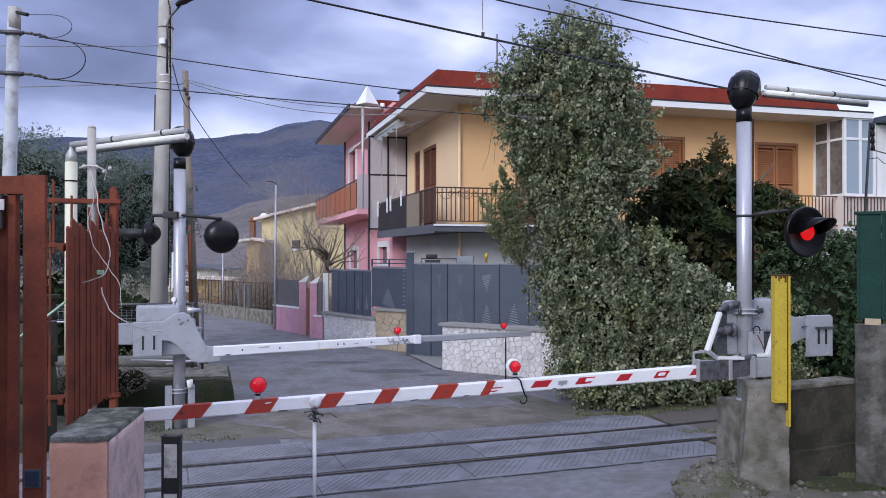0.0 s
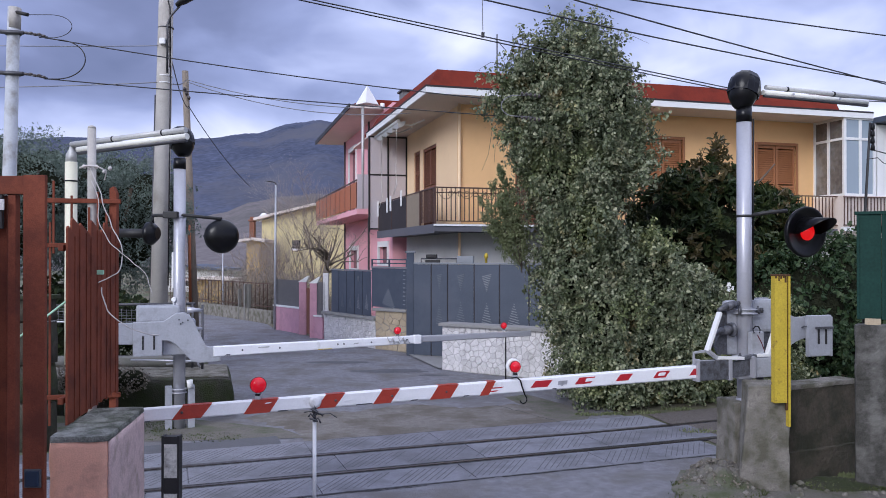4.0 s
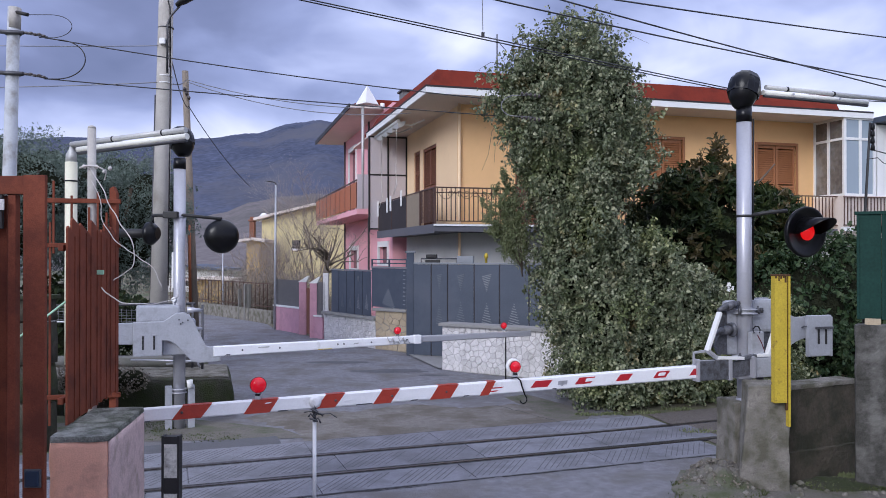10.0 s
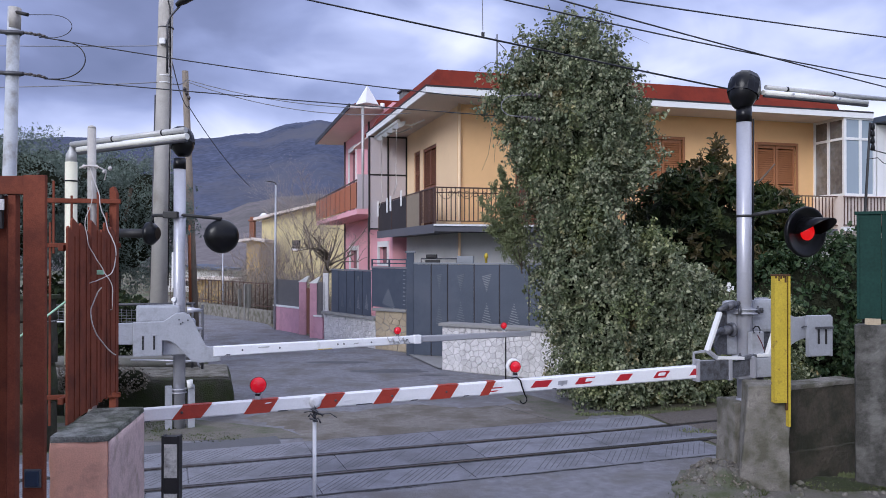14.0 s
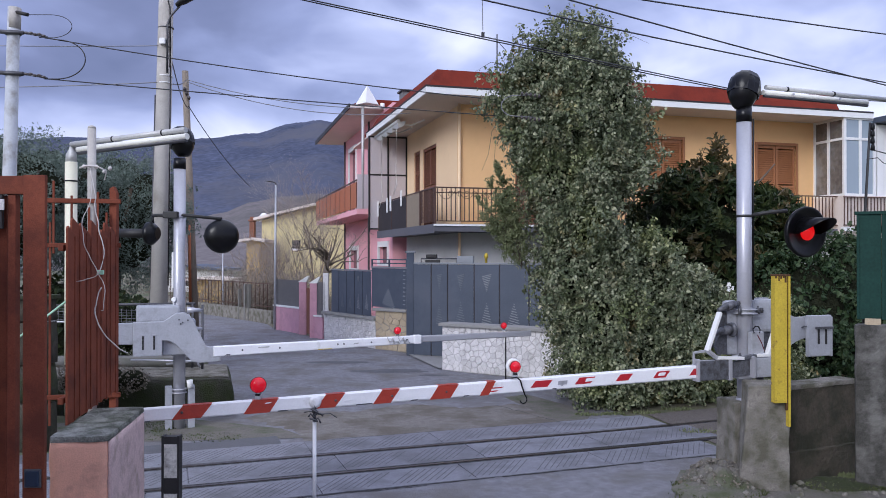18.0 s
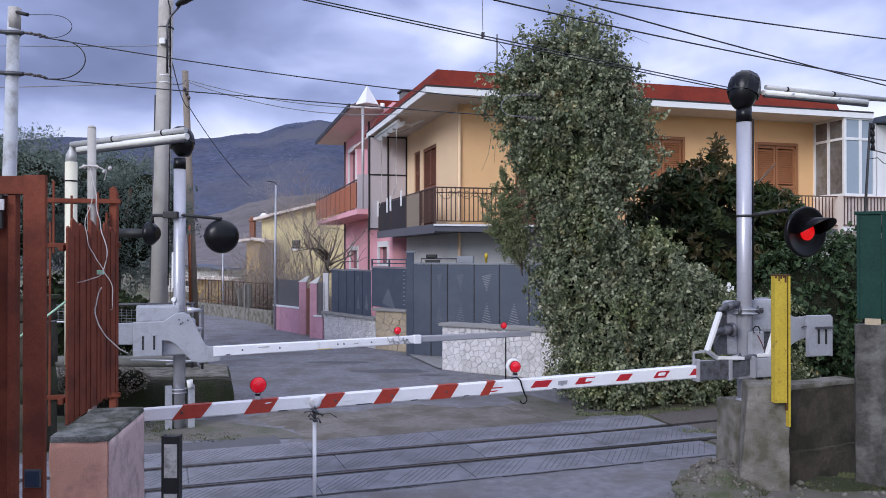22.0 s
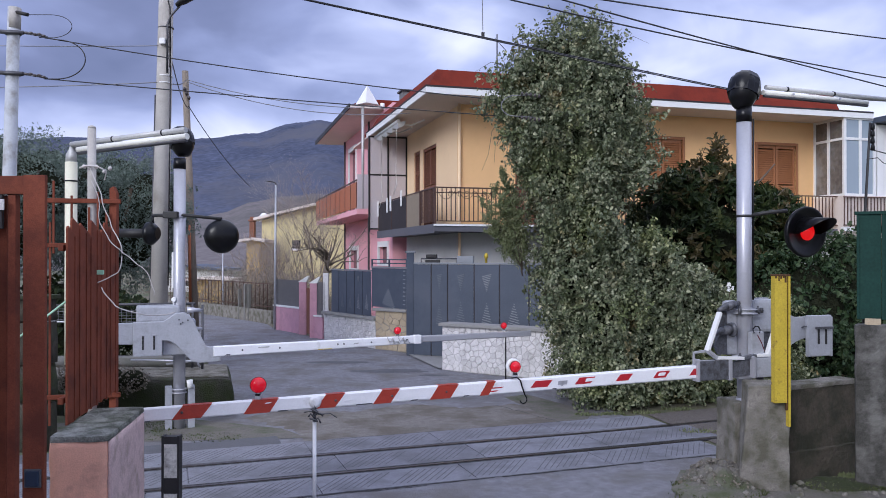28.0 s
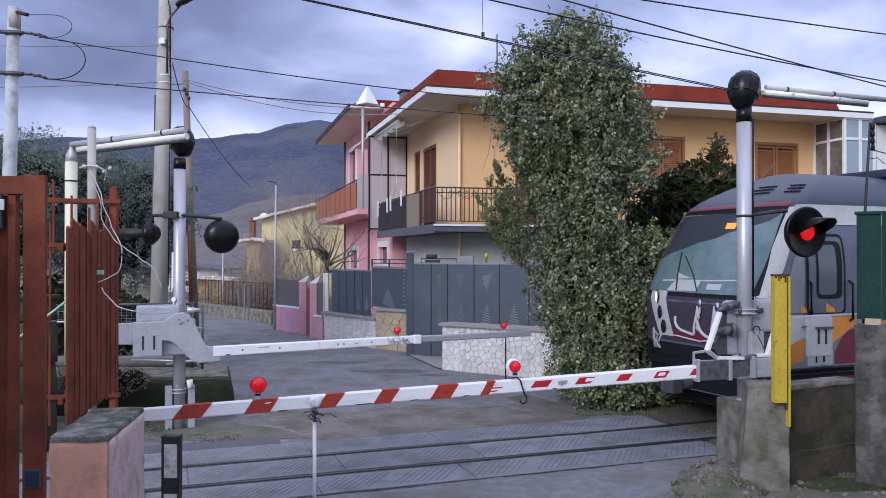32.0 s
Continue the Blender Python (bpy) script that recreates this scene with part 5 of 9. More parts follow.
for x, z0, z1 in ((0.03, 0.9, 3.08), (0.155, 0.95, 2.90), (0.185, 2.6, 3.30), (0.345, 2.66, 3.16), (0.50, 2.66, 3.05), (0.58, 2.66, 3.20), (0.66, 2.66, 3.0)):
    gbox("screen_bar", x, x + 0.02, -0.01, 0.01, z0, z1, m=MS, bevel=0.003)
# boards of the fixed leaf, standing along the back of the pier
ML_LEAF = Matrix.Translation((-2.986, 6.285, 0)) @ Matrix.Rotation(math.atan2(1.415, -0.211), 4, "Z")
for k in range(9):
    x0 = 0.159 * k
    m = ML_LEAF @ Matrix.Translation((x0 + 0.08, 0.012 * (k % 2), 0)) @ Matrix.Rotation(radians(-5 if k % 2 else -2), 4, "Z")
    top = 2.80 + 0.035 * ((k * 5) % 3)
    bm = B()
    prism(bm, [(-0.079, 1.235 + 0.004 * k), (0.079, 1.235 + 0.004 * k), (0.079, top - 0.05), (0.035, top - 0.02), (-0.06, top + 0.02), (-0.079, top)], -0.009, 0.009, m, 0.002)
    part("board", bm, RUST, gate, "rust-red upright board")
    bm = B()
    box(bm, 0.066, 0.092, -0.018, 0.006, 1.245, top - 0.06, 0.002, m)
    part("board_rib", bm, RUST, gate)
for z in (1.40, 2.62):
    gbox("leaf_rail", 0.0, 1.43, 0.03, 0.07, z, z + 0.05, m=ML_LEAF)
bm = B()
prism(bm, [(-0.035, -0.02), (0.035, -0.02), (0.035, 3.19), (0.005, 3.26), (-0.035, 3.24)], -0.03, 0.03, Matrix.Translation((-3.235, 7.78, 0)), 0.004)
part("end_post", bm, RUST, gate, "rust-red end post with a broken tip")
bm = B()
tube(bm, [(-4.045, 7.5, 1.786), (-3.573, 7.5, 2.145)], 0.011, 6)
part("reflector_wire", bm, REFLECT, gate, "pale green taut strap")
bm = B()
box(bm, -0.028, 0.028, -0.012, 0.012, -0.02, 0.02, 0.003, Matrix.Translation((-3.00, 6.93, 2.436)))
part("green_clip", bm, REFLECT, gate, "pale green clip")
gpost = thing("grey_post", "thin grey concrete post tied with cord and a white insulator", "post")
bm = B()
cyl(bm, (-3.42, 7.72, 1.0), (-3.43, 7.72, 3.82), 0.042, 0.04, 12)
lathe(bm, (-3.43, 7.72, 3.82), (0, 0, 1), [(0, 0.04), (0.02, 0.034), (0.03, 0.015)], 12)
part("shaft", bm, POLE_CONCRETE, gpost)
bm = B()
for k in range(5):
    c = V(-3.48 + 0.055 * k + random.uniform(-0.02, 0.02), 7.66, 3.40 + random.uniform(-0.03, 0.03))
    lathe(bm, c, (random.uniform(-1, 1), 0.2, 1), [(0, 0.005), (0.012, 0.018), (0.03, 0.02), (0.045, 0.006)], 8)
tube(bm, [(-3.52, 7.66, 3.43), (-3.44, 7.64, 3.45), (-3.34, 7.64, 3.44), (-3.26, 7.66, 3.40), (-3.28, 7.66, 3.31)], 0.009, 6)
part("knot", bm, CORD, gpost, "bundled pale cord")

# mossy platform, railing and rubble beyond the track
plat = thing("kerb_wall", "low mossy concrete wall beside the road", "wall", kind="structure")
bm = B()
rough_block(bm, -9.0, -3.40, 12.75, 14.4, -0.05, 0.57, 0.02, 0.14, None, 3)


def skew_end(bm):
    """The end of the platform runs aslant."""
    for v in bm.verts:
        k = max(0.0, min(1.0, (v.co.x + 5.4) / 2.0))
        v.co.x -= (v.co.y - 12.75) * 0.30 * k - (0.57 - v.co.z) * 0.12 * k


skew_end(bm)
part("wall_face", bm, MOSSY, plat)
bm = B()
rough_block(bm, -8.9, -3.44, 12.95, 14.35, 0.565, 0.595, 0.008, 0.14, None, 4)
skew_end(bm)
part("top_slab", bm, PLINTH, plat, "pale concrete top")
bm = B()
rough_block(bm, -9.0, -4.35, 14.0, 14.4, 0.59, 0.75, 0.012, 0.2, None, 9)
part("slab_edge", bm, CONCRETE, plat, "pale slab edge")
garden = thing("garden_wall", "stained block garden wall beyond the gate", "wall", kind="structure")
for k, (z0, z1) in enumerate(((-0.05, 0.62), (0.62, 1.14), (1.14, 1.70), (1.70, 2.0))):
    bm = B()
    rough_block(bm, -9.5, -5.2, 10.4 + 0.04 * (k % 2), 10.7, z0, z1 - 0.015, 0.014, 0.22, None, k)
    part("course", bm, (DARK_CONCRETE, MOSSY, DARK_CONCRETE, DARK_CONCRETE)[k], garden)
bm = B()
box(bm, -9.5, -5.18, 10.36, 10.74, 1.995, 2.05, 0.01)
part("coping", bm, MOSSY, garden)
fence2 = thing("guard_railing", "grey tubular guard railing with wire mesh", "railing")
bm = B()
tube(bm, [(-8.6, 15.0, 1.60), (-4.35, 13.9, 1.72)], 0.024, 8)
part("top_rail", bm, DARK_STEEL, fence2)
bm = B()
tube(bm, [(-8.6, 15.0, 1.33), (-6.0, 14.3, 1.35)], 0.02, 8)
part("low_rail", bm, POLE_METAL, fence2)
for x, y in ((-8.6, 15.0), (-7.2, 14.64), (-5.9, 14.3), (-4.62, 13.97), (-4.40, 13.9), (-4.18, 13.75)):
    bm = B()
    cyl(bm, (x, y, 0.55), (x, y, 1.71), 0.022, seg=8)
    part("post", bm, DARK_STEEL, fence2)
bm = B()
for k in range(34):
    x = -8.5 + 0.1 * k
    cyl(bm, (x, 15.0 - 0.2588 * (x + 8.6), 1.36), (x, 15.0 - 0.2588 * (x + 8.6), 1.60), 0.004, seg=4)
for k in range(5):
    z = 1.38 + 0.05 * k
    cyl(bm, (-8.5, 14.98, z), (-5.1, 14.1, z), 0.004, seg=4)
part("mesh", bm, WIRE_GREY, fence2, kind="stuff")
bm = B()
tube(bm, [(-4.75, 13.6, 0.70), (-4.2, 13.5, 0.78), (-4.15, 13.5, 0.66)], 0.02, 8)
tube(bm, [(-5.4, 13.7, 0.76), (-4.2, 13.5, 0.76)], 0.018, 8)
part("foot_rail", bm, POLE_METAL, fence2)
cabinet = thing("white_cabinet", "small white meter cabinet on a dark post", "cabinet")
bm = B()
box(bm, -4.72, -4.56, 13.75, 13.95, 2.0, 2.62, 0.01)
part("box", bm, WHITE, cabinet)
bm = B()
box(bm, -4.69, -4.58, 13.78, 13.92, 0.6, 2.0, 0.006)
part("stand", bm, BLACK_MATT, cabinet)

# ---- poles ----
util = thing("utility_pole", "tall grey concrete utility pole with a street lamp arm", "utility pole")
bm = B()
cyl(bm, (-5.42, 15, 0), (-5.22, 15, 9.2), 0.17, 0.125, 16)
part("shaft", bm, POLE_CONCRETE, util)
bm = B()
tube(bm, [(-5.55, 14.95, 0.6), (-5.44, 14.95, 5.6)], 0.018, 6)
part("conduit", bm, DARK_STEEL, util, "dark conduit pipe")
bm = B()
tube(bm, [(-5.13, 14.85, 6.1), (-5.13, 14.85, 7.2), (-5.2, 14.85, 7.5)], 0.014, 6)
tube(bm, [(-5.16, 14.85, 2.0), (-5.12, 14.85, 6.1)], 0.012, 6)
part("cable", bm, BLACK, util)
bm = B()
box(bm, -5.32, -5.21, 14.78, 14.86, 6.53, 6.64, 0.006)
part("plate", bm, WHITE, util, "small white plate")
for z in (6.87, 5.95, 5.82):
    bm = B()
    lathe(bm, (-5.4 + 0.019 * z + 0.01, 15, z), (0, 0, 1), [(0, 0.14), (0.003, 0.146), (0.018, 0.146), (0.021, 0.14)], 16)
    part("strap", bm, DARK_STEEL if z > 6 else WHITE, util)
arm = thing_part("lamp_arm", util)
bm = B()
tube(bm, [(-5.19, 14.86, 6.0), (-5.18, 14.85, 6.9), (-5.12, 14.84, 7.06), (-4.93, 14.8, 7.24)], 0.020, 8)
part("arm_tube", bm, DARK_STEEL, arm)
bm = B()
m = Matrix.Translation((-4.74, 14.78, 7.36)) @ Matrix.Rotation(radians(-28), 4, "Y")
loft(bm, [[m @ V(x, y * w, z * h) for y, z in ((-1, 0), (-0.7, 0.8), (0, 1), (0.7, 0.8), (1, 0), (0, -0.3))] for x, w, h in ((-0.28, 0.05, 0.05), (-0.12, 0.11, 0.09), (0.1, 0.12, 0.09), (0.27, 0.05, 0.03))])
part("lantern", bm, BLACK_MATT, arm, "dark street lantern")
wood = thing("wooden_pole", "slim weathered wooden cable pole", "utility pole")
bm = B()
cyl(bm, (-6.88, 22, 0), (-7.18, 22, 7.68), 0.125, 0.085, 12)
part("shaft", bm, WOOD_POLE, wood)
bm = B()
tube(bm, [(-6.98, 21.85, 1.2), (-7.0, 21.85, 3.0), (-7.02, 21.87, 3.4)], 0.04, 6)
part("conduit", bm, ORANGE_SHEET, wood, "rusty conduit")
for k in range(3):
    bm = B()
    c = V(-7.16 + 0.06 * k, 21.88, 7.1 - 0.12 * k)
    lathe(bm, c, (0, 0, 1), [(0, 0.03), (0.04, 0.05), (0.08, 0.05), (0.11, 0.02)], 8)
    part("insulator", bm, PORCELAIN, wood)
lpole = thing("catenary_pole", "weathered concrete railway pole with wire anchors", "utility pole")
bm = B()
cyl(bm, (-7.22, 13, 0), (-7.06, 13, 6.65), 0.125, 0.095, 14)
part("shaft", bm, PALE_POLE, lpole)
bm = B()
cyl(bm, (-7.06, 13, 6.3), (-7.05, 13, 6.64), 0.10, seg=12)
part("rusty_top", bm, POLE_CONCRETE, lpole, "rust-stained top")
for z in (6.20, 5.53):
    bm = B()
    lathe(bm, (-7.08, 13, z), (0, 0, 1), [(0, 0.10), (0.004, 0.13), (0.05, 0.13), (0.054, 0.10)], 12)
    cyl(bm, (-7.32, 12.9, z + 0.03), (-6.84, 12.88, z), 0.035, seg=8)
    part("anchor_band", bm, DARK_STEEL, lpole)
    bm = B()
    for k in range(5):
        lathe(bm, (-6.82 + 0.07 * k, 12.88, z - 0.012 * k + 0.012 * (k % 2)), (1, 0, -0.15), [(0, 0.018), (0.012, 0.024), (0.04, 0.024), (0.062, 0.014)], 8)
    part("insulator", bm, PORCELAIN, lpole, "dark strain insulator")
def arc(cx, cy, cz, rx, rz, a0, a1, n=18):
    return [V(cx + rx * math.cos(radians(a0 + (a1 - a0) * i / n)), cy, cz + rz * math.sin(radians(a0 + (a1 - a0) * i / n))) for i in range(n + 1)]


bm = B()
cyl(bm, (-7.0, 12.95, 6.56), (-6.78, 12.9, 6.50), 0.03, seg=8)
tube(bm, [(-6.78, 12.9, 6.50), (-6.55, 12.9, 6.50)] + arc(-6.42, 12.9, 6.31, 0.36, 0.19, 90, -80) + [(-6.6, 12.9, 6.13)], 0.006, 5)
part("top_jumper", bm, BLACK_MATT, lpole)
bm = B()
tube(bm, [(-6.5, 12.9, 6.12)] + arc(-6.3, 12.9, 5.77, 0.46, 0.32, 88, -88) + [(-6.5, 12.9, 5.45)], 0.009, 6)
part("jumper_loop", bm, BLACK_MATT, lpole)
for z in (6.20, 5.53):
    bm = B()
    tube(bm, [(-6.86, 12.88, z), (-6.45, 12.88, z - 0.07)], 0.014, 6)
    part("strain_rod", bm, DARK_STEEL, lpole)
loop = thing("cable_loop", "pale cable loop with strain insulators in the ivy", "cable")
bm = B()
tube(bm, [(1.42, 13.0, 5.21)] + arc(1.18, 13.0, 5.03, 0.22, 0.17, 80, 275) + [(1.5, 13.0, 4.84)], 0.008, 6)
part("loop", bm, WIRE_GREY, loop)
for z in (5.23, 4.84):
    bm = B()
    for k in range(5):
        lathe(bm, (1.28 + 0.07 * k, 13.0, z - 0.01 * k), (1, 0, -0.1), [(0, 0.015), (0.012, 0.035), (0.03, 0.035), (0.045, 0.015)], 8)
    part("insulator", bm, PORCELAIN, loop)


# ---- wires ----
def wire(name, p, q, sag, r, mat, label, n=18, group="overhead wires", on=None):
    p, q = Vector(p), Vector(q)
    bm = B()
    tube(bm, [p.lerp(q, i / n) - V(0, 0, 4 * sag * (i / n) * (1 - i / n)) - p for i in range(n + 1)] + ([Vector(on) - p] if on else []), r, 5)
    ob = solid(name, bm, mat, label, "wire", Matrix.Translation(p), group=group)
    return ob


left_wires = [
    wire("wire", (-6.5, 12.88, 6.12), (1.5, 14.0, 5.27), 0.08, 0.010, WIRE, "dark overhead wire strung between poles"),
    wire("wire", (-6.5, 12.88, 5.45), (1.5, 14.0, 5.00), 0.02, 0.010, WIRE, "dark overhead wire strung between poles"),
    wire("wire", (-12, 15, 5.75), (-5.3, 14.9, 5.83), 0.05, 0.010, WIRE_GREY, "grey service cable strung between poles"),
    wire("wire", (-12, 15, 6.65), (-5.3, 14.9, 6.52), 0.05, 0.009, WIRE_GREY, "grey service cable strung between poles"),
    wire("wire", (-5.2, 14.9, 5.85), (-7.1, 21.9, 7.42), 0.1, 0.012, WIRE, "black service cable strung between poles"),
    wire("wire", (-7.1, 21.9, 7.42), (-1.2, 22.5, 6.75), 0.25, 0.012, WIRE_GREY, "grey service cable strung between poles"),
    wire("wire", (-7.1, 21.9, 7.36), (-0.9, 22.2, 6.55), 0.35, 0.012, WIRE_GREY, "grey service cable strung between poles"),
    wire("wire", (-5.17, 14.9, 6.5), (-7.0, 21.9, 6.6), 0.3, 0.010, WIRE, "black drooping service cable"),
    wire("wire", (-7.06, 21.9, 6.7), (-6.6, 27, 4.9), 0.15, 0.012, WIRE, "black slanting service cable"),
]
track_wires = [
    wire("contact_wire", (-3.03, 8.75, 5.75), (4.83, 12.66, 5.195), 0.01, 0.009, WIRE, "black overhead contact wire above the track", on=(8.2, 14.33, 5.37)),
    wire("contact_wire", (-3.04, 8.8, 5.75), (4.84, 12.7, 5.175), 0.015, 0.009, WIRE, "black overhead contact wire above the track", on=(8.25, 14.4, 5.36)),
    wire("carrying_cable", (-0.498, 8.3, 5.511), (7.759, 12.4, 5.177), 0.06, 0.010, WIRE, "black overhead carrying cable above the track"),
    wire("carrying_cable", (0.094, 8.2, 5.57), (8.064, 12.6, 5.021), 0.03, 0.010, WIRE, "black overhead carrying cable above the track"),
    wire("carrying_cable", (1.34, 8.3, 5.345), (7.423, 12.0, 5.806), 0.02, 0.010, WIRE, "black overhead carrying cable above the track"),
]
dropper = thing("dropper", "thin dropper with a clamp between overhead wires", "dropper")
bm = B()
cyl(bm, (0.548, 10.84, 5.616), (0.532, 10.84, 6.641), 0.005, seg=5)
part("dropper_wire", bm, WIRE_GREY, dropper)
bm = B()
box(bm, 0.526, 0.570, 10.82, 10.86, 5.566, 5.636, 0.006)
part("clamp", bm, BLACK_MATT, dropper)
antenna = thing("roof_antenna", "thin dark roof antenna mast", "antenna")
bm = B()
cyl(bm, (1.78, 26, 7.3), (1.78, 26, 9.82), 0.022, seg=6)
cyl(bm, (1.70, 26, 9.7), (2.1, 26, 9.25), 0.012, seg=5)
part("mast", bm, DARK_STEEL, antenna)


# ---- the yellow house ----
HOUSE = pose(0.506, 22.9, 0, 0, 0, 16.1)
house = thing("yellow_house", "two-storey yellow house with a terracotta roof edge and wrap-round balcony", "house", HOUSE)


def hbox(name, x0, x1, y0, y1, z0, z1, mat, label="", bevel=0.0, parent=None):
    bm = B()
    box(bm, x0, x1, y0, y1, z0, z1, bevel)
    return part(name, bm, mat, parent or house, label)


def wall_with_holes(axis, at, thick, u0, u1, z0, z1, holes):
    """A wall along x (axis 'y') or along y (axis 'x') with openings (u0, u1, z0, z1) cut right through."""
    bm = B()
    us = sorted({u0, u1, *[h[0] for h in holes], *[h[1] for h in holes]})
    zs = sorted({z0, z1, *[h[2] for h in holes], *[h[3] for h in holes]})
    for a, b in zip(us, us[1:]):
        for c, e in zip(zs, zs[1:]):
            mu, mz = (a + b) / 2, (c + e) / 2
            if any(h[0] < mu < h[1] and h[2] < mz < h[3] for h in holes):
                continue
            if axis == "y":
                box(bm, a, b, at, at + thick, c, e)
            else:
                box(bm, at, at + thick, a, b, c, e)
    bmesh.ops.remove_doubles(bm, verts=bm.verts[:], dist=1e-4)
    return bm


FLOOR1, EAVE = 3.38, 6.93
holes_front = [(5.9, 7.33, FLOOR1 + 0.06, 6.18), (10.1, 11.6, FLOOR1 + 0.06, 6.14), (1.7, 3.0, FLOOR1 + 0.06, 6.1), (2.0, 3.4, 1.0, 2.3), (6.2, 7.6, 1.0, 2.3)]
part("front_wall", wall_with_holes("y", 0.0, 0.3, 0.0, 15.0, FLOOR1, EAVE + 0.1, holes_front[:3]), YELLOW, house, "yellow plaster")
part("ground_floor_wall", wall_with_holes("y", 0.012, 0.288, 0.0, 15.0, -0.05, FLOOR1, holes_front[3:]), GREY_WALL, house, "grey plaster ground floor")
part("side_wall", wall_with_holes("x", 0.0, 0.3, 0.3, 6.75, FLOOR1, EAVE + 0.1, [(2.61, 4.33, FLOOR1 + 0.06, 6.15), (4.72, 5.53, 4.68, 6.18)]), CREAM, house, "cream plaster")
hbox("ground_floor_side", 0.012, 0.3, 0.3, 6.75, -0.05, FLOOR1, GREY_WALL)
hbox("back_wall", 0.3, 15.0, 10.0, 10.3, -0.05, EAVE + 0.1, YELLOW)
hbox("end_wall", 14.7, 15.0, 0.3, 10.0, -0.05, EAVE + 0.1, YELLOW)
hbox("side_wall", 0.9, 1.2, 6.75, 10.0, -0.05, EAVE + 0.1, YELLOW)
bm = B()
cyl(bm, (-0.05, -0.05, 0.1), (-0.05, -0.05, EAVE), 0.045, seg=10)
part("downpipe", bm, CREAM, house, "painted downpipe")
# roof slab, fascia, terracotta band
RX0, RX1, RY0, RY1, BAND1 = -1.40, 13.4, -1.40, 7.3, 12.18
hbox("soffit", RX0 + 0.05, RX1, RY0 + 0.05, 10.6, EAVE, EAVE + 0.06, SOFFIT, "pale soffit")
hbox("fascia", RX0, RX1, RY0, RY0 + 0.05, EAVE - 0.02, EAVE + 0.15, WHITE, "white fascia")
hbox("fascia", RX0, RX0 + 0.05, RY0 + 0.05, RY1, EAVE - 0.02, EAVE + 0.15, WHITE, "white fascia")
bm = B()
o = [(RX0 + 0.06, RY0 + 0.06, EAVE + 0.14), (BAND1, RY0 + 0.06, EAVE + 0.14), (BAND1, RY0 + 0.42, 7.66), (RX0 + 0.42, RY0 + 0.42, 7.66), (RX0 + 0.42, RY1, 7.66), (RX0 + 0.06, RY1, EAVE + 0.14)]
v = [bm.verts.new(p) for p in o]
bm.faces.new((v[0], v[1], v[2], v[3]))
bm.faces.new((v[0], v[3], v[4], v[5]))
w = [bm.verts.new(p) for p in ((RX0 + 0.6, RY0 + 0.6, 7.66), (BAND1, RY0 + 0.6, 7.66), (RX0 + 0.6, RY1, 7.66))]
bm.faces.new((v[3], v[2], w[1], w[0]))
bm.faces.new((v[3], w[0], w[2], v[4]))
bmesh.ops.recalc_face_normals(bm, faces=bm.faces[:])
part("roof_band", bm, TILE_RED, house, "terracotta-red sloping roof edge")
hbox("roof_deck", RX0 + 0.5, BAND1 - 0.02, RY0 + 0.5, 10.4, EAVE + 0.07, 7.5, TILE_RED, "flat roof")
# thin dark strips paint the shadow between fascia and roof band
hbox("roof_lip", RX0 - 0.01, RX1, RY0 - 0.01, RY0 + 0.03, EAVE + 0.152, EAVE + 0.20, DARK_SHEET, "dark strip painted for the shadow above the fascia")
hbox("roof_lip", RX0 - 0.01, RX0 + 0.03, RY0 + 0.032, RY1, EAVE + 0.152, EAVE + 0.20, DARK_SHEET, "dark strip painted for the shadow above the fascia")
hbox("roof_hump", -0.74, -0.42, 4.2, 4.7, 7.5, 8.10, MESH_GREY, "green-grey roof vent", 0.02)
hbox("roof_hump_cap", -0.80, -0.36, 4.14, 4.76, 8.10, 8.16, SLAB, "dark vent cap", 0.01)
hbox("chimney", 0.3, 0.7, 1.0, 1.4, 7.5, 7.95, CONCRETE, "small chimney", 0.01)


def shutter(name, u0, u1, z0, z1, axis, at, mat, leaves=2):
    """A louvred shutter pair set in a wall's opening."""
    sh = thing_part(name, house)
    wleaf = (u1 - u0) / leaves
    for k in range(leaves):
        a, b = u0 + k * wleaf + 0.01, u0 + (k + 1) * wleaf - 0.01
        bm = B()
        def bx(p, q, c, e, d0, d1):
            if axis == "y":
                box(bm, p, q, at + d0, at + d1, c, e, 0.003)
            else:
                box(bm, at + d0, at + d1, p, q, c, e, 0.003)
        for p, q, c, e in ((a, a + 0.07, z0, z1), (b - 0.07, b, z0, z1), (a + 0.07, b - 0.07, z1 - 0.1, z1), (a + 0.07, b - 0.07, z0, z0 + 0.12), (a + 0.07, b - 0.07, (z0 + z1) / 2 - 0.05, (z0 + z1) / 2 + 0.05)):
            bx(p, q, c, e, 0.02, 0.07)
        part("leaf_frame", bm, mat, sh)
        z = z0 + 0.15
        while z < z1 - 0.12:
            if abs(z - (z0 + z1) / 2) > 0.07:
                bm = B()
                m = Matrix.Translation((0, 0, z)) 
                if axis == "y":
                    m = m @ Matrix.Translation((0, at + 0.045, 0)) @ Matrix.Rotation(radians(58), 4, "X")
                    box(bm, a + 0.07, b - 0.07, -0.043, 0.043, -0.004, 0.004, 0, m)
                else:
                    m = m @ Matrix.Translation((at + 0.045, 0, 0)) @ Matrix.Rotation(radians(-58), 4, "Y")
                    box(bm, -0.043, 0.043, a + 0.07, b - 0.07, -0.004, 0.004, 0, m)
                part("slat", bm, mat, sh)
            z += 0.07
    return sh


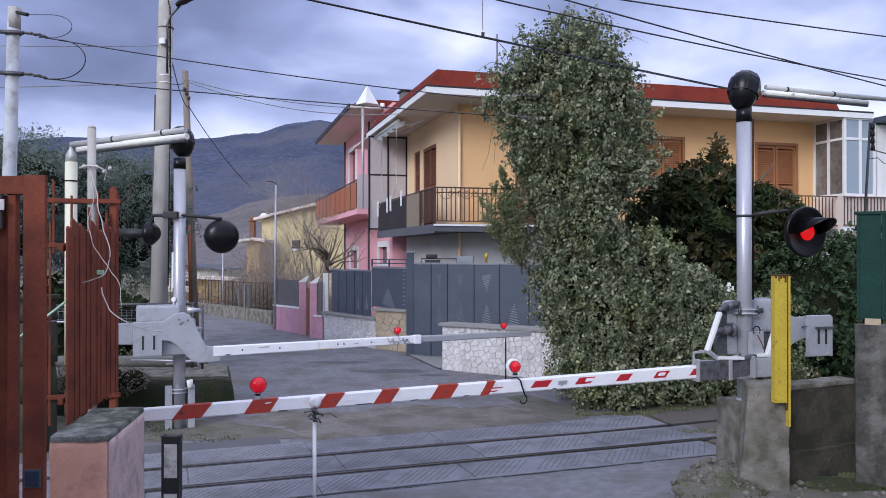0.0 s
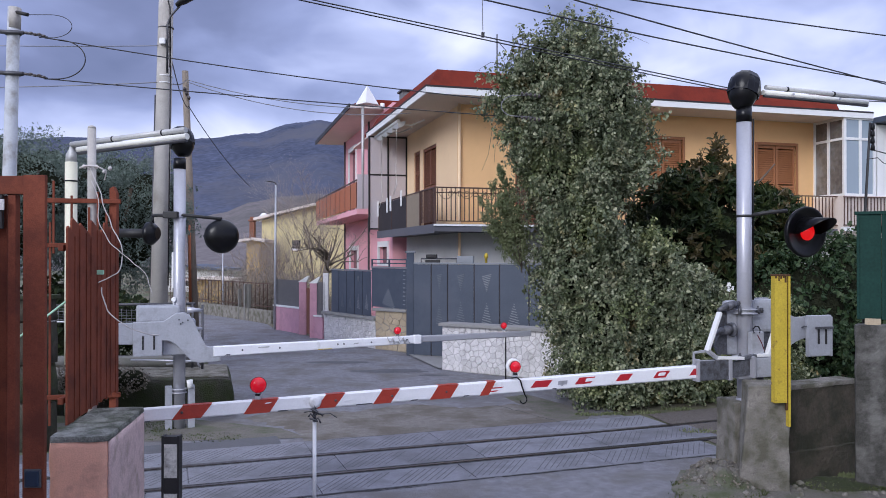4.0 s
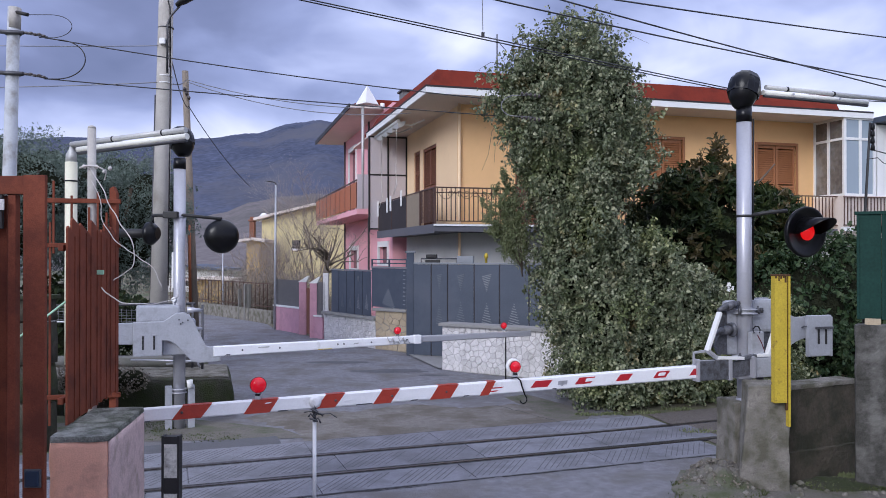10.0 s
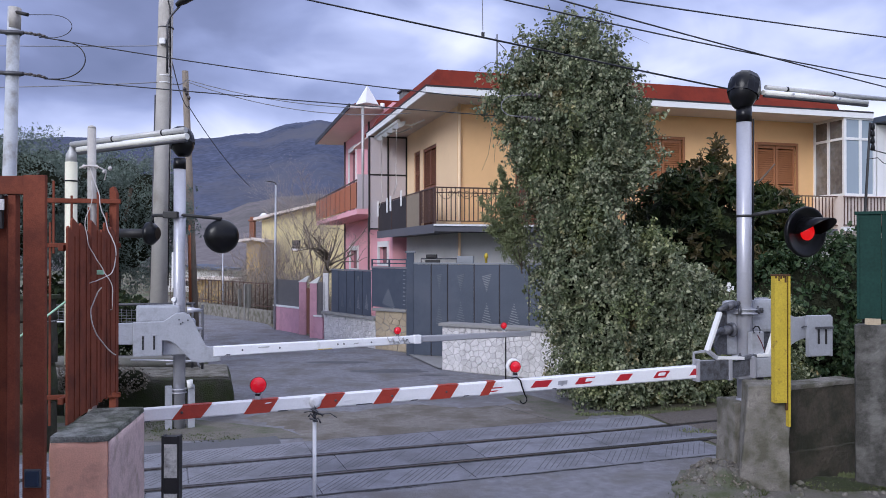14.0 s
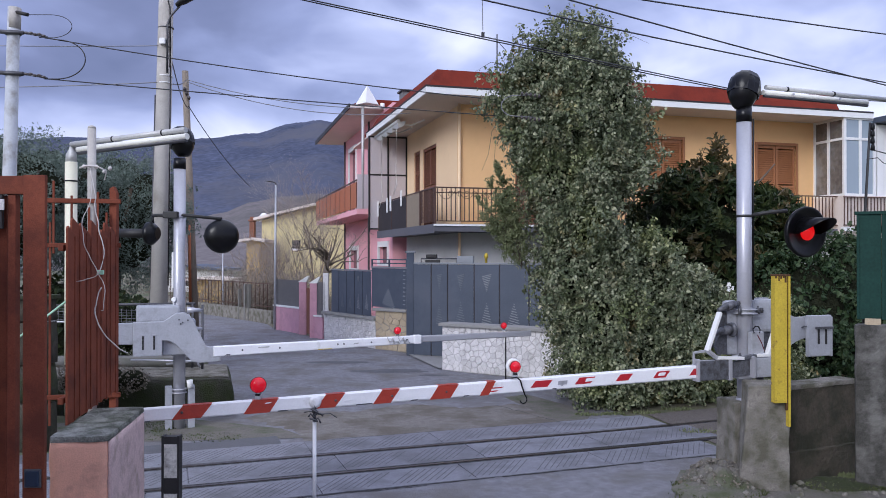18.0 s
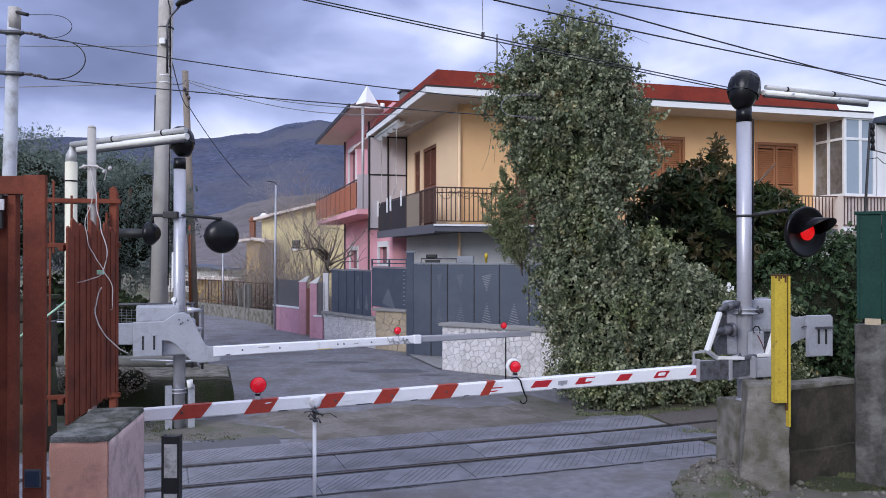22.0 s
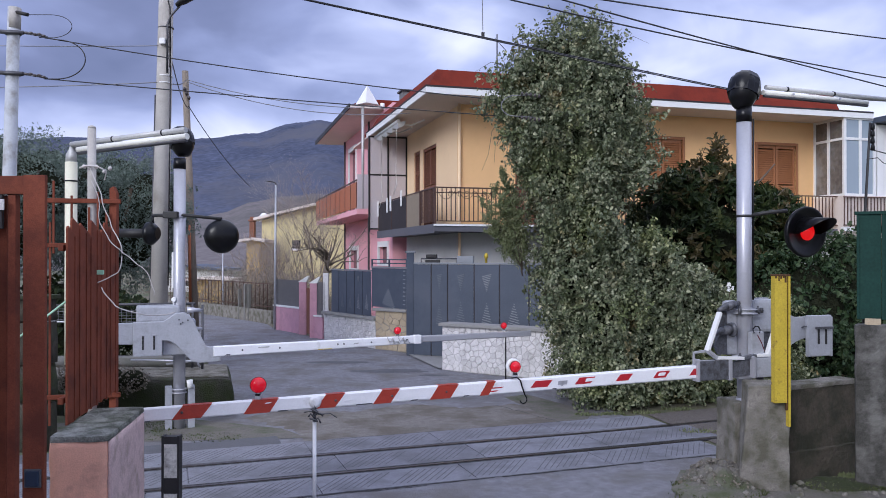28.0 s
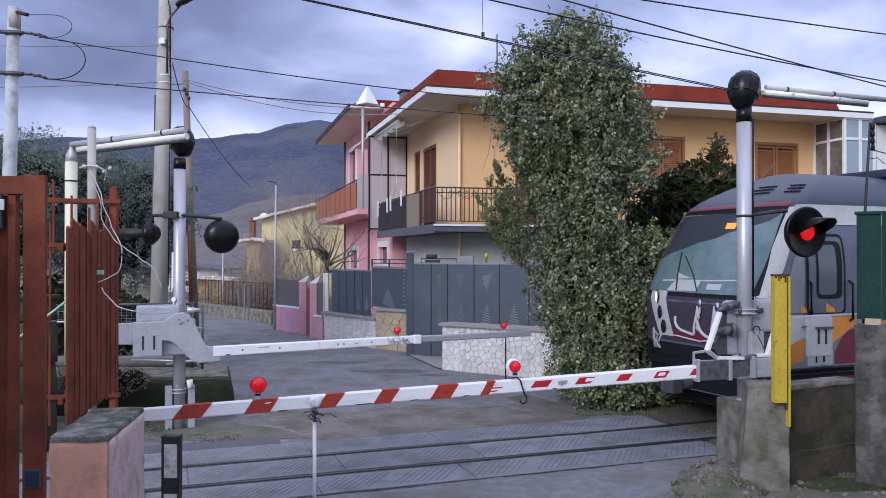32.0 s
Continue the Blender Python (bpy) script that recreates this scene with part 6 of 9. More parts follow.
shutter("shutter", 2.61, 4.33, FLOOR1 + 0.06, 6.15, "x", 0.02, SHUTTER)
shutter("shutter", 4.72, 5.53, 4.68, 6.18, "x", 0.02, SHUTTER, 1)
shutter("shutter", 5.9, 7.33, FLOOR1 + 0.06, 6.18, "y", 0.02, SHUTTER_TAN)
shutter("shutter", 10.1, 11.6, FLOOR1 + 0.06, 6.14, "y", 0.02, SHUTTER_TAN)
shutter("shutter", 1.7, 3.0, FLOOR1 + 0.06, 6.1, "y", 0.02, SHUTTER)
for u0, u1, z1 in ((5.9, 7.33, 6.18), (10.1, 11.6, 6.14)):
    for p, q, c, e in ((u0 - 0.08, u0, FLOOR1, z1), (u1, u1 + 0.08, FLOOR1, z1), (u0 - 0.08, u1 + 0.08, z1, z1 + 0.09)):
        hbox("door_frame", p, q, -0.03, 0.05, c, e, SHUTTER_TAN)
# balcony: slab, railings, dark lower screens
BD = 1.06
hbox("balcony_slab", -BD - 0.02, 9.0, -BD - 0.02, 0.0, 3.20, FLOOR1, SLAB, "grey balcony slab", 0.01)
hbox("balcony_slab", -BD - 0.02, 0.0, 0.0, 6.7, 3.20, FLOOR1, SLAB, "grey balcony slab", 0.01)
hbox("slab_edge", -BD - 0.05, 9.0, -BD - 0.05, -BD - 0.022, 3.355, FLOOR1 + 0.03, WHITE, "pale slab edge")
hbox("slab_edge", -BD - 0.05, -BD - 0.022, -BD - 0.022, 6.7, 3.16, FLOOR1 + 0.03, SLAB, "grey slab edge")
bal = thing_part("balcony_railing", house)
TOPZ = 4.43
bm = B()
box(bm, -BD, 9.0, -BD - 0.025, -BD + 0.025, TOPZ - 0.035, TOPZ, 0.006)
part("top_rail", bm, RAILING, bal)
bm = B()
box(bm, -BD - 0.025, -BD + 0.025, -BD + 0.03, 6.6, TOPZ - 0.035, TOPZ, 0.006)
part("top_rail", bm, RAILING, bal)
for z in (FLOOR1 + 0.10, TOPZ - 0.17):
    bm = B()
    box(bm, -BD, 9.0, -BD - 0.012, -BD + 0.012, z, z + 0.025, 0.003)
    part("mid_rail", bm, RAILING, bal)
bm = B()
box(bm, -0.012, 0.012, -0.012, 0.012, FLOOR1 + 0.10, TOPZ - 0.04, 0.0)
bar = mesh_of(bm, "baluster", RAILING)
for k in range(76):
    piece("baluster", bar, bal, Matrix.Translation((-BD + 0.07 + 0.13 * k, -BD, 0)))
for k in range(12):
    piece("baluster", bar, bal, Matrix.Translation((-BD, -BD + 0.13 + 0.13 * k, 0)))
bm = B()
box(bm, -0.03, 0.03, -0.03, 0.03, FLOOR1, TOPZ, 0.005)
post = mesh_of(bm, "post", RAILING)
for x, y in ((-BD, -BD), (-BD, 0.55), (-BD, 2.2), (-BD, 4.4), (-BD, 6.58), (1.6, -BD), (4.4, -BD), (7.2, -BD)):
    piece("post", post, bal, Matrix.Translation((x, y, 0)))
for k in range(6):
    c = V(0.38 + 0.15 * k, -BD - 0.015, TOPZ - 0.26)
    bm = B()
    tube(bm, [c + V(math.cos(t) * 0.06, 0, math.sin(t) * 0.075) for t in [i * 0.7 for i in range(10)]], 0.008, 5)
    part("scroll", bm, RAILING, bal)
for y0, y1, mat, lab in ((0.58, 2.17, BEIGE, "beige sheet panel"), (2.23, 4.37, DARK_SHEET, "dark sheet panel"), (4.43, 6.55, DARK_SHEET, "dark sheet panel")):
    bm = B()
    box(bm, -BD - 0.02, -BD - 0.008, y0, y1, FLOOR1 + 0.02, TOPZ - 0.05, 0.002)
    part("screen_panel", bm, mat, bal, lab)
# white towels or clips over the railing
for y, z0, z1 in ((2.75, 4.12, 4.62), (4.9, 4.02, 4.52), (4.35, 4.05, 4.55), (6.5, 3.95, 4.5)):
    hbox("white_bracket", -BD - 0.06, -BD - 0.03, y, y + 0.16, z0, z1, WHITE, "white bracket", 0.004)
# glazed screen across the balcony's end
gs = thing_part("glazed_screen", house)
for x in (-1.42, -0.72, -0.03):
    bm = B()
    box(bm, x - 0.03, x + 0.03, 6.58, 6.64, FLOOR1, 6.90, 0.004)
    part("mullion", bm, BLACK_MATT, gs)
for z in (3.5, 5.48, 6.87):
    bm = B()
    box(bm, -1.42, 0.0, 6.585, 6.635, z - 0.03, z + 0.03, 0.004)
    part("transom", bm, BLACK_MATT, gs)
for x0, x1 in ((-1.39, -0.75), (-0.69, -0.06)):
    for z0, z1 in ((3.53, 5.45), (5.51, 6.84)):
        bm = B()
        box(bm, x0, x1, 6.60, 6.615, z0, z1)
        part("pane", bm, FROSTED, gs)
aw = thing_part("awning", house)
bm = B()
cyl(bm, (-1.25, 2.6, 6.80), (-1.25, 6.3, 6.80), 0.06, seg=10)
for k in range(12):
    y = 2.6 + 0.3 * k
    prism(bm, [(-1.28, 6.78), (-1.24, 6.58 + 0.05 * (k % 3)), (-1.06, 6.66 + 0.04 * ((k * 2) % 3)), (-1.0, 6.80)], y, y + 0.28)
part("roll", bm, TUBE, aw, "rolled grey awning")
for y in (2.4, 4.0):
    bm = B()
    tube(bm, [(-0.45, y, 6.84), (-0.8, y + 0.3, 6.70), (-1.22, y + 0.6, 6.76)], 0.03, 6)
    part("awning_arm", bm, WHITE, aw)
for y, z0 in ((3.0, 4.5), (5.3, 4.2)):
    bm = B()
    tube(bm, [(-1.22, y, 6.75), (-1.24, y, 5.2), (-1.2, y + 0.05, z0 + 0.4), (-1.25, y + 0.3, z0)], 0.012, 5)
    part("pull_cord", bm, WHITE, aw, "white pull cord")
# glazed veranda at the far end, with its own railing
ver = thing_part("veranda", house)
VX0, VX1, VY = 12.35, 13.5, -1.3
for x, y in ((VX0, VY), (VX1, VY), (12.95, VY), (VX0, -0.65), (VX0, -0.03)):
    bm = B()
    box(bm, x - 0.045, x + 0.045, y - 0.045, y + 0.045, 4.45, 6.93, 0.006)
    part("mullion", bm, WHITE, ver, "white window frame")
for z in (4.47, 6.25, 6.90):
    bm = B()
    box(bm, VX0, VX1, VY - 0.04, VY + 0.04, z - 0.04, z + 0.04, 0.005)
    part("transom", bm, WHITE, ver)
    bm = B()
    box(bm, VX0 - 0.04, VX0 + 0.04, VY, 0.0, z - 0.04, z + 0.04, 0.005)
    part("transom", bm, WHITE, ver)
for z0, z1 in ((4.51, 6.21), (6.29, 6.86)):
    for x0, x1 in ((VX0 + 0.05, 12.9), (13.0, VX1 - 0.05)):
        bm = B()
        box(bm, x0, x1, VY - 0.006, VY + 0.006, z0, z1)
        part("pane", bm, PANE, ver)
    for y0, y1 in ((VY + 0.05, -0.7), (-0.6, -0.08)):
        bm = B()
        box(bm, VX0 - 0.006, VX0 + 0.006, y0, y1, z0, z1)
        part("pane", bm, PANE_GREY, ver)
bm = B()
box(bm, VX0 - 0.05, 16.5, VY - 0.06, 0.0, 3.2, 4.44, 0.01)
part("parapet", bm, SOFFIT, ver, "pale parapet")
hbox("balcony_slab", 9.02, VX0 - 0.06, -BD - 0.02, 0.0, 3.20, FLOOR1, SLAB, "grey balcony slab", 0.01)
bal2 = thing_part("balcony_railing", house)
for z in (TOPZ - 0.03, FLOOR1 + 0.1):
    bm = B()
    box(bm, 9.05, VX0 - 0.06, -BD - 0.02, -BD + 0.02, z, z + 0.035, 0.005)
    part("rail", bm, RAILING, bal2)
for k in range(24):
    piece("baluster", bar, bal2, Matrix.Translation((9.12 + 0.13 * k, -BD, 0)))
for z in (TOPZ - 0.06, FLOOR1 + 0.1):
    bm = B()
    box(bm, VX0 - 0.15, 16.4, VY - 0.14, VY - 0.10, z, z + 0.035, 0.005)
    part("rail", bm, RAILING, bal2)
for k in range(31):
    piece("baluster", bar, bal2, Matrix.Translation((VX0 - 0.12 + 0.13 * k, VY - 0.12, 0)))
hbox("slab_edge", VX0 - 0.2, 16.5, VY - 0.20, VY - 0.062, 3.30, 3.43, WHITE, "white slab edge")
# wrought scrolls under the hand rail
for cx, s in ((-0.62, 1), (-0.36, -1), (-0.16, 1), (0.08, -1), (0.34, 1), (0.60, -1)):
    bm = B()
    pts = []
    for k in range(22):
        a = 0.42 * k
        r = 0.095 * (1 - 0.035 * k)
        pts.append((cx + s * r * math.cos(a), -BD - 0.02, TOPZ - 0.20 + r * math.sin(a)))
    tube(bm, pts, 0.009, 5)
    part("scroll", bm, RAILING, bal, "wrought-iron scroll")
for x0, x1, dip in ((-1.0, -0.5, 0.22), (-0.40, 0.10, 0.20), (0.10, 0.62, 0.20)):
    bm = B()
    tube(bm, [(x0 + (x1 - x0) * k / 8, -BD - 0.02, TOPZ - 0.12 - dip * math.sin(math.pi * k / 8)) for k in range(9)], 0.008, 5)
    part("scroll", bm, RAILING, bal, "wrought-iron scroll")
dish = thing_part("wall_lamp", house)
bm = B()
lathe(bm, (6.05, -0.02, 6.55), (0, -1, 0), [(0, 0.05), (0.06, 0.05), (0.07, 0.15), (0.12, 0.13), (0.15, 0.05)], 14)
part("globe", bm, FROSTED, dish, "grey round wall lamp")
# white end house beyond
whitehouse = thing("white_house", "white-walled house beside the yellow one with a dark eave", "house", HOUSE)


def wbox(name, x0, x1, y0, y1, z0, z1, mat, label=""):
    bm = B()
    box(bm, x0, x1, y0, y1, z0, z1, 0.01)
    part(name, bm, mat, whitehouse, label)


wbox("wall", 13.62, 24.0, -1.32, -0.02, -0.05, 6.75, WHITE)
wbox("wall", 15.05, 24.0, -0.02, 8.0, -0.05, 6.75, WHITE)
wbox("roof_edge", 13.45, 24.5, -2.3, 8.5, 6.78, 6.95, FENCE_GREY, "grey roof edge")
wbox("window", 15.6, 16.6, -1.83, -1.79, 5.0, 6.4, PANE_DARK)
wbox("balcony_band", 14.0, 20.0, -2.6, -1.85, 3.3, 4.3, FROSTED)

# ---- the pink house ----
PINKM = pose(-2.98, 29.0, 0, 0, 0, 16.1)
pink = thing("pink_house", "two-storey pink house with a russet balcony front", "house", PINKM)


def pbox(name, x0, x1, y0, y1, z0, z1, mat, label="", bevel=0.0):
    bm = B()
    box(bm, x0, x1, y0, y1, z0, z1, bevel)
    return part(name, bm, mat, pink, label)


PE = 8.25
bm = wall_with_holes("x", 1.2, 0.3, 0.2, 11.3, -0.05, PE, [(8.0, 9.9, 4.45, 7.5), (7.5, 9.6, 1.9, 2.75), (0.9, 2.6, 2.2, 2.86)])
part("side_wall", bm, PINK, pink, "pink plaster")
pbox("front_wall", 1.5, 11.0, 0.2, 0.5, -0.05, PE, PINK)
pbox("back_wall", 1.5, 11.0, 11.0, 11.3, -0.05, PE, PINK)
for y0, y1, z0, z1 in ((8.0, 9.9, 4.45, 7.5), (7.5, 9.6, 1.9, 2.75), (0.9, 2.6, 2.2, 2.86)):
    fr = thing_part("window", pink)
    for a, b, c, e in ((y0 - 0.14, y0, z0, z1), (y1, y1 + 0.14, z0, z1), (y0 - 0.14, y1 + 0.14, z1, z1 + 0.22), (y0 - 0.14, y1 + 0.14, z0 - 0.08, z0)):
        bm = B()
        box(bm, 1.13, 1.22, a, b, c, e, 0.006)
        part("surround", bm, WHITE, fr, "white surround")
    bm = B()
    box(bm, 1.34, 1.36, y0, y1, z0, z1)
    part("pane", bm, PANE_DARK, fr)
pbox("corner_pipe", 1.12, 1.19, 4.7, 4.78, 0.0, PE, DARK_STEEL, "dark downpipe")
pbox("corner_pipe", 1.12, 1.19, 11.2, 11.28, 0.0, PE, DARK_STEEL, "dark downpipe")
pbox("soffit", -0.15, 11.4, 1.7, 12.4, PE, PE + 0.08, SOFFIT, "pale soffit")
pbox("fascia", -0.2, -0.15, 1.7, 12.4, PE - 0.03, PE + 0.16, BLACK_MATT, "dark gutter edge")
bm = B()
prism(bm, [(-0.15, PE + 0.1), (0.5, PE + 0.36), (10.8, PE + 0.36), (11.4, PE + 0.1)], 1.7, 12.4)
part("roof", bm, TILE_RED, pink, "terracotta roof")
pbox("balcony_slab", 0.0, 1.2, 0.95, 13.4, 4.10, 4.30, PINK, "pink balcony slab")
for k in range(9):
    pbox("balcony_panel", -0.02, 0.0, 0.98 + 1.38 * k, 2.34 + 1.38 * k, 4.34, 5.32, ORANGE_SHEET, "russet sheet panel", 0.003)
pbox("balcony_rail", -0.035, 0.015, 0.95, 13.4, 5.36, 5.41, RAILING)
for k in range(10):
    pbox("baluster", -0.035, -0.022, 0.95 + 1.38 * k, 0.99 + 1.38 * k, 4.30, 5.36, RAILING)
pbox("end_screen", 0.0, 1.1, 0.93, 0.95, 4.3, 5.6, FROSTED, "frosted balcony screen")
mast = thing("white_mast", "white pyramid-topped mast at the pink balcony corner", "mast")
bm = B()
cyl(bm, (-3.04, 30.0, 4.3), (-3.04, 30.0, 8.4), 0.055, seg=10)
part("pole", bm, TUBE, mast)
bm = B()
lathe(bm, (-2.88, 30.0, 8.25), (0, 0, 1), [(0, 0.44), (0.012, 0.44), (0.72, 0.012)], 4)
for f in bm.faces:
    f.smooth = False
part("pyramid", bm, WHITE, mast, "white pyramid cap")
bm = B()
cyl(bm, (-2.3, 30.0, 8.1), (-2.3, 30.0, 8.3), 0.08, seg=10)
tube(bm, [(-3.04, 30.0, 8.2), (-2.3, 30.0, 8.2)], 0.02, 6)
part("side_lamp", bm, WHITE, mast)

# ---- fence, gate and stone walls by the road ----
def cells(length, height, size, rnd):
    """Irregular many-sided stones that fill a rectangle: each keeps what lies nearer to it than to its neighbours."""
    nx, nz = max(1, round(length / size)), max(1, round(height / (size * 0.85)))
    seeds = [((i + 0.5 + rnd.uniform(-0.42, 0.42) + 0.25 * (j % 2)) * length / nx, (j + 0.5 + rnd.uniform(-0.4, 0.4)) * height / nz) for i in range(nx) for j in range(nz)]
    for a in seeds:
        poly = [(0, 0), (length, 0), (length, height), (0, height)]
        for b in seeds:
            if b is a or abs(b[0] - a[0]) > 3 * size or abs(b[1] - a[1]) > 3 * size:
                continue
            nxx, nzz = b[0] - a[0], b[1] - a[1]
            lim = ((b[0] ** 2 + b[1] ** 2) - (a[0] ** 2 + a[1] ** 2)) / 2
            res = []
            for p, q in zip(poly, poly[1:] + poly[:1]):
                dp, dq = p[0] * nxx + p[1] * nzz - lim, q[0] * nxx + q[1] * nzz - lim
                if dp <= 0:
                    res.append(p)
                if dp * dq < 0:
                    t = dp / (dp - dq)
                    res.append((p[0] + (q[0] - p[0]) * t, p[1] + (q[1] - p[1]) * t))
            poly = res
            if len(poly) < 3:
                break
        if len(poly) >= 3:
            cx, cz = sum(p[0] for p in poly) / len(poly), sum(p[1] for p in poly) / len(poly)
            yield (cx, cz), [(p[0] - cx, p[1] - cz) for p in poly]


def stone_wall(name, m, length, height, thick, mat, label, cap=True, seed=1, mortar=MORTAR, size=0.20):
    """Crazy-paved masonry: many-sided stones set proud of a mortar body, each stone a piece of its own."""
    wl_ = thing(name, label, "stone wall", m, kind="structure")
    bm = B()
    box(bm, 0, length, 0.03, thick, -0.05, height, 0.004)
    part("mortar", bm, mortar, wl_)
    rnd = random.Random(seed)
    for (cx, cz), poly in cells(length, height, size, rnd):
        bm = B()
        big = max(math.hypot(*p) for p in poly)
        k0, k1 = 1 - 0.004 / big, 1 - 0.013 / big
        poly = [(x * rnd.uniform(0.86, 1.06), z * rnd.uniform(0.86, 1.06)) for x, z in poly]
        base = [bm.verts.new((x * k0, 0.04, z * k0)) for x, z in poly]
        face = [bm.verts.new((x * k1, 0.016 + rnd.uniform(-0.010, 0.010), z * k1)) for x, z in poly]
        n = len(poly)
        for i in range(n):
            bm.faces.new((base[i], base[(i + 1) % n], face[(i + 1) % n], face[i]))
        bm.faces.new(face)
        bmesh.ops.recalc_face_normals(bm, faces=bm.faces[:])
        part("stone", bm, mat, wl_, m=Matrix.Translation((cx, 0, cz)))
    if cap:
        bm = B()
        box(bm, -0.05, length + 0.05, -0.06, thick + 0.05, height, height + 0.07, 0.01)
        part("coping", bm, PAVING, wl_, "pale stone coping")
    return wl_


def between(p, q):
    d = Vector(q) - Vector(p)
    return Matrix.Translation((p[0], p[1], 0)) @ Matrix.Rotation(math.atan2(d.y, d.x), 4, "Z"), d.length


m, L = between((-3.62, 23.95), (-1.85, 21.55))
stone_wall("stone_wall", m, L, 0.78, 0.3, STONE, "pale crazy-paved stone wall under the grey fence", seed=3, mortar=MORTAR_PALE, size=0.135)
m, L = between((-1.85, 21.5), (-0.98, 20.85))
stone_wall("stone_pillar", m, L, 1.05, 0.5, STONE_TAN, "tan rubble-stone pillar beside the driveway gate", seed=5)
m, L = between((-0.03, 17.7), (2.9, 15.85))
stone_wall("stone_wall", m, L, 0.98, 0.35, STONE, "pale crazy-paved stone wall beside the gate", seed=8, mortar=MORTAR_PALE, size=0.15)


def fan(parent, m, up, width, height, n, mat):
    """A fan of slanted slits, narrowing to a point, each a part of its own."""
    for i in range(n):
        f = (i + 0.6) / n
        w = width * f / 2
        bm = B()
        box(bm, -w, w, -0.003, 0.003, -0.0095, 0.0095, 0, m @ Matrix.Translation((0, 0, -height * f if up else height * f)) @ Matrix.Rotation(radians(14 if up else -14), 4, "Y"))
        part("slit", bm, mat, parent, "" if i else "slanted slit of a fan pattern")


def panel_fence(name, p, q, z0, z1, seams, label, fans, open_top=False):
    """Sheet-steel panels between posts; fans gives (panel, point height, point up, width, height, slit material)."""
    m, L = between(p, q)
    fn = thing(name, label, "fence", m)
    for k, (u0, u1) in enumerate(zip(seams, seams[1:])):
        bm = B()
        box(bm, u0 + 0.014, u1 - 0.014, 0.004 * (k % 2), 0.02 + 0.004 * (k % 2), z0, z1, 0.004)
        sheet_part = part("panel", bm, FENCE_GREY, fn)
        bm = B()
        box(bm, u0 - 0.011, u0 + 0.011, 0.012, 0.035, z0 - 0.05, z1 + 0.02, 0.003)
        part("post", bm, DARK_SHEET if k else FENCE_GREY, fn)
        for j, zc, up, w, h, slit in fans:
            if j == k:
                fan(sheet_part, Matrix.Translation(((u0 + u1) / 2, -0.003, zc)), up, w, h, 10, slit)
    bm = B()
    box(bm, -0.02, L + 0.02, -0.02, 0.04, z1 + 0.005, z1 + 0.045, 0.004)
    part("top_rail", bm, FENCE_PALE, fn)
    if open_top:
        for z in (z1 + 0.12, z1 + 0.22):
            bm = B()
            box(bm, 0.0, L, -0.012, 0.03, z, z + 0.03, 0.003)
            part("open_rail", bm, FENCE_GREY, fn)
        for u in (0.0, L * 0.5, L - 0.03):
            bm = B()
            box(bm, u, u + 0.03, -0.012, 0.03, z1 + 0.045, z1 + 0.25, 0.003)
            part("open_post", bm, FENCE_GREY, fn)
        for k in range(9):
            bm = B()
            box(bm, L - 0.16 + 0.012 * (k % 2), L - 0.06, -0.008, 0.0, z0 + 0.1 + 0.11 * k, z0 + 0.13 + 0.11 * k, 0.002)
            part("lattice_bar", bm, FENCE_PALE, fn, "pale wrought lattice")
    return fn


m, L = between((-3.36, 23.80), (-2.0, 21.95))
panel_fence("panel_fence", (-3.36, 23.80), (-2.0, 21.95), 0.86, 2.10, [L * k / 5 for k in range(6)], "dark grey sheet-steel fence on a stone wall",
            [(k, 1.46, True, 0.20, 0.42, FENCE_PALE if k > 2 else FENCE_SLIT) for k in range(1, 5)] + [(3, 1.74, False, 0.14, 0.22, FENCE_SLIT)])
m, L = between((-1.98, 21.92), (-0.95, 20.75))
panel_fence("panel_fence", (-1.98, 21.92), (-0.95, 20.75), 1.14, 2.20, [0.0, L], "dark grey sheet-steel fence with an open top on a stone pillar", [(0, 1.66, True, 0.62, 0.48, FENCE_PALE)], True)
gate2 = panel_fence("driveway_gate", (-0.72, 20.0), (3.4, 18.2), 0.05, 2.33, [-0.01, 0.461, 0.908, 1.615, 2.274, 3.012, 3.783, 4.502], "dark grey sheet-steel sliding driveway gate",
                    [(k, 1.42, True, w, 0.60, mt) for k, w, mt in ((1, 0.20, FENCE_SLIT), (2, 0.30, FENCE_SLIT), (3, 0.32, FENCE_PALE), (4, 0.36, FENCE_PALE), (5, 0.36, FENCE_PALE))]
                    + [(k, 1.66, False, w, 0.42, mt) for k, w, mt in ((1, 0.14, FENCE_SLIT), (2, 0.20, FENCE_SLIT), (3, 0.26, FENCE_PALE))])
gpost2 = thing("gate_post", "dark grey steel gate post with a flat cap", "post")
bm = B()
box(bm, -0.93, -0.74, 20.15, 20.34, 0, 2.62, 0.01)
part("shaft", bm, FENCE_GREY, gpost2)
bm = B()
box(bm, -0.97, -0.70, 20.11, 20.38, 2.62, 2.66, 0.006)
part("cap", bm, FENCE_PALE, gpost2)
gbox2 = thing("junction_box", "grey junction box on top of the driveway gate", "box")
bm = B()
box(bm, -0.22, 0.22, -0.03, 0.05, 2.372, 2.54, 0.01, Matrix.Translation((0.55, 19.45, 0)) @ Matrix.Rotation(radians(-23.6), 4, "Z"))
part("case", bm, FENCE_PALE, gbox2)
arm2 = thing("gate_closer", "dark folded gate closer with its rail on the gate", "gate closer")
bm = B()
tube(bm, [(-0.55, 19.935, 2.36), (-0.55, 19.935, 2.47), (0.34, 19.545, 2.47), (0.34, 19.545, 2.36)], 0.018, 6)
part("rail", bm, DARK_STEEL, arm2)
bm = B()
